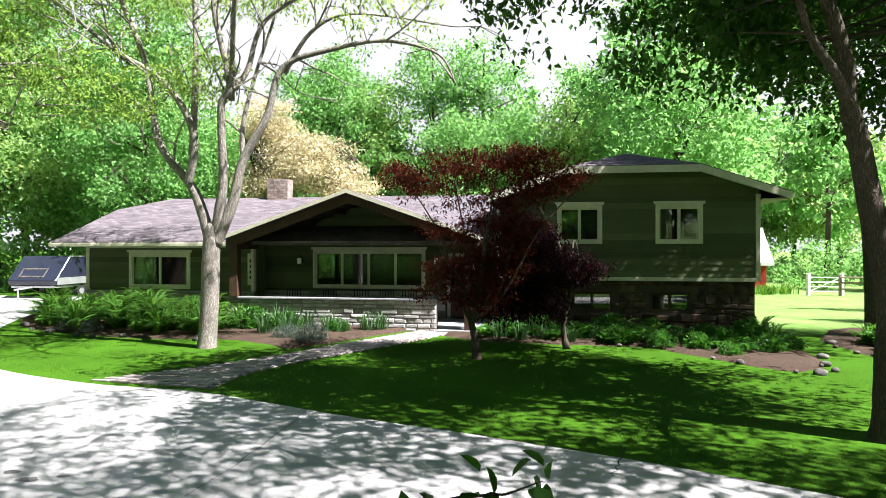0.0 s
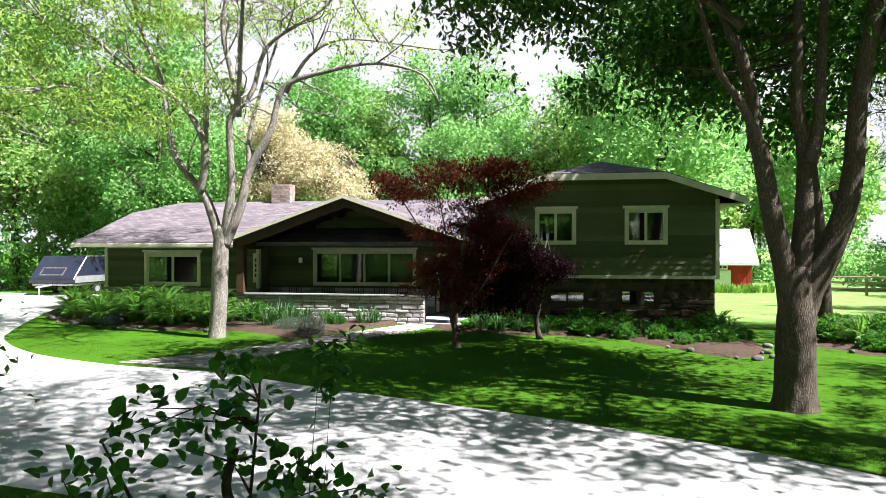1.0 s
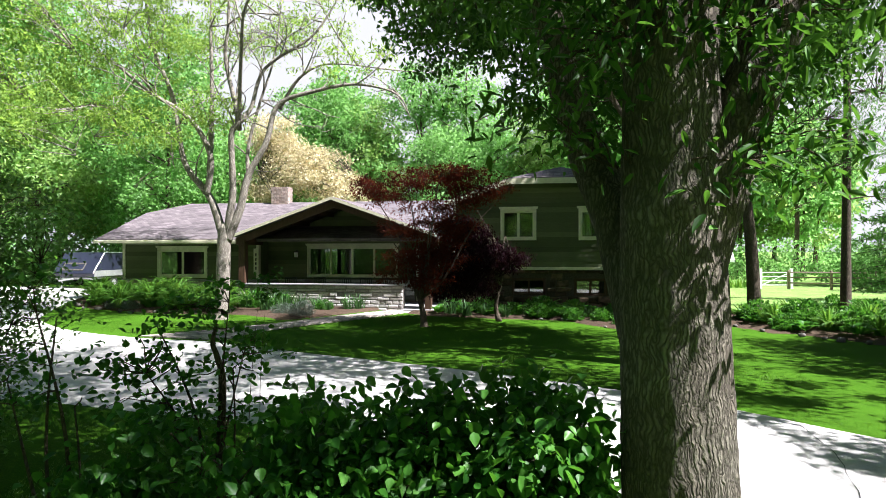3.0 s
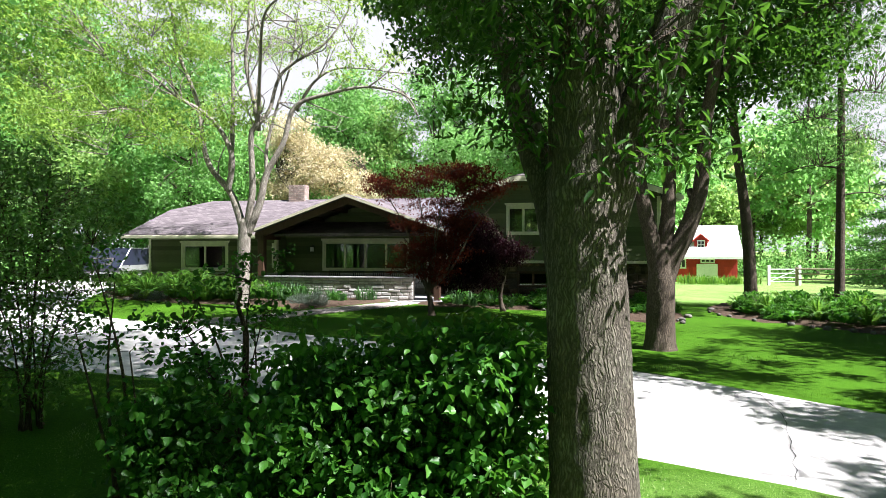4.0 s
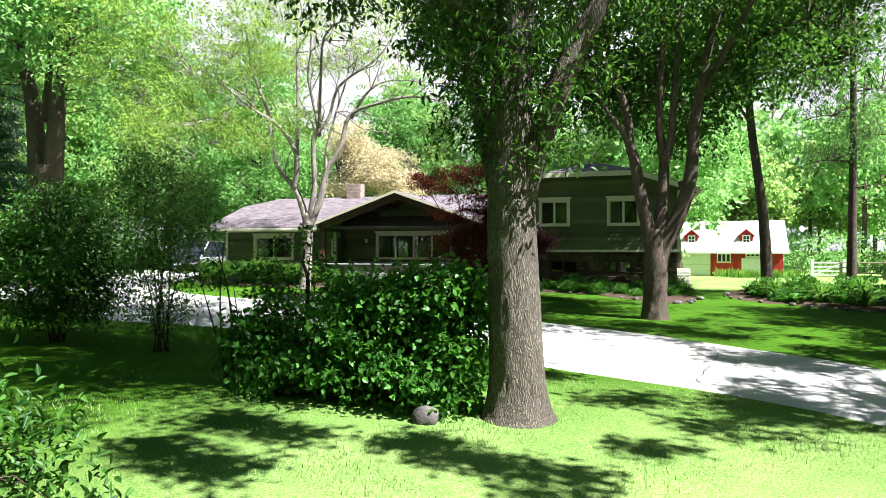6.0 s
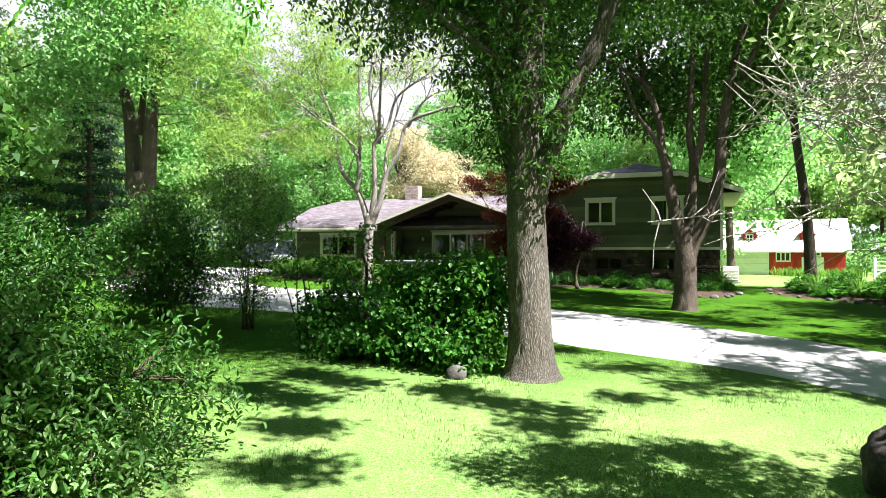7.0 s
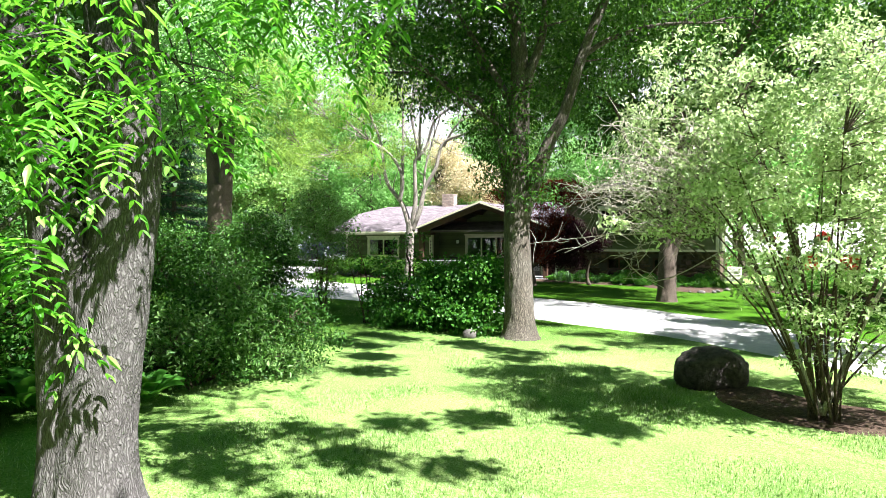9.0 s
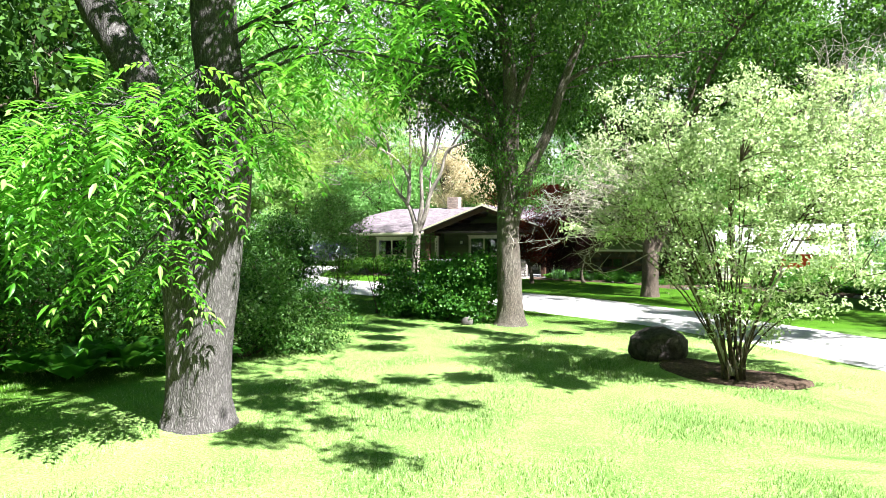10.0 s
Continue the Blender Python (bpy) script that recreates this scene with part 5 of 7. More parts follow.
def drive_tree():
    """Two unseen trees added beyond the pale shrub; their crowns shade lawn and drive."""
    b = (15.2, -2.0)
    limbs = [(at(b, [(0, -0.5), (0.1, 2.5), (-0.1, 5.0), (-0.3, 9.5)], 0.02), 0.16, 0.05), (curve([(15.2, -2.0, 4.5), (13.0, -3.2, 6.8), (10.6, -2.6, 8.0)], 5), 0.07, 0.02), (curve([(15.1, -2.0, 5), (13.2, -1.8, 7.2), (11.0, -1.5, 8.4)], 5), 0.06, 0.02)]
    rng = np.random.default_rng(203)
    # leaf clumps set sunward of drive and lawn points to dapple them
    over = []
    for _ in range(34):
        k = int(rng.integers(56, 70))
        q = FAR[k].lerp(NEAR[k], rng.uniform(-0.1, 1.0))
        over.append((q.x + 5.6, q.y - 2.5, 8.3, rng.uniform(0.25, 0.6), rng.uniform(0.15, 0.3), 0.2))
    lawn = ((6.6, 11.0), (7.6, 9.2), (8.6, 7.7), (9.6, 6.6), (7.6, 6.3), (9.0, 5.0), (10.6, 5.6), (11.2, 7.2), (10.2, 8.7), (8.8, 10.6), (6.2, 7.6), (12.0, 4.4))
    over += [(x + 5.6, y - 2.5, 8.3, rng.uniform(0.5, 0.9), rng.uniform(0.25, 0.45), 0.2) for x, y in lawn]
    make_tree("drive_tree", "slender unseen tree added to cast dappled shadows", limbs, over + [(9.1, -1.2, 8.3, 0.6, 0.4, 0.3), (10.2, -2.5, 8.3, 0.8, 0.4, 0.3), (11.3, -3.8, 8.3, 0.7, 0.4, 0.3), (12.8, -3.0, 9.2, 1.0, 1.0, 0.7), (14.5, -3.2, 8.4, 1.6, 1.6, 1.0), (13.6, 0.4, 8.6, 1.5, 1.1, 0.6), (15.8, 1.6, 8.8, 1.6, 1.1, 0.6), (17.6, 3.4, 9.0, 1.4, 1.2, 0.6)], 540, 38, 0.2, 0.17, 0.55, GREEN, BARK_DARK, 20, 12, 0.04, twig=0.004)
    b = (16.0, -12.4)
    # shadow patches wanted on the lawn; each gets an unseen clump sunward of it
    shade = ((2.0, -2.4, 0.55, 0.22), (2.7, -2.9, 0.6, 0.28), (3.4, -3.1, 0.5, 0.25), (3.5, -3.8, 0.5, 0.25), (4.4, -2.1, 0.45, 0.18), (5.0, -4.3, 0.5, 0.22), (4.0, -4.6, 0.4, 0.2), (4.7, -7.1, 0.5, 0.25), (5.3, -7.7, 0.5, 0.3), (3.75, -7.9, 0.45, 0.2),
             (2.9, -8.35, 0.5, 0.2), (2.1, -9.0, 0.5, 0.25), (2.9, -9.7, 0.6, 0.25), (4.0, -9.6, 0.35, 0.2), (1.3, -9.6, 0.5, 0.3), (3.9, -11.8, 0.35, 0.15), (2.9, -10.9, 0.3, 0.15), (0.9, -4.5, 0.5, 0.2), (-0.6, -3.0, 0.5, 0.3), (0.2, -3.4, 0.6, 0.35), (-0.2, -2.0, 0.6, 0.4), (0.6, -2.4, 0.5, 0.3), (1.45, -5.7, 0.45, 0.2), (2.4, -11.6, 0.35, 0.2), (1.9, -10.4, 0.5, 0.25))
    blobs = [(x + 5.5, y - 2.45, 8.1, rx, ry, 0.25) for x, y, rx, ry in shade]
    limbs = [(at(b, [(0, -0.6), (0.0, 2.5), (0.1, 5.0), (-0.1, 8.5)], 0.02), 0.18, 0.05)]
    limbs += [(curve([(16.0, -12.4, 4.0 + 0.2 * k), ((16.0 + q[0]) / 2, (q[1] - 12.4) / 2, 6.9), (q[0], q[1], q[2])], 5), 0.009, 0.003) for k, q in enumerate(blobs)]
    make_tree("drive_tree", "slender unseen tree added to cast dappled shadows", limbs, blobs, 560, 18, 0.16, 0.17, 0.55, GREEN, BARK_DARK, 34, 12, 0.04, twig=0.006)


def red_maples():
    rng = random.Random(8)
    b = (0.82, 15.4)
    limbs = [(curve([(0.82, 15.4, -0.08), (0.78, 15.4, 0.4), (0.66, 15.45, 0.9)], 8), 0.10, 0.075)]
    for dx, dy, z in ((-1.6, 0.1, 4.1), (-0.6, 0.6, 4.6), (0.5, -0.3, 4.7), (1.9, 0.4, 4.6), (2.9, 0.2, 4.5), (-0.9, -0.7, 2.6), (0.9, 0.6, 3.4), (0.2, -0.5, 3.2)):
        limbs.append((curve([(0.68, 15.43, 0.8), (0.82 + dx * 0.25 + rng.uniform(-.1, .1), 15.4 + dy * 0.3, 1.5), (0.82 + dx * 0.55, 15.4 + dy * 0.7, 0.45 + z * 0.6), (0.82 + dx, 15.4 + dy, z)], 5), 0.055, 0.012))
    blobs = [(-0.5, 15.6, 4.2, 1.0, 0.9, 0.35), (0.3, 15.3, 4.6, 0.9, 0.9, 0.42), (1.5, 15.4, 4.65, 1.2, 1.0, 0.55), (2.9, 15.6, 4.5, 0.8, 0.8, 0.42), (2.3, 15.5, 4.1, 0.9, 0.9, 0.45), (0.9, 15.4, 3.8, 1.2, 1.0, 0.4), (0.2, 15.3, 3.1, 0.8, 0.8, 0.4), (1.6, 15.6, 3.2, 0.9, 0.9, 0.45), (0.3, 15.2, 2.2, 0.8, 0.7, 0.6), (1.5, 15.8, 2.4, 0.9, 0.8, 0.6), (-0.2, 15.2, 1.6, 0.5, 0.5, 0.35), (0.9, 15.2, 1.4, 0.6, 0.5, 0.4), (-1.0, 15.5, 4.4, 0.6, 0.7, 0.3), (2.3, 15.5, 4.85, 0.9, 0.8, 0.32), (1.0, 15.6, 2.8, 1.2, 0.9, 0.6), (1.0, 15.5, 1.9, 1.0, 0.8, 0.6)]
    make_tree("red_maple", "dark red Japanese maple with layered lacy crown", limbs, blobs, 430, 52, 0.17, 0.095, 0.42, RED, BARK_DARK, 18, 12, 0.04, 0.7, 0.007, 0.4)
    b = (3.3, 17.0)
    limbs = [(curve([(3.3, 17.0, -0.08), (3.2, 17.0, 0.5), (3.35, 17.0, 1.2)], 6), 0.08, 0.06)]
    for dx, dy, z in ((-1.3, -0.3, 1.6), (0.6, -0.3, 1.9), (-0.6, -0.7, 1.5), (-0.3, 0.7, 2.3), (0.4, 0.3, 2.3)):
        limbs.append((curve([(3.35, 17.0, 1.1), (3.3 + dx * 0.5, 17 + dy * 0.5, z + 0.5), (3.3 + dx, 17 + dy, z)], 5), 0.045, 0.01))
    blobs = [(2.9, 16.8, 2.15, 1.2, 1.0, 0.5), (2.1, 16.6, 1.5, 0.8, 0.7, 0.65), (3.7, 16.8, 1.95, 0.75, 0.7, 0.32), (2.5, 16.3, 1.2, 0.7, 0.5, 0.5), (2.3, 16.8, 2.8, 0.8, 0.8, 0.5), (1.8, 16.6, 3.3, 0.6, 0.7, 0.4), (2.6, 16.6, 2.2, 1.1, 0.9, 0.6), (1.5, 16.5, 1.4, 0.8, 0.7, 0.7)]
    make_tree("red_maple", "low weeping dark purple Japanese maple", limbs, blobs, 360, 44, 0.17, 0.115, 0.4, PURPLE, BARK_DARK, 19, 10, 0.04, 1.4, 0.006, 0.6)


# ---- shrubs ----
def shrub(name, label, base, stems, blobs, count, each, spread, size, wide, leaf, wood, seed, height=1.0, lean=0.35, r=0.02, droop=0.2, tw=0.006, bias=0.4, floor=None, full=False):
    rng = np.random.default_rng(seed)
    limbs = []
    for i in range(stems):
        a = rng.uniform(0, 2 * math.pi)
        d = rng.uniform(0.05, 0.3)
        p0 = (base[0] + d * math.cos(a) * 0.7, base[1] + d * math.sin(a) * 0.7, ground(base[0], base[1]) - 0.03)
        q = blobs[i % len(blobs)]
        e = (q[0] + rng.uniform(-.5, .5) * q[3], q[1] + rng.uniform(-.5, .5) * q[4], q[2] + rng.uniform(-0.2, 0.4) * q[5])
        m = ((p0[0] * 0.6 + e[0] * 0.4) + rng.uniform(-.08, .08), p0[1] * 0.6 + e[1] * 0.4, p0[2] * 0.45 + e[2] * 0.55)
        limbs.append((curve([p0, m, e], 6), r * rng.uniform(0.7, 1.3), r * 0.25))
    return make_tree(name, label, limbs, blobs, count, each, spread, size, wide, leaf, wood, seed, 7, 0.0, droop, tw, 0.7, "shrub", floor=floor, bias=bias, full=full)


def shrubs():
    # mound round the ash tree
    shrub("vine_mound", "dense dark green mound of leafy vines by a trunk", (1.2, -0.8), 14,
          [(2.0, -0.75, 0.5, 0.8, 0.75, 0.9), (1.0, -0.7, 0.3, 0.8, 0.8, 0.75), (0.1, -0.5, 0.0, 0.9, 0.7, 0.55), (2.35, -1.0, 1.05, 0.42, 0.45, 0.65), (1.6, -0.2, 0.5, 0.55, 0.55, 0.55), (-0.6, -0.3, 0.25, 0.55, 0.5, 0.7), (0.6, 0.2, 0.9, 0.35, 0.35, 0.45), (2.0, -1.4, 0.1, 0.7, 0.3, 0.45), (2.3, -0.7, 1.35, 0.25, 0.25, 0.3), (1.7, -0.9, 1.2, 0.2, 0.2, 0.25), (1.1, -0.4, 1.05, 0.18, 0.2, 0.25), (0.3, -0.6, 0.95, 0.2, 0.2, 0.25), (-0.4, -0.2, 1.0, 0.18, 0.18, 0.3), (-0.9, -0.1, 0.6, 0.25, 0.25, 0.3), (2.6, -1.45, 0.5, 0.25, 0.2, 0.5), (1.0, -0.7, 0.95, 0.5, 0.45, 0.5), (1.55, -0.8, 1.1, 0.45, 0.45, 0.45), (0.65, -0.6, 0.75, 0.4, 0.4, 0.5)], 400, 52, 0.14, 0.088, 0.78, VINE, TWIG, 21, droop=0.9, floor=-0.25, full=True, bias=0.6)
    # thorny sapling ahead of it
    sap = shrub("sapling", "thin-stemmed sapling with a broken stem and rounded dark leaves", (-0.4, 0.9), 6,
          [(-0.75, 0.75, 1.76, 0.35, 0.3, 0.26), (-0.3, 0.95, 1.95, 0.35, 0.3, 0.22), (-0.2, 1.1, 1.3, 0.45, 0.35, 0.4), (-0.9, 0.6, 1.3, 0.5, 0.35, 0.4), (-0.5, 0.9, 0.6, 0.8, 0.6, 0.6), (0.0, 1.0, 1.5, 0.25, 0.25, 0.2)], 105, 16, 0.08, 0.064, 0.88, VINE, TWIG, 22, r=0.02, floor=-0.15, full=True)
    s, o = Shape(), Vector(sap.matrix_world.translation)
    s.tube([Vector(q) - o for q in curve([(-0.36, 0.92, -0.2), (-0.33, 0.9, 0.6), (-0.31, 0.9, 1.2), (-0.36, 0.9, 1.42), (-0.40, 0.9, 1.56), (-0.36, 0.9, 1.72)], 5)], taper(0.05, 0.016, 26), 8, 0.12, 4)
    part("broken_stem", s, TWIG, sap, "dark broken stem", smooth=True)
    shrub("sapling", "slender young sapling with a few small green leaves", (-0.05, 1.0), 2,
          [(0.0, 1.1, 2.14, 0.06, 0.05, 0.04), (0.06, 1.12, 2.15, 0.06, 0.05, 0.04), (0.13, 1.12, 2.2, 0.05, 0.05, 0.04), (0.04, 1.1, 2.0, 0.1, 0.1, 0.1)], 11, 6, 0.035, 0.058, 0.55, SHRUB, TWIG, 37, r=0.004, tw=0.003, full=True)
    shrub("sapling", "leaning bare-stemmed sapling with a few small leaves", (-1.15, -0.2), 4,
          [(-1.5, 0.1, 1.9, 0.25, 0.2, 0.35), (-1.3, 0.0, 1.2, 0.3, 0.25, 0.35), (-1.7, 0.2, 1.3, 0.25, 0.25, 0.3)], 13, 11, 0.09, 0.07, 0.8, VINE, TWIG, 35, r=0.022, floor=-0.15, full=True)
    # small many-stemmed bush by the drive
    shrub("bush", "many-stemmed small bush at the edge of the drive", (-3.5, 2.0), 12,
          [(-3.5, 2.0, 1.7, 1.0, 0.9, 0.8), (-3.7, 2.0, 0.6, 0.8, 0.7, 0.5), (-4.0, 2.1, 2.7, 0.8, 0.8, 0.7), (-3.1, 1.9, 2.4, 0.7, 0.7, 0.8), (-3.6, 1.9, 3.2, 0.6, 0.6, 0.5)], 360, 28, 0.19, 0.08, 0.5, FRESH, TWIG, 23, r=0.022)
    # big masses along the left side of the lawn
    shrub("bush", "large rounded leafy bush spilling onto the lawn", (-0.9, -6.9), 14,
          [(-0.5, -6.4, 0.3, 1.1, 1.0, 0.8), (-1.5, -7.3, 0.5, 1.0, 1.0, 0.9), (-1.5, -6.0, 1.2, 0.9, 0.9, 0.7), (-2.2, -6.4, 1.7, 0.8, 0.8, 0.6), (-1.0, -6.9, 1.1, 0.6, 0.6, 0.5), (-1.8, -5.4, 0.8, 0.8, 0.8, 0.7), (0.1, -5.9, 0.3, 0.8, 0.8, 0.7), (-0.5, -7.5, 0.2, 0.9, 0.8, 0.6), (-2.6, -7.2, 1.2, 1.3, 1.2, 1.2)], 440, 62, 0.15, 0.075, 0.42, SHRUB, TWIG, 24, floor=-0.3, droop=-0.3, full=True)
    shrub("bush", "low bush with pale fresh green leaves at the lawn's edge", (-0.6, -7.7), 10,
          [(-0.2, -7.3, 0.3, 0.7, 0.6, 0.55), (-0.9, -8.0, 0.3, 0.8, 0.6, 0.6), (0.2, -6.6, 0.1, 0.5, 0.5, 0.45), (-0.3, -6.9, 0.9, 0.5, 0.5, 0.4)], 170, 36, 0.15, 0.085, 0.42, FRESH, TWIG, 36, floor=-0.32, droop=-0.2, full=True)
    shrub("bush", "dark spreading bush with layered branches", (-6.2, 2.6), 12,
          [(-6.2, 2.6, 1.5, 1.6, 1.4, 0.5), (-6.4, 2.6, 2.2, 1.3, 1.2, 0.45), (-5.4, 2.4, 1.2, 1.0, 0.9, 0.4), (-7.3, 2.8, 1.9, 1.0, 1.0, 0.5), (-6.4, 2.6, 0.6, 1.7, 1.2, 0.6), (-6.2, 2.6, 2.7, 0.8, 0.8, 0.25)], 460, 34, 0.2, 0.12, 0.42, SHRUB, TWIG, 25, floor=0.4, droop=0.3)
    shrub("bush", "tall shaded bush behind the lawn", (-5.0, -6.5), 12,
          [(-4.8, -6.6, 1.4, 1.8, 1.6, 1.6), (-6.6, -6.0, 2.0, 1.8, 1.6, 1.6), (-3.6, -8.2, 1.0, 1.3, 1.2, 1.2)], 460, 34, 0.22, 0.12, 0.45, SHRUB, TWIG, 26, floor=-0.2)
    shrub("bush", "dark bush in deep shade", (-3.4, -10.4), 12,
          [(-3.4, -10.2, 1.0, 1.5, 1.4, 1.3), (-5.0, -10.0, 1.8, 1.8, 1.6, 1.6), (-2.4, -9.4, 0.9, 1.0, 1.0, 1.0)], 360, 32, 0.22, 0.12, 0.5, VINE, TWIG, 27, floor=-0.3)
    shrub("bush", "shaded bush beside the drive", (-10.0, 1.5), 12,
          [(-9.8, 1.2, 1.2, 1.8, 1.6, 1.2), (-11.5, 3.0, 1.5, 1.8, 1.8, 1.3), (-8.4, -0.4, 1.2, 1.5, 1.4, 1.2)], 380, 32, 0.25, 0.14, 0.45, SHRUB, TWIG, 28, floor=-0.1)
    # pale arching shrub with bare twigs
    t = shrub("flowering_shrub", "arching pale green shrub with bleached bare twigs", (7.8, -6.7), 30,
              [(7.7, -6.6, 3.0, 1.9, 1.6, 1.1), (9.2, -6.3, 2.6, 1.6, 1.5, 1.4), (6.6, -6.7, 2.5, 1.2, 0.9, 0.8), (8.6, -6.6, 3.8, 1.4, 1.3, 0.8), (8.0, -6.9, 1.5, 1.5, 1.2, 0.8), (10.0, -5.8, 3.4, 1.3, 1.2, 1.3), (5.7, -7.2, 2.1, 0.6, 0.4, 0.3), (7.0, -6.4, 3.6, 0.9, 0.8, 0.6), (8.2, -6.9, 0.7, 0.9, 0.7, 0.5), (9.4, -6.8, 1.3, 0.8, 0.7, 0.5), (6.6, -6.4, 3.0, 0.7, 0.6, 0.3), (7.7, -7.7, 3.0, 1.3, 0.7, 0.9), (7.0, -7.4, 2.2, 0.8, 0.5, 0.5), (6.0, -6.3, 3.2, 0.8, 0.6, 0.7), (6.5, -6.2, 4.1, 0.9, 0.7, 0.6), (6.7, -7.6, 3.3, 0.7, 0.5, 0.5), (6.6, -7.6, 2.6, 0.6, 0.4, 0.4), (5.7, -6.6, 2.85, 0.5, 0.45, 0.55), (5.9, -6.3, 3.5, 0.6, 0.5, 0.4)], 760, 58, 0.10, 0.075, 0.5, PALE, TWIG, 29, r=0.02, droop=0.0)
    rng = np.random.default_rng(31)
    s = Shape()
    o = Vector(t.matrix_world.translation)
    for root, ends, n in (((6.4, -6.9, 1.9), (5.1, -7.3, 2.25), 17), ((6.5, -6.8, 2.2), (5.3, -7.2, 2.75), 11), ((6.9, -6.6, 2.6), (5.9, -7.1, 3.0), 12), ((9.4, -6.3, 3.2), (10.6, -5.7, 4.7), 14), ((9.0, -6.5, 3.4), (9.4, -6.8, 4.9), 10)):
        root, ends = np.array(root), np.array(ends)
        for _ in range(n):
            a0 = root + rng.normal(size=3) * 0.15
            e = ends + rng.normal(size=3) * (0.3, 0.28, 0.28)
            m = (a0 + e) / 2 + rng.normal(size=3) * 0.2
            s.tube([Vector(p) - o for p in curve([tuple(a0), tuple(m), tuple(e)], 4)], taper(0.010, 0.003, 9), 5, cap=False)
            for _ in range(14):
                a = m + (e - m) * rng.uniform(-0.3, 1)
                b = a + rng.normal(size=3) * (0.15, 0.15, 0.14)
                s.tube([Vector(a) - o, Vector((a + b) / 2) - o + Vector(rng.normal(size=3) * 0.03), Vector(b) - o], [0.005, 0.004, 0.002], 3, cap=False)
    for a, b, m in (((7.8, -6.7, -0.3), (6.3, -7.0, 2.4), (7.1, -6.8, 1.3)), ((7.8, -6.7, -0.3), (10.2, -5.8, 4.0), (8.6, -6.4, 1.4))):
        s.tube([Vector(p) - o for p in curve([a, m, b], 6)], taper(0.04, 0.012, 13), 6)
    part("bare_branch", s, TWIG_PALE, t, "bleached bare branchwork", smooth=True)


# ---- woods ----
def woods():
    rng = np.random.default_rng(41)
    kinds = []
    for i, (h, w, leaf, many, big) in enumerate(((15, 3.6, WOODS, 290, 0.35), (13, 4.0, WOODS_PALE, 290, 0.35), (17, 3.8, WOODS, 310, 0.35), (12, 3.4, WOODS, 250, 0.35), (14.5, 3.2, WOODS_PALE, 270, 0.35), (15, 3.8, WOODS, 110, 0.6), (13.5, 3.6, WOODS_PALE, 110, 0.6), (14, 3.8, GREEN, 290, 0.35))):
        limbs = [(curve([(0, 0, -0.3), (0.15, 0.1, h * 0.3), (-0.1, 0, h * 0.6), (0.1, 0.1, h * 0.92)], 6), 0.22, 0.05)]
        for k in range(7):
            a, z = k * 2.4, h * (0.28 + 0.08 * k)
            limbs.append((curve([(0, 0, z), (math.cos(a) * w * 0.4, math.sin(a) * w * 0.4, z + 0.9), (math.cos(a) * w * 0.75, math.sin(a) * w * 0.75, z + 1.4)], 4), 0.09, 0.02))
        blobs = [(0, 0, h * 0.78, w * 0.75, w * 0.75, h * 0.2), (0, 0, h * 0.5, w, w, h * 0.2)]
        blobs += [(math.cos(a) * w * 0.6, math.sin(a) * w * 0.6, h * z, w * 0.5, w * 0.5, h * 0.11) for a, z in ((0.3, 0.3), (1.7, 0.42), (2.9, 0.28), (4.2, 0.36), (5.3, 0.62))]
        t = make_tree("woodland_tree", "tall leafy woodland tree in summer green", limbs, blobs, int(many * (0.95 if big < 0.5 else 0.68)), 66 if big < 0.5 else 60, 0.42, 0.22 if big < 0.5 else 0.4, 0.72, leaf, BARK_DARK, 50 + i, 8, 0.0, 0.5, 0.012, group="woodland trees", most=50, full="far")
        kinds.append(t)
    spots = []
    for i, x in enumerate(np.arange(-46, 60, 4.8)):
        for row, y in enumerate((37, 46)):
            spots.append((x + rng.uniform(-1.5, 1.5) + row * 2.4, y - 2.5 + 3.0 * (i % 3) * (1 - row) + rng.uniform(-1, 1) + (34 if 12 < x < 48 else 0)))
    for y in np.arange(-34, 36, 6.0):
        spots += [(-27 + rng.uniform(-2, 2) - max(0, y - 16) * 0.35, y), (-34 + rng.uniform(-2, 2), y + 3)]
        if y < 14:
            spots += [(36 + rng.uniform(-1.5, 1.5), y), (42 + rng.uniform(-2, 2), y + 3)]
    for y in np.arange(-14, 0, 4.5):
        spots += [(-13.5 + rng.uniform(-1, 1) - max(0, y) * 0.5, y), (-19.5 + rng.uniform(-1, 1) - max(0, y) * 0.4, y + 2)]
    for x in np.arange(-24, 40, 6.0):
        spots += [(x + rng.uniform(-2, 2), -33 + rng.uniform(-2, 2)), (x + 3, -26 + rng.uniform(-1, 1))]
    # those near x 20 and x -8 are added, mostly unseen, to deepen shade
    for x, y in ((34, 26), (38, 34), (44, 42), (30, 20), (33, 14), (50, 50), (46, 30), (36, 60), (28, 72), (20, 74), (20.5, 6.5), (23.0, -1.0), (-9.0, -4.5), (-8.2, -8.8), (-10.0, -12.6), (-7.0, -13.8), (-5.5, -17.5), (-9.0, -20.0), (20.5, 8.5), (-4.6, 43.0), (-0.6, 41.0), (2.6, 40.5)):
        spots.append((x, y))
    used = set()
    # the blossoming tree stands free
    spots = [q for q in spots if not (-13 < q[0] < 1 and 30 < q[1] < 39.5)]
    for i, (x, y) in enumerate(spots):
        fine = 30 < y < 43 or (-31 < x < -6 and y > 3) or (-15 < x < -4 and y > -16) or (16 < x < 24 and -3 < y < 14)
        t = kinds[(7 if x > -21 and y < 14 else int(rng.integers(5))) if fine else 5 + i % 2]
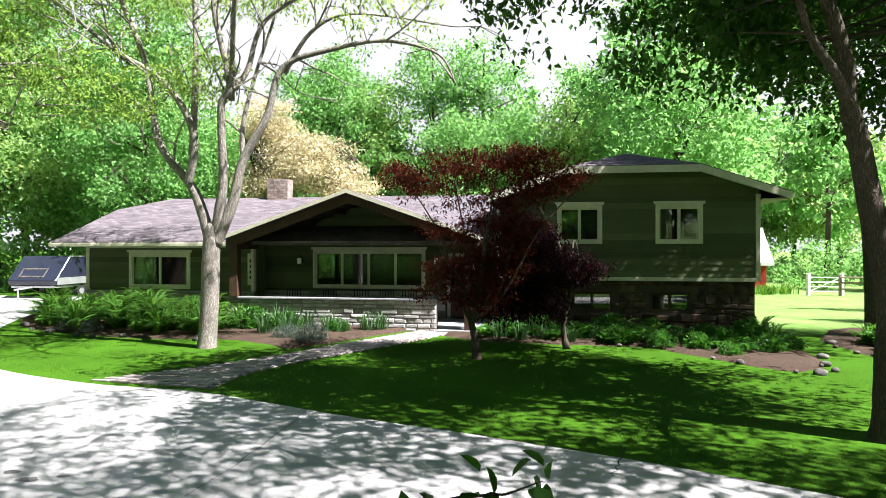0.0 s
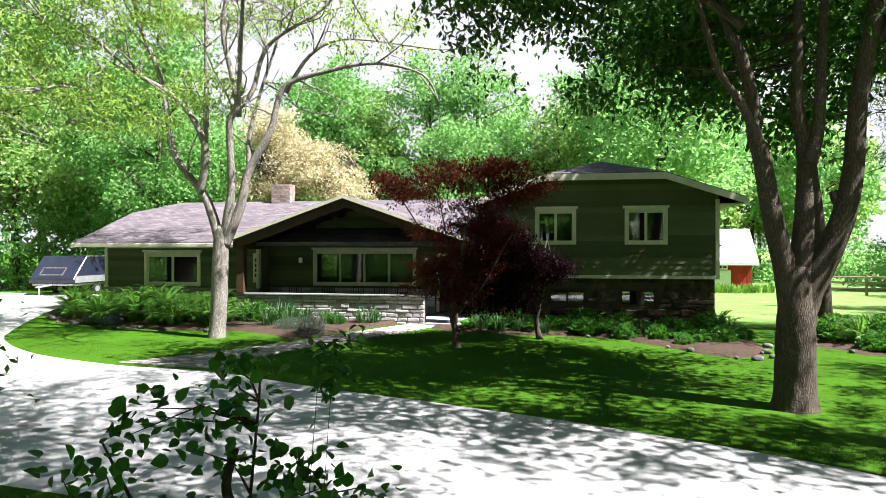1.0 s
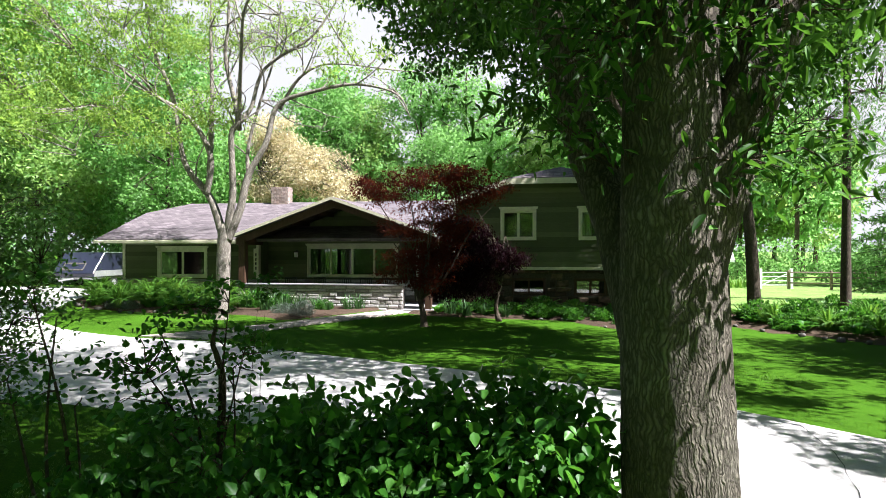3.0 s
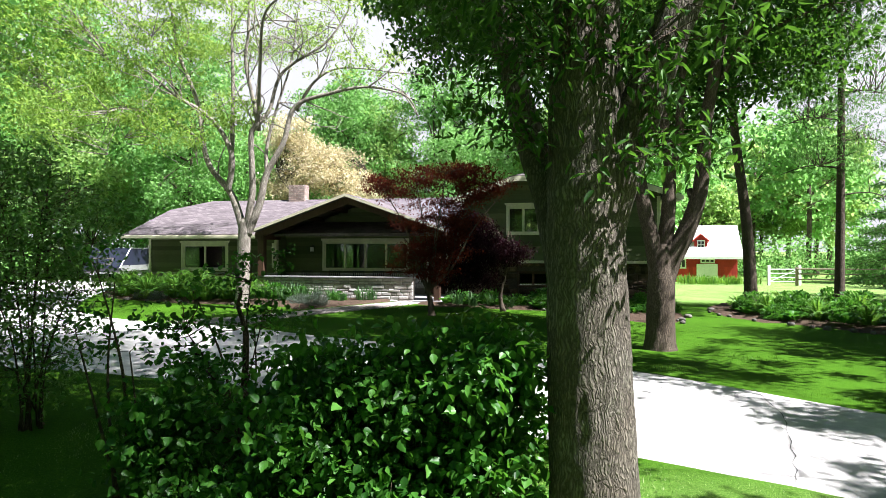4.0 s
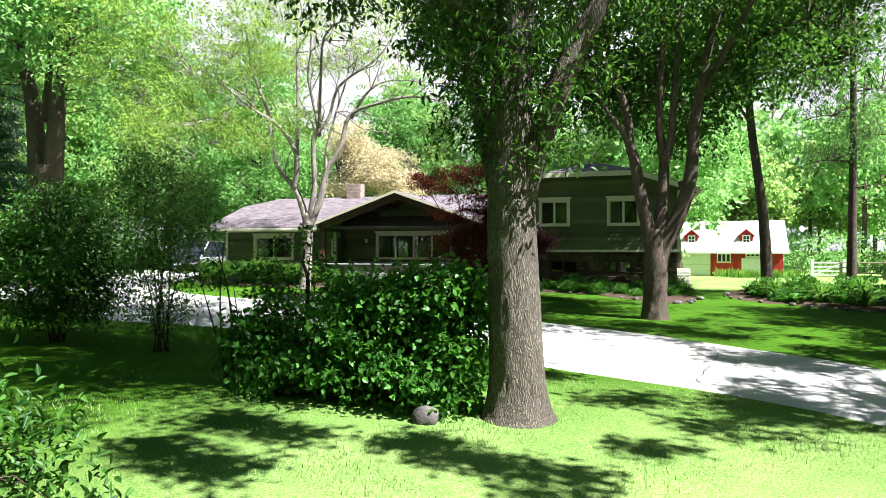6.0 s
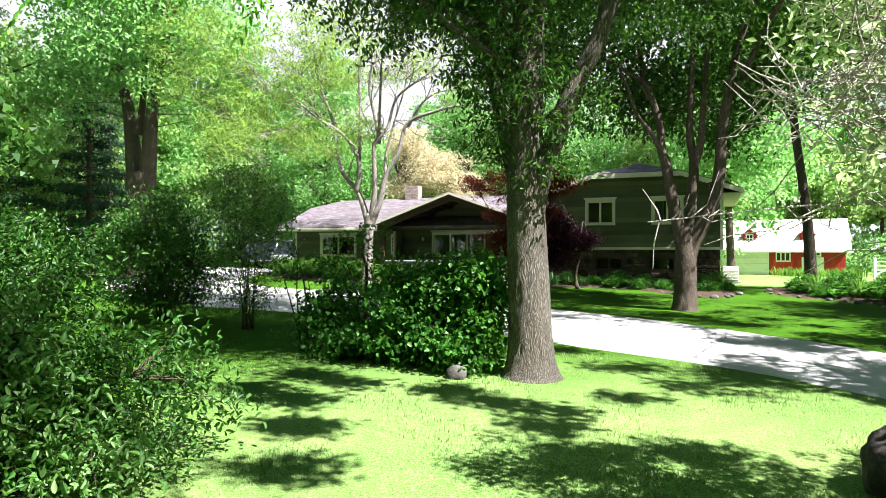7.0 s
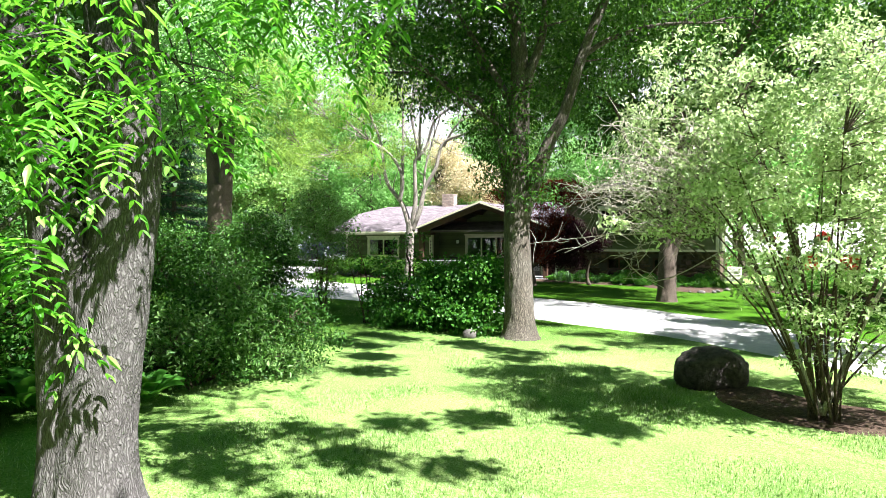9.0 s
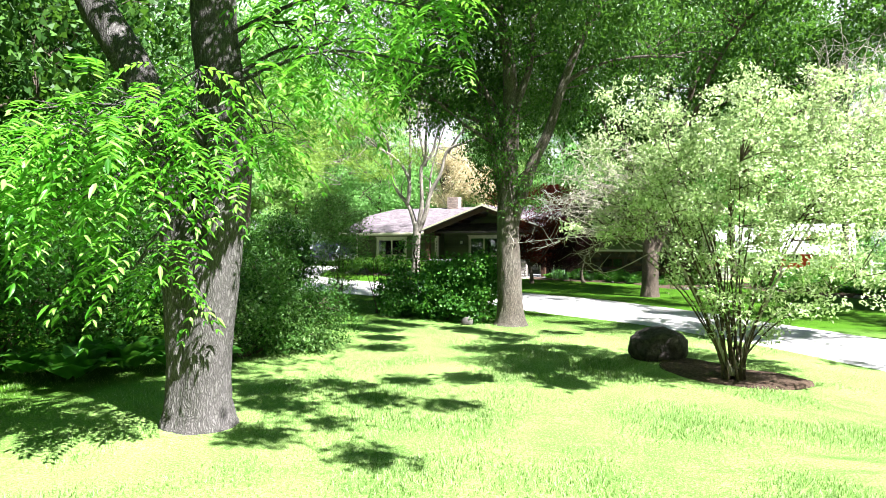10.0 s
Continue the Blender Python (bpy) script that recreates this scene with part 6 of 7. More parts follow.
        # unseen rows behind and on the right are enlarged to block sky light
        k = rng.uniform(0.9, 1.15) * (0.92 + 0.42 * max(ease((-x - 14) / 8), ease((x - 6) / 8)) if y > 30 else 1.5 if y < -21 or (x > 26 and y < 18) else 1.0)
        m = Matrix.Translation((x, y, ground(x, y) - 0.2)) @ Matrix.Rotation(rng.uniform(0, 6.28), 4, "Z") @ Matrix.Diagonal((k, k, k * rng.uniform(0.9, 1.1), 1))
        if id(t) not in used:
            used.add(id(t))
            t.matrix_world = m
        else:
            c = copy_thing(t, Matrix.Identity(4))
            c.matrix_world = m
    # undergrowth that closes the wood behind
    for name, mm in (("undergrowth", [(x, 41 + 3 * math.sin(x), 1.2, 4.5, 2.5, 2.2) for x in range(-44, 12, 6)] + [(x, 37 + 1.5 * math.sin(x * 1.7), 3.0, 3.6, 1.8, 2.8) for x in range(-42, -12, 5)] + [(-30, 31, 2.4, 2.6, 1.6, 2.8), (-26.5, 33, 2.6, 2.4, 1.6, 3.0), (-23.5, 35.5, 2.6, 2.4, 1.4, 3.0), (-19.5, 35.8, 2.6, 2.4, 1.4, 3.0), (-16, 35.2, 2.4, 2.2, 1.4, 2.6)] + [(-24 - 0.35 * max(0, y - 16), y, 1.2, 2.5, 4.5, 2.0) for y in range(-32, 36, 6)] + [(-12.5, y, 0.9, 1.8, 3.2, 1.6) for y in range(-16, 2, 5)] + [(x, -31, 1.0, 4.5, 2.5, 2.0) for x in range(-20, 40, 7)] + [(35, y, 1.0, 2.5, 4.5, 1.8) for y in range(-30, 30, 7)] + [(x, 74, 1.0, 5, 2.5, 2.5) for x in range(16, 60, 7)] + [(30, 50, 1, 3.5, 3, 2.4), (35, 46, 1, 3.5, 3, 2.4), (40, 42, 1, 3.5, 3, 2.4), (45, 38, 1, 3.5, 3, 2.4), (38, 54, 1, 3.5, 3, 2.6), (30, 60, 1, 3.5, 3, 2.6), (48, 48, 1, 3.5, 3, 2.6), (33, 28, 0.8, 3, 3, 2.0), (37, 22, 0.8, 3, 3, 2.0)]),):
        c = clusters(mm, 3400, rng, 0.4)
        c[:, 2] = np.maximum(c[:, 2], 0.0)
        pos = clump(c, 30, 0.42, rng)
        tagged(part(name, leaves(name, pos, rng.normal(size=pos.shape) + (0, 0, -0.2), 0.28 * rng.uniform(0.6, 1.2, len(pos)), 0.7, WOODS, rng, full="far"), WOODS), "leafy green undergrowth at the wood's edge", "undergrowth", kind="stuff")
    # cream blossoming tree behind the chimney
    b = (-7.5, 35.0)
    limbs = [(curve([(*b, 0), (-7.4, 35, 2), (-7.5, 35, 5)], 6), 0.2, 0.08), (curve([(-7.5, 35, 3), (-9.5, 35, 5.5), (-10.4, 35, 7)], 5), 0.08, 0.02), (curve([(-7.5, 35, 3.5), (-5.5, 35, 6), (-4.6, 35, 7.2)], 5), 0.08, 0.02)]
    make_tree("blossoming_tree", "spreading tree with cream blossom behind the house", limbs, [(-7.5, 35, 7.2, 3.0, 2.4, 1.8), (-5.2, 35, 6.0, 2.0, 2.0, 1.2), (-9.4, 35, 9.2, 1.8, 1.8, 1.8), (-10, 35, 6.2, 1.6, 1.6, 1.2)], 280, 90, 0.3, 0.15, 0.7, CREAM, BARK_DARK, 61, 10, 0.0, full="far")
    # spruces and hemlock
    for i, (x, y, h, w, leaf, lab) in enumerate(((-24.5, 20.5, 16, 3.0, NEEDLE, "dark spruce in the shade of the wood"), (-28, 26, 17, 3.2, NEEDLE, "dark spruce in the shade of the wood"), (-21.5, 17.0, 14, 2.8, NEEDLE, "dark spruce in the shade of the wood"), (-24.0, 14.0, 15, 3.0, NEEDLE, "dark spruce in the shade of the wood"), (21.5, 22.0, 12, 3.4, HEMLOCK, "soft green hemlock with level sprays"), (25.5, 27, 14, 3.6, HEMLOCK, "soft green hemlock with level sprays"))):
        z0 = ground(x, y)
        limbs = [(curve([(x, y, z0 - 0.2), (x, y, z0 + h * 0.5), (x, y, z0 + h)], 6), 0.22, 0.03)]
        blobs = []
        for k in range(15):
            z, r = z0 + h * (0.08 + 0.06 * k), w * (1 - 0.062 * k)
            for a in np.arange(0, 6.28, 1.05):
                a2 = a + k * 0.7
                limbs.append((curve([(x, y, z + 0.3), (x + math.cos(a2) * r * 0.5, y + math.sin(a2) * r * 0.5, z + 0.2), (x + math.cos(a2) * r, y + math.sin(a2) * r, z - 0.2)], 2), 0.03, 0.008))
                blobs.append((x + math.cos(a2) * r * 0.6, y + math.sin(a2) * r * 0.6, z, r * 0.42, r * 0.42, 0.12))
        make_tree("conifer", lab, limbs, blobs, 420, 30, 0.22, 0.22, 0.28, leaf, BARK_DARK, 70 + i, 6, 0.0, 0.7, 0.008, 0.3, most=60, full="far")


tree_ash()
tree_oak()
tree_locust()
tree_walnut()
slim_trees()
drive_tree()
red_maples()
shrubs()
woods()


# ---- barn, fence and gate ----
def barn():
    B = thing("barn", "red barn with white doors and pale metal roof", "barn", pose(11.4, 49.7, -0.5, 0, 0, -14))
    L, D, H = 12.6, 6.0, 2.2
    wl = boxpart("wall", (0, L, 0, D, -0.2, H), REDBOARD, B)
    for i in range(17):
        x = 7.4 + i * 0.3
        boxpart("board", (x + 0.012, x + 0.288, -0.03, 0.0, 0.0, 1.25), REDBOARD, wl)
    r = Shape()
    r.slab([(-0.4, -0.5, H - 0.12), (L + 0.4, -0.5, H - 0.12), (L + 0.4, D / 2, H + 2.55), (-0.4, D / 2, H + 2.55)], 0.1)
    r.slab([(-0.4, D / 2, H + 2.55), (L + 0.4, D / 2, H + 2.55), (L + 0.4, D + 0.5, H - 0.12), (-0.4, D + 0.5, H - 0.12)], 0.1)
    roof = part("roof", r, TINROOF, B, "pale metal roof")
    g = Shape()
    g.prism([(0, H), (D, H), (D / 2, H + 2.4)], 0, 0.02, 0.12)
    g.prism([(0, H), (D, H), (D / 2, H + 2.4)], 0, L - 0.12, L - 0.02)
    part("gable", g, REDBOARD, B)
    boxpart("fascia", (-0.4, L + 0.4, -0.56, -0.5, H - 0.3, H - 0.1), WHITE, B)
    d = boxpart("garage_door", (2.6, 7.1, -0.06, 0.0, 0.0, 1.95), WHITE, B, "white sectional garage door")
    for k in range(1, 4):
        boxpart("groove", (2.65, 7.05, -0.07, -0.06, k * 0.48 - 0.02, k * 0.48), SOFFIT, d)
    d = boxpart("sliding_door", (9.5, 11.1, -0.12, -0.04, 0.0, 1.5), WHITE, B, "white sliding barn door", 0.01)
    for x0, x1, z0, z1 in ((7.6, 8.7, 1.1, 1.95), (9.8, 10.9, 1.55, 1.95)):
        w = part("window", Shape(), WHITE, B)
        s = Shape()
        s.box(x0, x1, -0.09, -0.03, z1 - 0.12, z1)
        s.box(x0, x1, -0.09, -0.03, z0, z0 + 0.12)
        n = 3
        for i in range(n + 1):
            x = x0 + (x1 - x0 - 0.1) * i / n
            s.box(x, x + 0.1, -0.08, -0.03, z0 + 0.12, z1 - 0.12)
        part("frame", s, WHITE, w)
        boxpart("pane", (x0 + 0.1, x1 - 0.1, -0.028, -0.02, z0 + 0.1, z1 - 0.1), IRON, w, "dark window pane")
    for x in (5.6, 9.9):
        dm = part("dormer", Shape(), REDBOARD, B)
        boxpart("cheek", (x - 0.5, x + 0.5, 0.6, 1.9, H + 0.45, H + 1.25), REDBOARD, dm)
        f = Shape()
        f.prism([(x - 0.5, H + 1.25), (x + 0.5, H + 1.25), (x, H + 1.7)], 1, 0.6, 2.1)
        part("gablet", f, REDBOARD, dm)
        q = Shape()
        q.slab([(x - 0.66, 0.45, H + 1.2), (x, 0.45, H + 1.78), (x, 2.4, H + 1.78), (x - 0.66, 2.0, H + 1.2)], 0.07)
        q.slab([(x, 0.45, H + 1.78), (x + 0.66, 0.45, H + 1.2), (x + 0.66, 2.0, H + 1.2), (x, 2.4, H + 1.78)], 0.07)
        part("dormer_roof", q, REDBOARD, dm)
        w = boxpart("window", (x - 0.3, x + 0.3, 0.54, 0.6, H + 0.5, H + 1.25), WHITE, dm, "small white-framed window")
        for a in (-0.22, 0.03):
            for c in (0.58, 0.9):
                boxpart("pane", (x + a, x + a + 0.19, 0.53, 0.54, H + c, H + c + 0.26), IRON, w)
    return B


barn()


def fence():
    F = thing("fence", "weathered grey post-and-rail fence", "fence", Matrix.Translation((24, 40, -0.9)))
    pts = [(25.5 + 2.4 * i, 41.0 - 1.05 * i) for i in range(9)]
    for i, (x, y) in enumerate(pts):
        z = ground(x, y)
        boxpart("post", (x - 24 - 0.07, x - 24 + 0.07, y - 40 - 0.07, y - 40 + 0.07, z + 0.8, z + 2.25), RAILWOOD, F, bevel=0.01)
    for (x0, y0), (x1, y1) in zip(pts, pts[1:]):
        for h in (0.45, 0.85, 1.2):
            s = Shape()
            s.tube([(x0 - 24, y0 - 40.05, ground(x0, y0) + 0.9 + h), (x1 - 24, y1 - 40.05, ground(x1, y1) + 0.9 + h)], [0.055, 0.055], 6)
            part("rail", s, RAILWOOD, F)
    G = thing("gate", "white-painted metal field gate", "gate", Matrix.Translation((23.8, 41.6, ground(23.8, 41.6))))
    for x in (0.0, 2.2):
        boxpart("gate_post", (x - 0.09, x + 0.09, -0.09, 0.09, -0.1, 1.45), WHITE, G, bevel=0.01)
    for h in (0.25, 0.55, 0.85, 1.15):
        boxpart("gate_rail", (0.1, 2.1, -0.025, 0.025, h, h + 0.06), WHITE, G)
    s = Shape()
    s.tube([(0.1, 0, 0.28), (2.1, 0, 1.17)], [0.03, 0.03], 6)
    part("brace", s, WHITE, G)


fence()


# ---- trailer, boulder, cooling unit, porch seats ----
def trailer():
    T = thing("utility_trailer", "dark navy wedge-fronted trailer with pale lower panels", "trailer", pose(-20.6, 30.2, ground(-20.6, 30.2), 0, 0, -6) @ Matrix.Diagonal((1, 1, 0.92, 1)))
    s = Shape()
    s.prism([(0.0, 0.95), (0.05, 0.72), (3.6, 0.72), (3.6, 2.2), (1.0, 2.2)], 0, 0.0, 2.45)
    part("shell", s, NAVY, T, bevel=0.03)
    slope = lambda y: 0.95 + 1.25 * y
    f = Shape()
    for x0, x1, y0, y1 in ((0.45, 1.75, 0.12, 0.16), (0.45, 1.75, 0.42, 0.46), (0.45, 0.51, 0.16, 0.42), (1.69, 1.75, 0.16, 0.42)):
        f.add([(x0, y0, slope(y0) + 0.01), (x1, y0, slope(y0) + 0.01), (x1, y1, slope(y1) + 0.01), (x0, y1, slope(y1) + 0.01), (x0, y0, slope(y0) + 0.05), (x1, y0, slope(y0) + 0.05), (x1, y1, slope(y1) + 0.05), (x0, y1, slope(y1) + 0.05)],
              [(3, 2, 1, 0), (4, 5, 6, 7), (0, 1, 5, 4), (1, 2, 6, 5), (2, 3, 7, 6), (3, 0, 4, 7)])
    part("hatch_frame", f, GREYSTONE, T, "dull grey hatch frame")
    boxpart("side_panel", (2.45, 2.47, 0.1, 3.6, 0.74, 1.1), ALLOY, T, "pale metal lower panel")
    boxpart("edge_trim", (2.40, 2.48, 0.98, 3.6, 2.17, 2.22), ALLOY, T)
    boxpart("chassis", (0.1, 2.35, 0.1, 3.5, 0.58, 0.70), ALLOY, T, bevel=0.02)
    for x in (0.05, 2.2):
        w = Shape()
        w.tube([(x, 1.9, 0.33), (x + 0.2, 1.9, 0.33)], [0.33, 0.33], 20)
        k = part("wheel", w, BLACK, T)
        h = Shape()
        h.tube([(x - 0.01, 1.9, 0.33), (x + 0.21, 1.9, 0.33)], [0.18, 0.18], 14)
        part("rim", h, ALLOY, k)
    s = Shape()
    s.tube([(1.2, 0.3, 0.62), (1.2, -1.0, 0.55)], [0.05, 0.05], 6)
    part("drawbar", s, ALLOY, T)
    s = Shape()
    s.tube([(1.2, -0.8, 0.6), (1.2, -0.8, 0.02)], [0.04, 0.04], 6)
    s.box(1.1, 1.3, -0.9, -0.7, 0.0, 0.03)
    part("jack_stand", s, ALLOY, T)


trailer()


def rock(name, label, m, size, material, seed, sub=3):
    bm = bmesh.new()
    bmesh.ops.create_icosphere(bm, subdivisions=sub, radius=1)
    for v in bm.verts:
        p = v.co.normalized()
        k = 1 + 0.2 * noise.noise(p * 1.1 + Vector((seed, 0, 0))) + 0.10 * noise.noise(p * 3.7 + Vector((0, seed, 0)))
        q = Vector((abs(p.x) ** 0.85 * (1 if p.x > 0 else -1), abs(p.y) ** 0.85 * (1 if p.y > 0 else -1), abs(p.z) ** 0.85 * (1 if p.z > 0 else -1)))
        v.co = Vector((q.x * size[0], q.y * size[1], q.z * size[2])) * k
    me = bpy.data.meshes.new(name)
    bm.to_mesh(me)
    bm.free()
    me.materials.append(material)
    me.polygons.foreach_set("use_smooth", [True] * len(me.polygons))
    ob = new(name, me)
    ob.matrix_world = m
    return tagged(ob, label, "rock")


rock("boulder", "dark rounded granite boulder on the lawn", Matrix.Translation((6.72, -5.0, -0.16)), (0.50, 0.38, 0.38), BOULDER, 4.2, 4)
rock("stone", "small grey stone at the foot of the vines", Matrix.Translation((2.05, -1.72, -0.20)), (0.15, 0.11, 0.13), GREYSTONE, 1.2)


def edging():
    rng = random.Random(12)
    proto = [rock("edging_stone", "grey rounded edging stone of a planting bed", Matrix.Translation((0, 0, -5)), (0.17, 0.13, 0.10), GREYSTONE, 7.0 + i, 2) for i in range(4)]
    lines = [curve([(6.4, 15.9), (7.9, 13.95), (8.9, 14.8), (9.6, 16.5)], 7), curve([(11.1, 18.4), (10.9, 16.9), (11.5, 14.9), (13.0, 13.0), (15.5, 11.8)], 8), curve([(-13.2, 19.9), (-11, 18.45), (-8.5, 17.85), (-6.4, 17.6)], 4), curve([(1.4, 17.7), (4.8, 17.3)], 5)]
    used = 0
    for line in lines:
        for p in line:
            if rng.random() < 0.55:
                continue
            x, y = p.x + rng.uniform(-.15, .15), p.y + rng.uniform(-.15, .15)
            k = rng.uniform(0.35, 1.0)
            m = Matrix.Translation((x, y, ground(x, y) + 0.04)) @ Matrix.Rotation(rng.uniform(0, 6.3), 4, "Z") @ Matrix.Diagonal((k, k, k, 1))
            src = proto[used % 4]
            if used < 4:
                src.matrix_world = m
            else:
                copy_thing(src, m).matrix_world = m
            used += 1
    for o in scene.objects:
        if o.name.startswith("edging_stone"):
            tagged(o, group="bed edging stones")


edging()


def cooler():
    x, y = 11.2, 26.6
    C = thing("air_conditioner", "grey outdoor cooling unit beside the house", "cooling unit", pose(x, y, ground(x, y), 0, 0, -9))
    boxpart("cabinet", (-0.4, 0.4, -0.4, 0.4, 0.05, 0.85), SOFFIT, C, bevel=0.02)
    for k in range(8):
        boxpart("louvre", (-0.37, 0.37, -0.425, -0.4, 0.14 + k * 0.08, 0.18 + k * 0.08), WHITE, C)
    boxpart("pad", (-0.5, 0.5, -0.5, 0.5, -0.1, 0.05), CAP, C)


cooler()


def porch_chairs():
    def chair(m):
        c = thing("porch_chair", "dark porch chair behind the stone parapet", "chair", m, "porch chairs")
        boxpart("seat", (-0.27, 0.27, -0.26, 0.26, 0.40, 0.45), IRON, c, bevel=0.01)
        back = boxpart("top_rail", (-0.27, 0.27, 0.22, 0.26, 0.98, 1.04), IRON, c, bevel=0.01)
        for i in range(6):
            boxpart("slat", (-0.25 + i * 0.094, -0.22 + i * 0.094, 0.23, 0.25, 0.44, 0.985), IRON, back)
        for x in (-0.25, 0.21):
            for y in (-0.24, 0.2):
                boxpart("leg", (x, x + 0.04, y, y + 0.04, 0.0, 0.40), IRON, c)
            boxpart("armrest", (x - 0.02, x + 0.06, -0.26, 0.24, 0.62, 0.66), IRON, c, bevel=0.008)
        return c
    H = HOUSE.matrix_world
    first = chair(H @ pose(-14.9, 0.9, 0.2, 0, 0, 180))
    for x, y, r in ((-13.6, 0.95, 176), (-12.5, 0.9, 184), (-11.6, 0.95, 180), (-10.8, 0.9, 178)):
        copy_thing(first, H @ pose(x, y, 0.2, 0, 0, r))


porch_chairs()


# ---- low plants ----
def frond_mesh(length, rise, wide, leaf, pairs, leaflet):
    """One arching frond: leaflets on both sides of a rib, all joined to it."""
    v, f = [], []
    for k in range(pairs + 1):
        t = k / pairs
        v.append((length * (0.1 + 0.75 * t * t + 0.15 * t), 0, rise * (1.6 * t - 0.85 * t * t)))
    for k in range(pairs):
        t = (k + 0.5) / pairs
        s = leaflet * length * (1.15 - t) * min(1, 0.35 + 2.5 * t)
        a, b = Vector(v[k]), Vector(v[k + 1])
        for sg in (1, -1):
            n = len(v)
            v += [tuple(a.lerp(b, 0.5) + Vector((0.25 * s, sg * s * 0.5, 0.04 * s))), tuple(b + Vector((0.45 * s, sg * s, -0.25 * s * t)))]
            f += [(k, k + 1, n), (n, k + 1, n + 1)]
    return fast_mesh("frond", v, f, leaf)


def fern_plant(m):
    t = thing("fern", "bright green fern in the mulch bed", "fern", m, "ferns")
    rng = random.Random(6)
    kinds = [frond_mesh(0.95 * k, 0.85 * r, 0.26, FERN, 18, 0.42) for i, (k, r) in enumerate(((1.0, 0.9), (0.85, 1.15), (1.15, 0.75), (0.6, 1.3)))]
    for i in range(20):
        f = part("frond", kinds[i % 4], FERN, t)
        f.rotation_euler = (rng.uniform(-.12, .12), rng.uniform(-.1, .1), i * 2.4 + rng.uniform(-.3, .3))
    return t


def broad_leaf(length, wide, rise):
    """One broad arching leaf with a sunken midrib."""
    v, f, n = [], [], 6
    for i in range(n + 1):
        t = i / n
        w = wide * math.sin(math.pi * min(1, t * 0.92 + 0.08)) ** 0.8 * (0.15 if t == 0 else 1) / 2
        x, z = length * (0.25 + 0.75 * t), rise * (1.3 * t - 0.9 * t * t) + 0.06
        v += [(x, -w, z + 0.18 * w), (x, 0, z - 0.1 * w), (x, w, z + 0.18 * w)]
    for i in range(n):
        k = 3 * i
        f += [(k, k + 1, k + 4), (k, k + 4, k + 3), (k + 1, k + 2, k + 5), (k + 1, k + 5, k + 4)]
    return fast_mesh("leaf", v, f, VINE)


def hosta_plant(m):
    t = thing("hosta", "low broad-leaved hosta in the shade", "hosta", m, "hostas")
    rng = random.Random(9)
    kinds = [broad_leaf(0.42, 0.22, 0.40), broad_leaf(0.34, 0.19, 0.52), broad_leaf(0.5, 0.25, 0.28)]
    for i in range(18):
        f = part("leaf", kinds[i % 3], VINE, t)
        f.rotation_euler = (rng.uniform(-.2, .2), rng.uniform(-.15, .15), i * 2.4 + rng.uniform(-.3, .3))
    return t


def blades(name, label, m, n, length, wide, leaf, seed, spread=0.25, category="plant", curl=0.5):
    """A clump of strap leaves, each bent in three steps."""
    rng = np.random.default_rng(seed)
    v, f = [], []
    for i in range(n):
        a = rng.uniform(0, 6.28)
        r = spread * math.sqrt(rng.random())
        b = np.array((r * math.cos(a), r * math.sin(a), 0.0))
        o = rng.uniform(0, 6.28) if r < 0.05 else a + rng.uniform(-.7, .7)
        d = np.array((math.cos(o), math.sin(o), 0))
        sd = np.array((-d[1], d[0], 0)) * wide / 2
        ln, c = length * rng.uniform(0.6, 1.15), curl * rng.uniform(0.3, 1.3)
        k = len(v)
        for j, w in ((0, 1), (0.4, 1.0), (0.75, 0.7)):
            p = b + d * ln * c * j * j + np.array((0, 0, ln * j * (1 - 0.35 * c * j)))
            v += [p - sd * w, p + sd * w]
        v.append(b + d * ln * c * 1.05 + np.array((0, 0, ln * (1 - 0.45 * c))))
        f += [(k, k + 1, k + 3), (k, k + 3, k + 2), (k + 2, k + 3, k + 5), (k + 2, k + 5, k + 4), (k + 4, k + 5, k + 6)]
    t = part(name, fast_mesh(name, v, f, leaf), leaf)
    t.matrix_world = m
    return tagged(t, label, category)


def mound(name, label, m, leaf, seed, size, n, leafsize, wide, category="plant"):
    rng = np.random.default_rng(seed)
    c = clusters([(0, 0, size[2] * 0.35, *size)], n, rng, 0.35, 0.0)
    pos = clump(c, 14, 0.06, rng)
    pos[:, 2] = np.maximum(pos[:, 2], 0.01)
    t = part(name, leaves(name, pos, unit(pos) + rng.normal(size=pos.shape) * 0.6 + (0, 0, 0.3), leafsize * rng.uniform(0.6, 1.2, len(pos)), wide, leaf, rng), leaf)
    t.matrix_world = m
    return tagged(t, label, category)


def spot(x, y, rng, k=1.0):
    k *= rng.uniform(0.8, 1.2)
    return Matrix.Translation((x, y, ground(x, y) + 0.05)) @ Matrix.Rotation(rng.uniform(0, 6.3), 4, "Z") @ Matrix.Diagonal((k, k, k, 1))


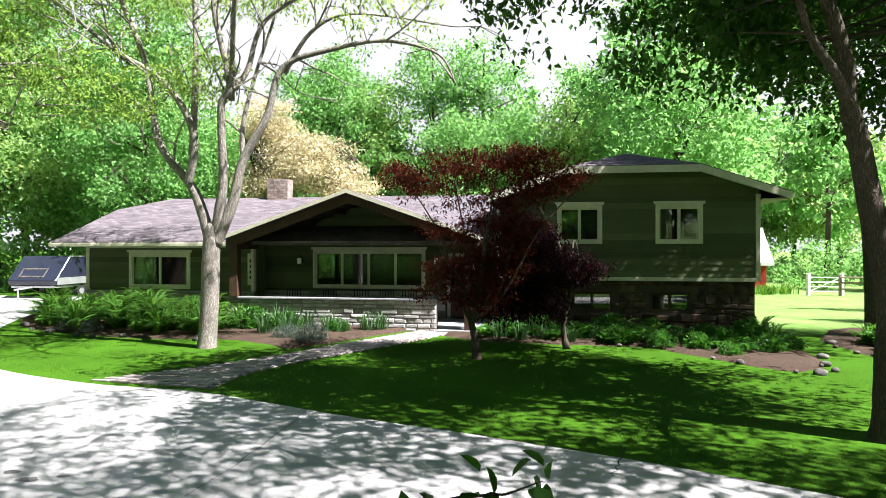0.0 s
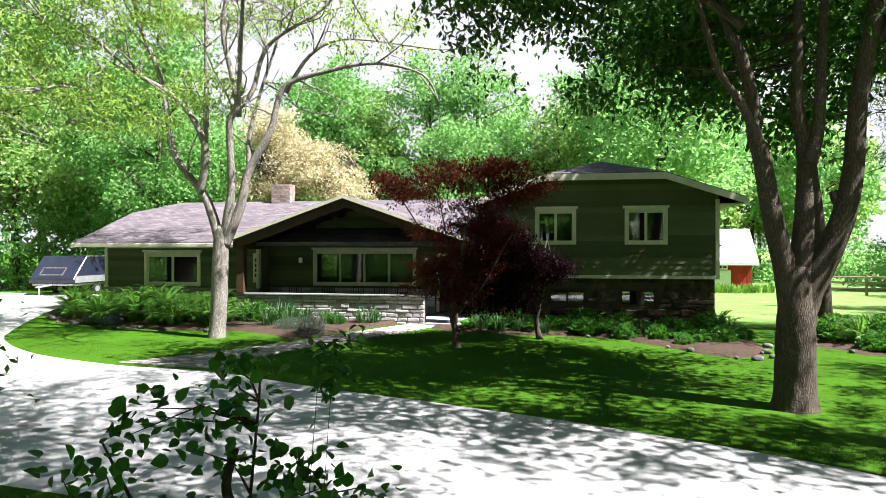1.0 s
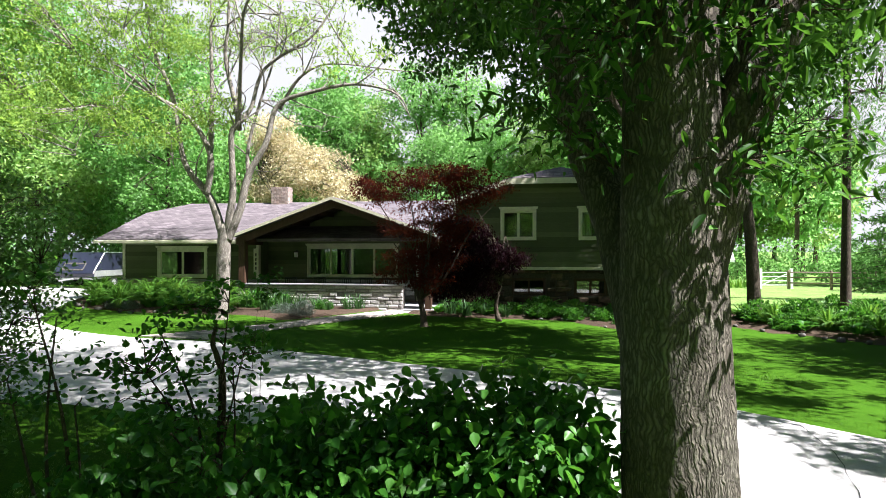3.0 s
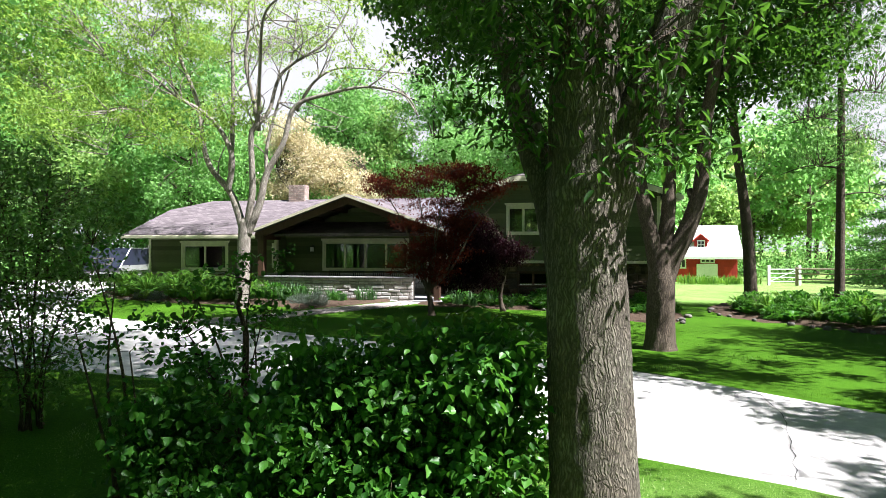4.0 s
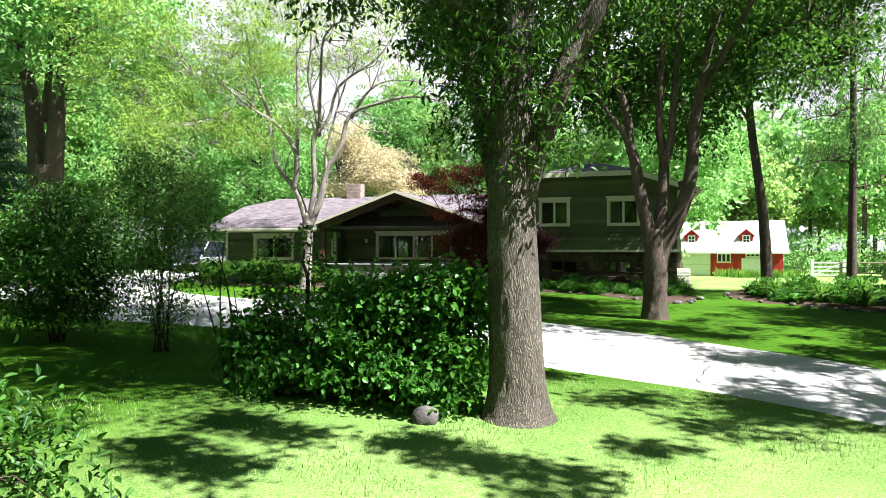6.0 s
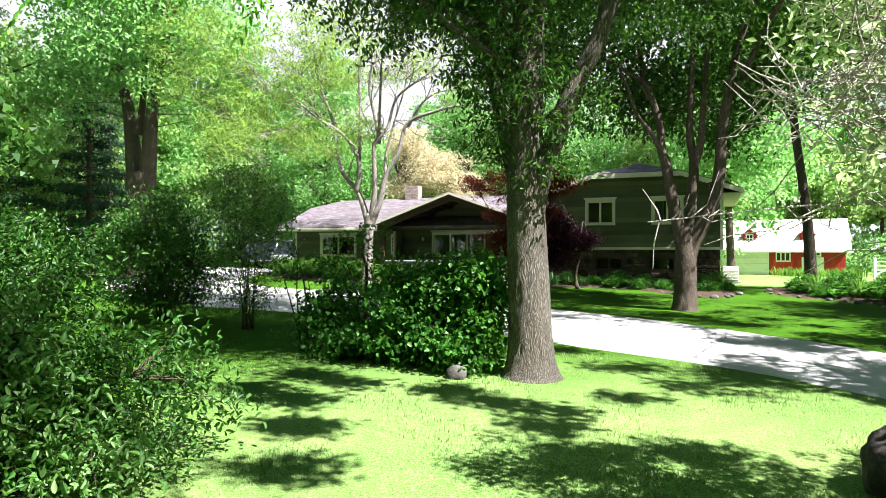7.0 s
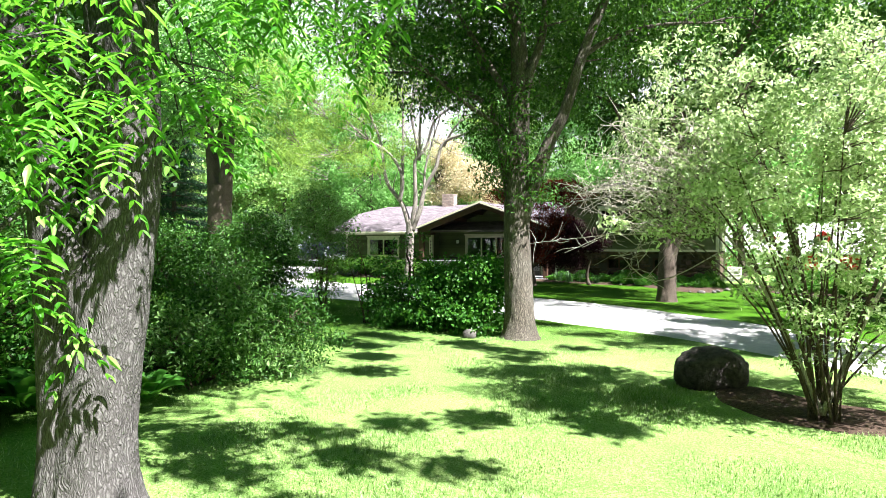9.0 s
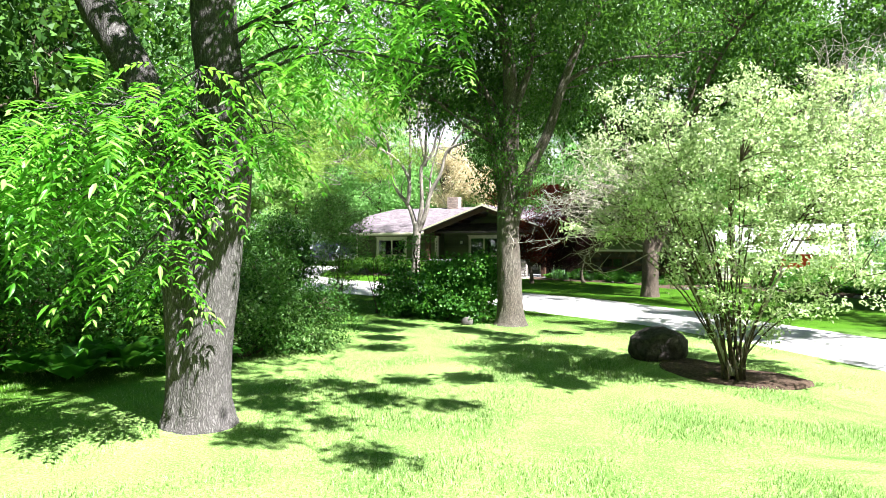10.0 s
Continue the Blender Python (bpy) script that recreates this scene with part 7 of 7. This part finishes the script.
def plants():
    rng = random.Random(77)
    put = lambda ob, m: setattr(copy_thing(ob, m), "matrix_world", m)
    fern = fern_plant(spot(-12.6, 20.6, rng))
    for x, y, k in ((-12.9, 21.4, 1.0), (-12.2, 19.8, 0.9), (-11.6, 20.8, 1.1), (-11.2, 19.5, 0.9), (-11.0, 21.6, 1.2), (-10.4, 20.2, 1.1), (-9.8, 19.3, 0.9), (-9.6, 20.9, 1.25), (-9.0, 19.9, 1.1), (-8.6, 21.2, 1.25), (-8.2, 19.4, 1.0), (-8.0, 20.4, 1.2), (-7.3, 19.8, 1.0), (-7.4, 20.9, 1.2), (-6.8, 19.2, 0.8), (-13.4, 22.2, 1.0), (-10.3, 21.9, 1.2), (-12.0, 22.1, 1.1),
                    (9.3, 17.9, 0.8), (9.2, 18.6, 0.9), (8.7, 18.3, 0.7), (6.2, 18.6, 0.6), (5.2, 18.9, 0.6), (12.4, 16.5, 0.8), (13.4, 15.2, 0.8), (14.4, 14.2, 0.8), (15.5, 13.4, 0.8), (13.2, 17.2, 0.9), (14.9, 15.6, 0.9), (16.6, 13.8, 0.9), (18.0, 13.0, 0.9), (12.0, 18.0, 0.8), (-7.0, 18.6, 0.9), (-8.9, 18.8, 0.9), (-10.9, 19.0, 0.9), (-6.4, 20.0, 0.9), (-9.3, 20.4, 1.1), (-10.0, 19.8, 1.0), (-11.4, 20.2, 1.0), (-12.5, 21.1, 1.0), (-8.3, 18.7, 0.8), (-7.7, 19.0, 0.9)):
        put(fern, spot(x, y, rng, k))
    iris = blades("iris", "clump of tall strap-leaved irises", spot(-5.0, 19.5, rng), 60, 0.75, 0.028, IRIS, 2)
    for x, y, k in ((-5.6, 19.9, 1.0), (-4.6, 18.9, 0.9), (-4.2, 19.8, 1.0), (-3.5, 19.5, 1.0), (-3.0, 19.0, 0.8), (-2.3, 19.5, 1.0), (-6.2, 19.5, 1.0), (-5.2, 18.6, 0.8), (-1.9, 19.6, 0.9), (1.6, 18.4, 0.8), (2.2, 18.1, 0.8), (2.9, 18.2, 0.8), (3.6, 17.9, 0.7), (4.4, 18.3, 0.8), (7.4, 17.8, 0.6), (6.6, 17.9, 0.6)):
        put(iris, spot(x, y, rng, k))
    lav = mound("lavender", "low grey-green lavender mound by the walkway", spot(-3.6, 17.4, rng), GREYLEAF, 3, (0.5, 0.4, 0.35), 170, 0.07, 0.2)
    for x, y, k in ((-4.4, 17.9, 0.9), (-11.0, 18.9, 0.8), (-10.3, 18.7, 0.7)):
        put(lav, spot(x, y, rng, k))
    hosta = hosta_plant(spot(5.8, 18.3, rng))
    for x, y, k in ((6.6, 18.5, 1.0), (7.3, 18.6, 1.1), (8.0, 18.2, 1.0), (8.3, 17.4, 0.9), (5.0, 18.3, 0.9), (4.2, 18.7, 1.0), (3.4, 18.8, 1.0), (2.4, 19.0, 1.0), (1.4, 19.0, 0.9), (8.8, 16.8, 0.8), (7.8, 16.4, 0.6), (7.0, 17.2, 0.8), (11.8, 16.8, 1.0), (12.6, 15.0, 1.1), (13.6, 14.0, 1.0), (14.6, 13.0, 1.0), (15.6, 12.4, 1.0), (17, 12.2, 1.1), (14.0, 16.4, 1.0), (15.4, 14.6, 1.0), (16.8, 15.2, 1.0), (18.6, 14.4, 1.1), (13.0, 18.4, 0.9), (14.6, 17.6, 1.0), (16.4, 17.2, 1.0), (18.2, 16.6, 1.1), (20.2, 15.4, 1.1),
                    (-1.3, -9.6, 1.4), (-1.9, -9.9, 1.5), (-0.9, -9.2, 1.2), (-2.5, -10.4, 1.5), (-1.5, -10.5, 1.3), (-0.4, -8.8, 1.0), (6.0, 17.9, 0.9), (6.9, 18.0, 0.9), (7.7, 17.7, 0.9), (8.4, 18.5, 1.0), (9.0, 17.9, 0.9), (5.4, 17.8, 0.8), (4.6, 17.8, 0.8), (3.2, 18.2, 0.8), (2.2, 18.4, 0.8), (1.2, 18.5, 0.8), (7.3, 16.8, 0.7), (8.1, 16.9, 0.7)):
        put(hosta, spot(x, y, rng, k))
    low = mound("low_shrub", "low dense dark green shrub in the bed", spot(13.2, 16.4, rng), VINE, 14, (0.8, 0.7, 0.55), 150, 0.13, 0.6, "shrub")
    for x, y, k in ((14.2, 15.2, 0.9), (15.4, 14.4, 0.95), (16.8, 13.8, 0.95), (14.0, 17.4, 0.95), (15.2, 16.2, 1.0), (17.0, 15.6, 1.0), (18.6, 14.6, 1.0), (12.4, 17.6, 0.8), (20.4, 14.4, 1.0), (22.2, 15.0, 1.0), (16.0, 19.0, 1.0), (12.3, 15.6, 0.7), (18.4, 17.4, 1.0),
                    (6.2, 18.9, 0.7), (6.8, 17.0, 0.5), (7.6, 17.4, 0.55), (8.5, 16.6, 0.5), (5.9, 17.3, 0.5), (4.9, 17.9, 0.5), (9.2, 17.0, 0.5), (7.2, 16.0, 0.4), (7.6, 18.5, 0.7), (5.0, 18.9, 0.7), (8.6, 18.1, 0.65), (3.9, 18.6, 0.7), (1.8, 18.9, 0.7), (2.9, 19.0, 0.7), (-4.8, 19.4, 0.6), (-3.2, 19.3, 0.55), (-6.0, 19.9, 0.7)):
        put(low, spot(x, y, rng, k))
    tall = blades("tall_grass", "patch of tall bright grass before the barn", spot(20.0, 44.0, rng), 120, 0.7, 0.05, FERN, 5, 1.0)
    for x, y in ((21.5, 43.5), (18.6, 43.8), (22.8, 43.0), (19.4, 42.6), (21.0, 42.4)):
        put(tall, spot(x, y, rng))


plants()


def lawn_grass():
    """Short blades on the lawn nearest the walk: sunlit colour on the open side, shade colour by the house."""
    rng = np.random.default_rng(90)
    near = np.array([(p.x, p.y) for p in NEAR])
    far = np.array([(p.x, p.y) for p in FAR])
    for n, x0, x1, y0, y1, leaf, label in ((130000, -3, 10, -17, 3.5, SUNBLADE, "short mown grass on the open lawn, coloured pale as sunlit"), (110000, 1, 9.5, -14.5, -5, SUNBLADE, "short mown grass on the open lawn, coloured pale as sunlit"), (60000, -10, 9, 3.5, 19, BLADE, "short mown grass before the house, coloured dark as shaded")):
        x, y = rng.uniform(x0, x1, n), rng.uniform(y0, y1, n)
        edge_n = np.interp(x, near[:, 0], near[:, 1])
        edge_f = np.interp(x, far[:, 0], far[:, 1])
        ok = (y < edge_n + 0.05) | (y > edge_f - 0.05)
        ok &= ~((np.hypot(x - 7.8, y + 6.2) < 0.95) | (np.hypot(x - 3.1, y + 1.3) < 0.42) | (np.hypot(x - 1.45, y + 11.44) < 0.5))
        p = np.stack([x, y], 1)[ok]
        z = np.array([ground(a, b) + 0.03 * noise.noise(Vector((a * 0.3, b * 0.3, 0))) for a, b in p])
        b = np.column_stack([p, z - 0.01])
        a = rng.uniform(0, 6.28, len(b))
        d = np.column_stack([np.cos(a), np.sin(a), np.zeros(len(b))])
        tall = 0.5 + np.array([noise.noise(Vector((q[0] * 0.8, q[1] * 0.8, 5))) for q in p])[:, None]
        h = rng.uniform(0.02, 0.06, (len(b), 1)) * np.clip(tall * 1.4, 0.4, 1.5)
        tip = b + d * h * rng.uniform(0.2, 1.1, (len(b), 1)) + np.array((0, 0, 1)) * h
        sd = np.column_stack([-d[:, 1], d[:, 0], d[:, 2]]) * 0.006
        v = np.stack([b - sd, b + sd, tip], 1).reshape(-1, 3)
        tagged(part("grass", fast_mesh("grass", v, np.arange(len(v)).reshape(-1, 3), leaf), leaf), label, "grass", kind="stuff")


def drive_marks():
    """Cracks and oil spots in the concrete."""
    deck = scene.objects["driveway"]
    rng = random.Random(4)
    top = lambda x, y: ground(x, y) + 0.034 + 0.03 * noise.noise(Vector((x * 0.3, y * 0.3, 0))) + 0.006
    for pts, w in (([(2.0, 7.6), (2.2, 8.0), (2.5, 8.7)], 0.035), ([(2.6, 5.5), (3.06, 5.28), (3.78, 5.0), (4.36, 4.62), (5.0, 4.4)], 0.022), ([(-3.2, 5.0), (-2.6, 7.6), (-2.2, 10.4)], 0.018), ([(-8.5, 6.2), (-8.2, 9.5), (-8.0, 12.8)], 0.018), ([(5.6, 0.8), (6.6, 3.2), (7.0, 5.1)], 0.018)):
        s, v = Shape(), []
        line = curve(pts, 10)
        for i, p in enumerate(line):
            d = (line[min(i + 1, len(line) - 1)] - line[max(i - 1, 0)]).normalized()
            q = p + Vector((-d.y, d.x)) * rng.uniform(-.03, .03)
            k = w * rng.uniform(0.15, 0.7) / 2
            v += [(q.x - d.y * k, q.y + d.x * k, top(q.x, q.y)), (q.x + d.y * k, q.y - d.x * k, top(q.x, q.y))]
        s.add(v, [(2 * i, 2 * i + 1, 2 * i + 3, 2 * i + 2) for i in range(len(line) - 1)])
        part("crack", s, BLACK, deck, "dark crack in the concrete")
    for x, y, r in ((-5.64, 7.53, 0.13), (-5.32, 7.32, 0.11), (-5.07, 7.51, 0.08), (-4.74, 7.28, 0.10), (-4.4, 7.4, 0.06)):
        s = Shape()
        n = 14
        ring = [(x + r * 1.3 * math.cos(a) * rng.uniform(0.8, 1.15), y + r * 0.8 * math.sin(a) * rng.uniform(0.8, 1.15)) for a in np.linspace(0, 6.28, n, endpoint=False)]
        s.add([(a, b, top(a, b)) for a, b in ring], [tuple(range(n))])
        part("oil_spot", s, OIL, deck, "dark oil spot")


drive_marks()
lawn_grass()
walkway()
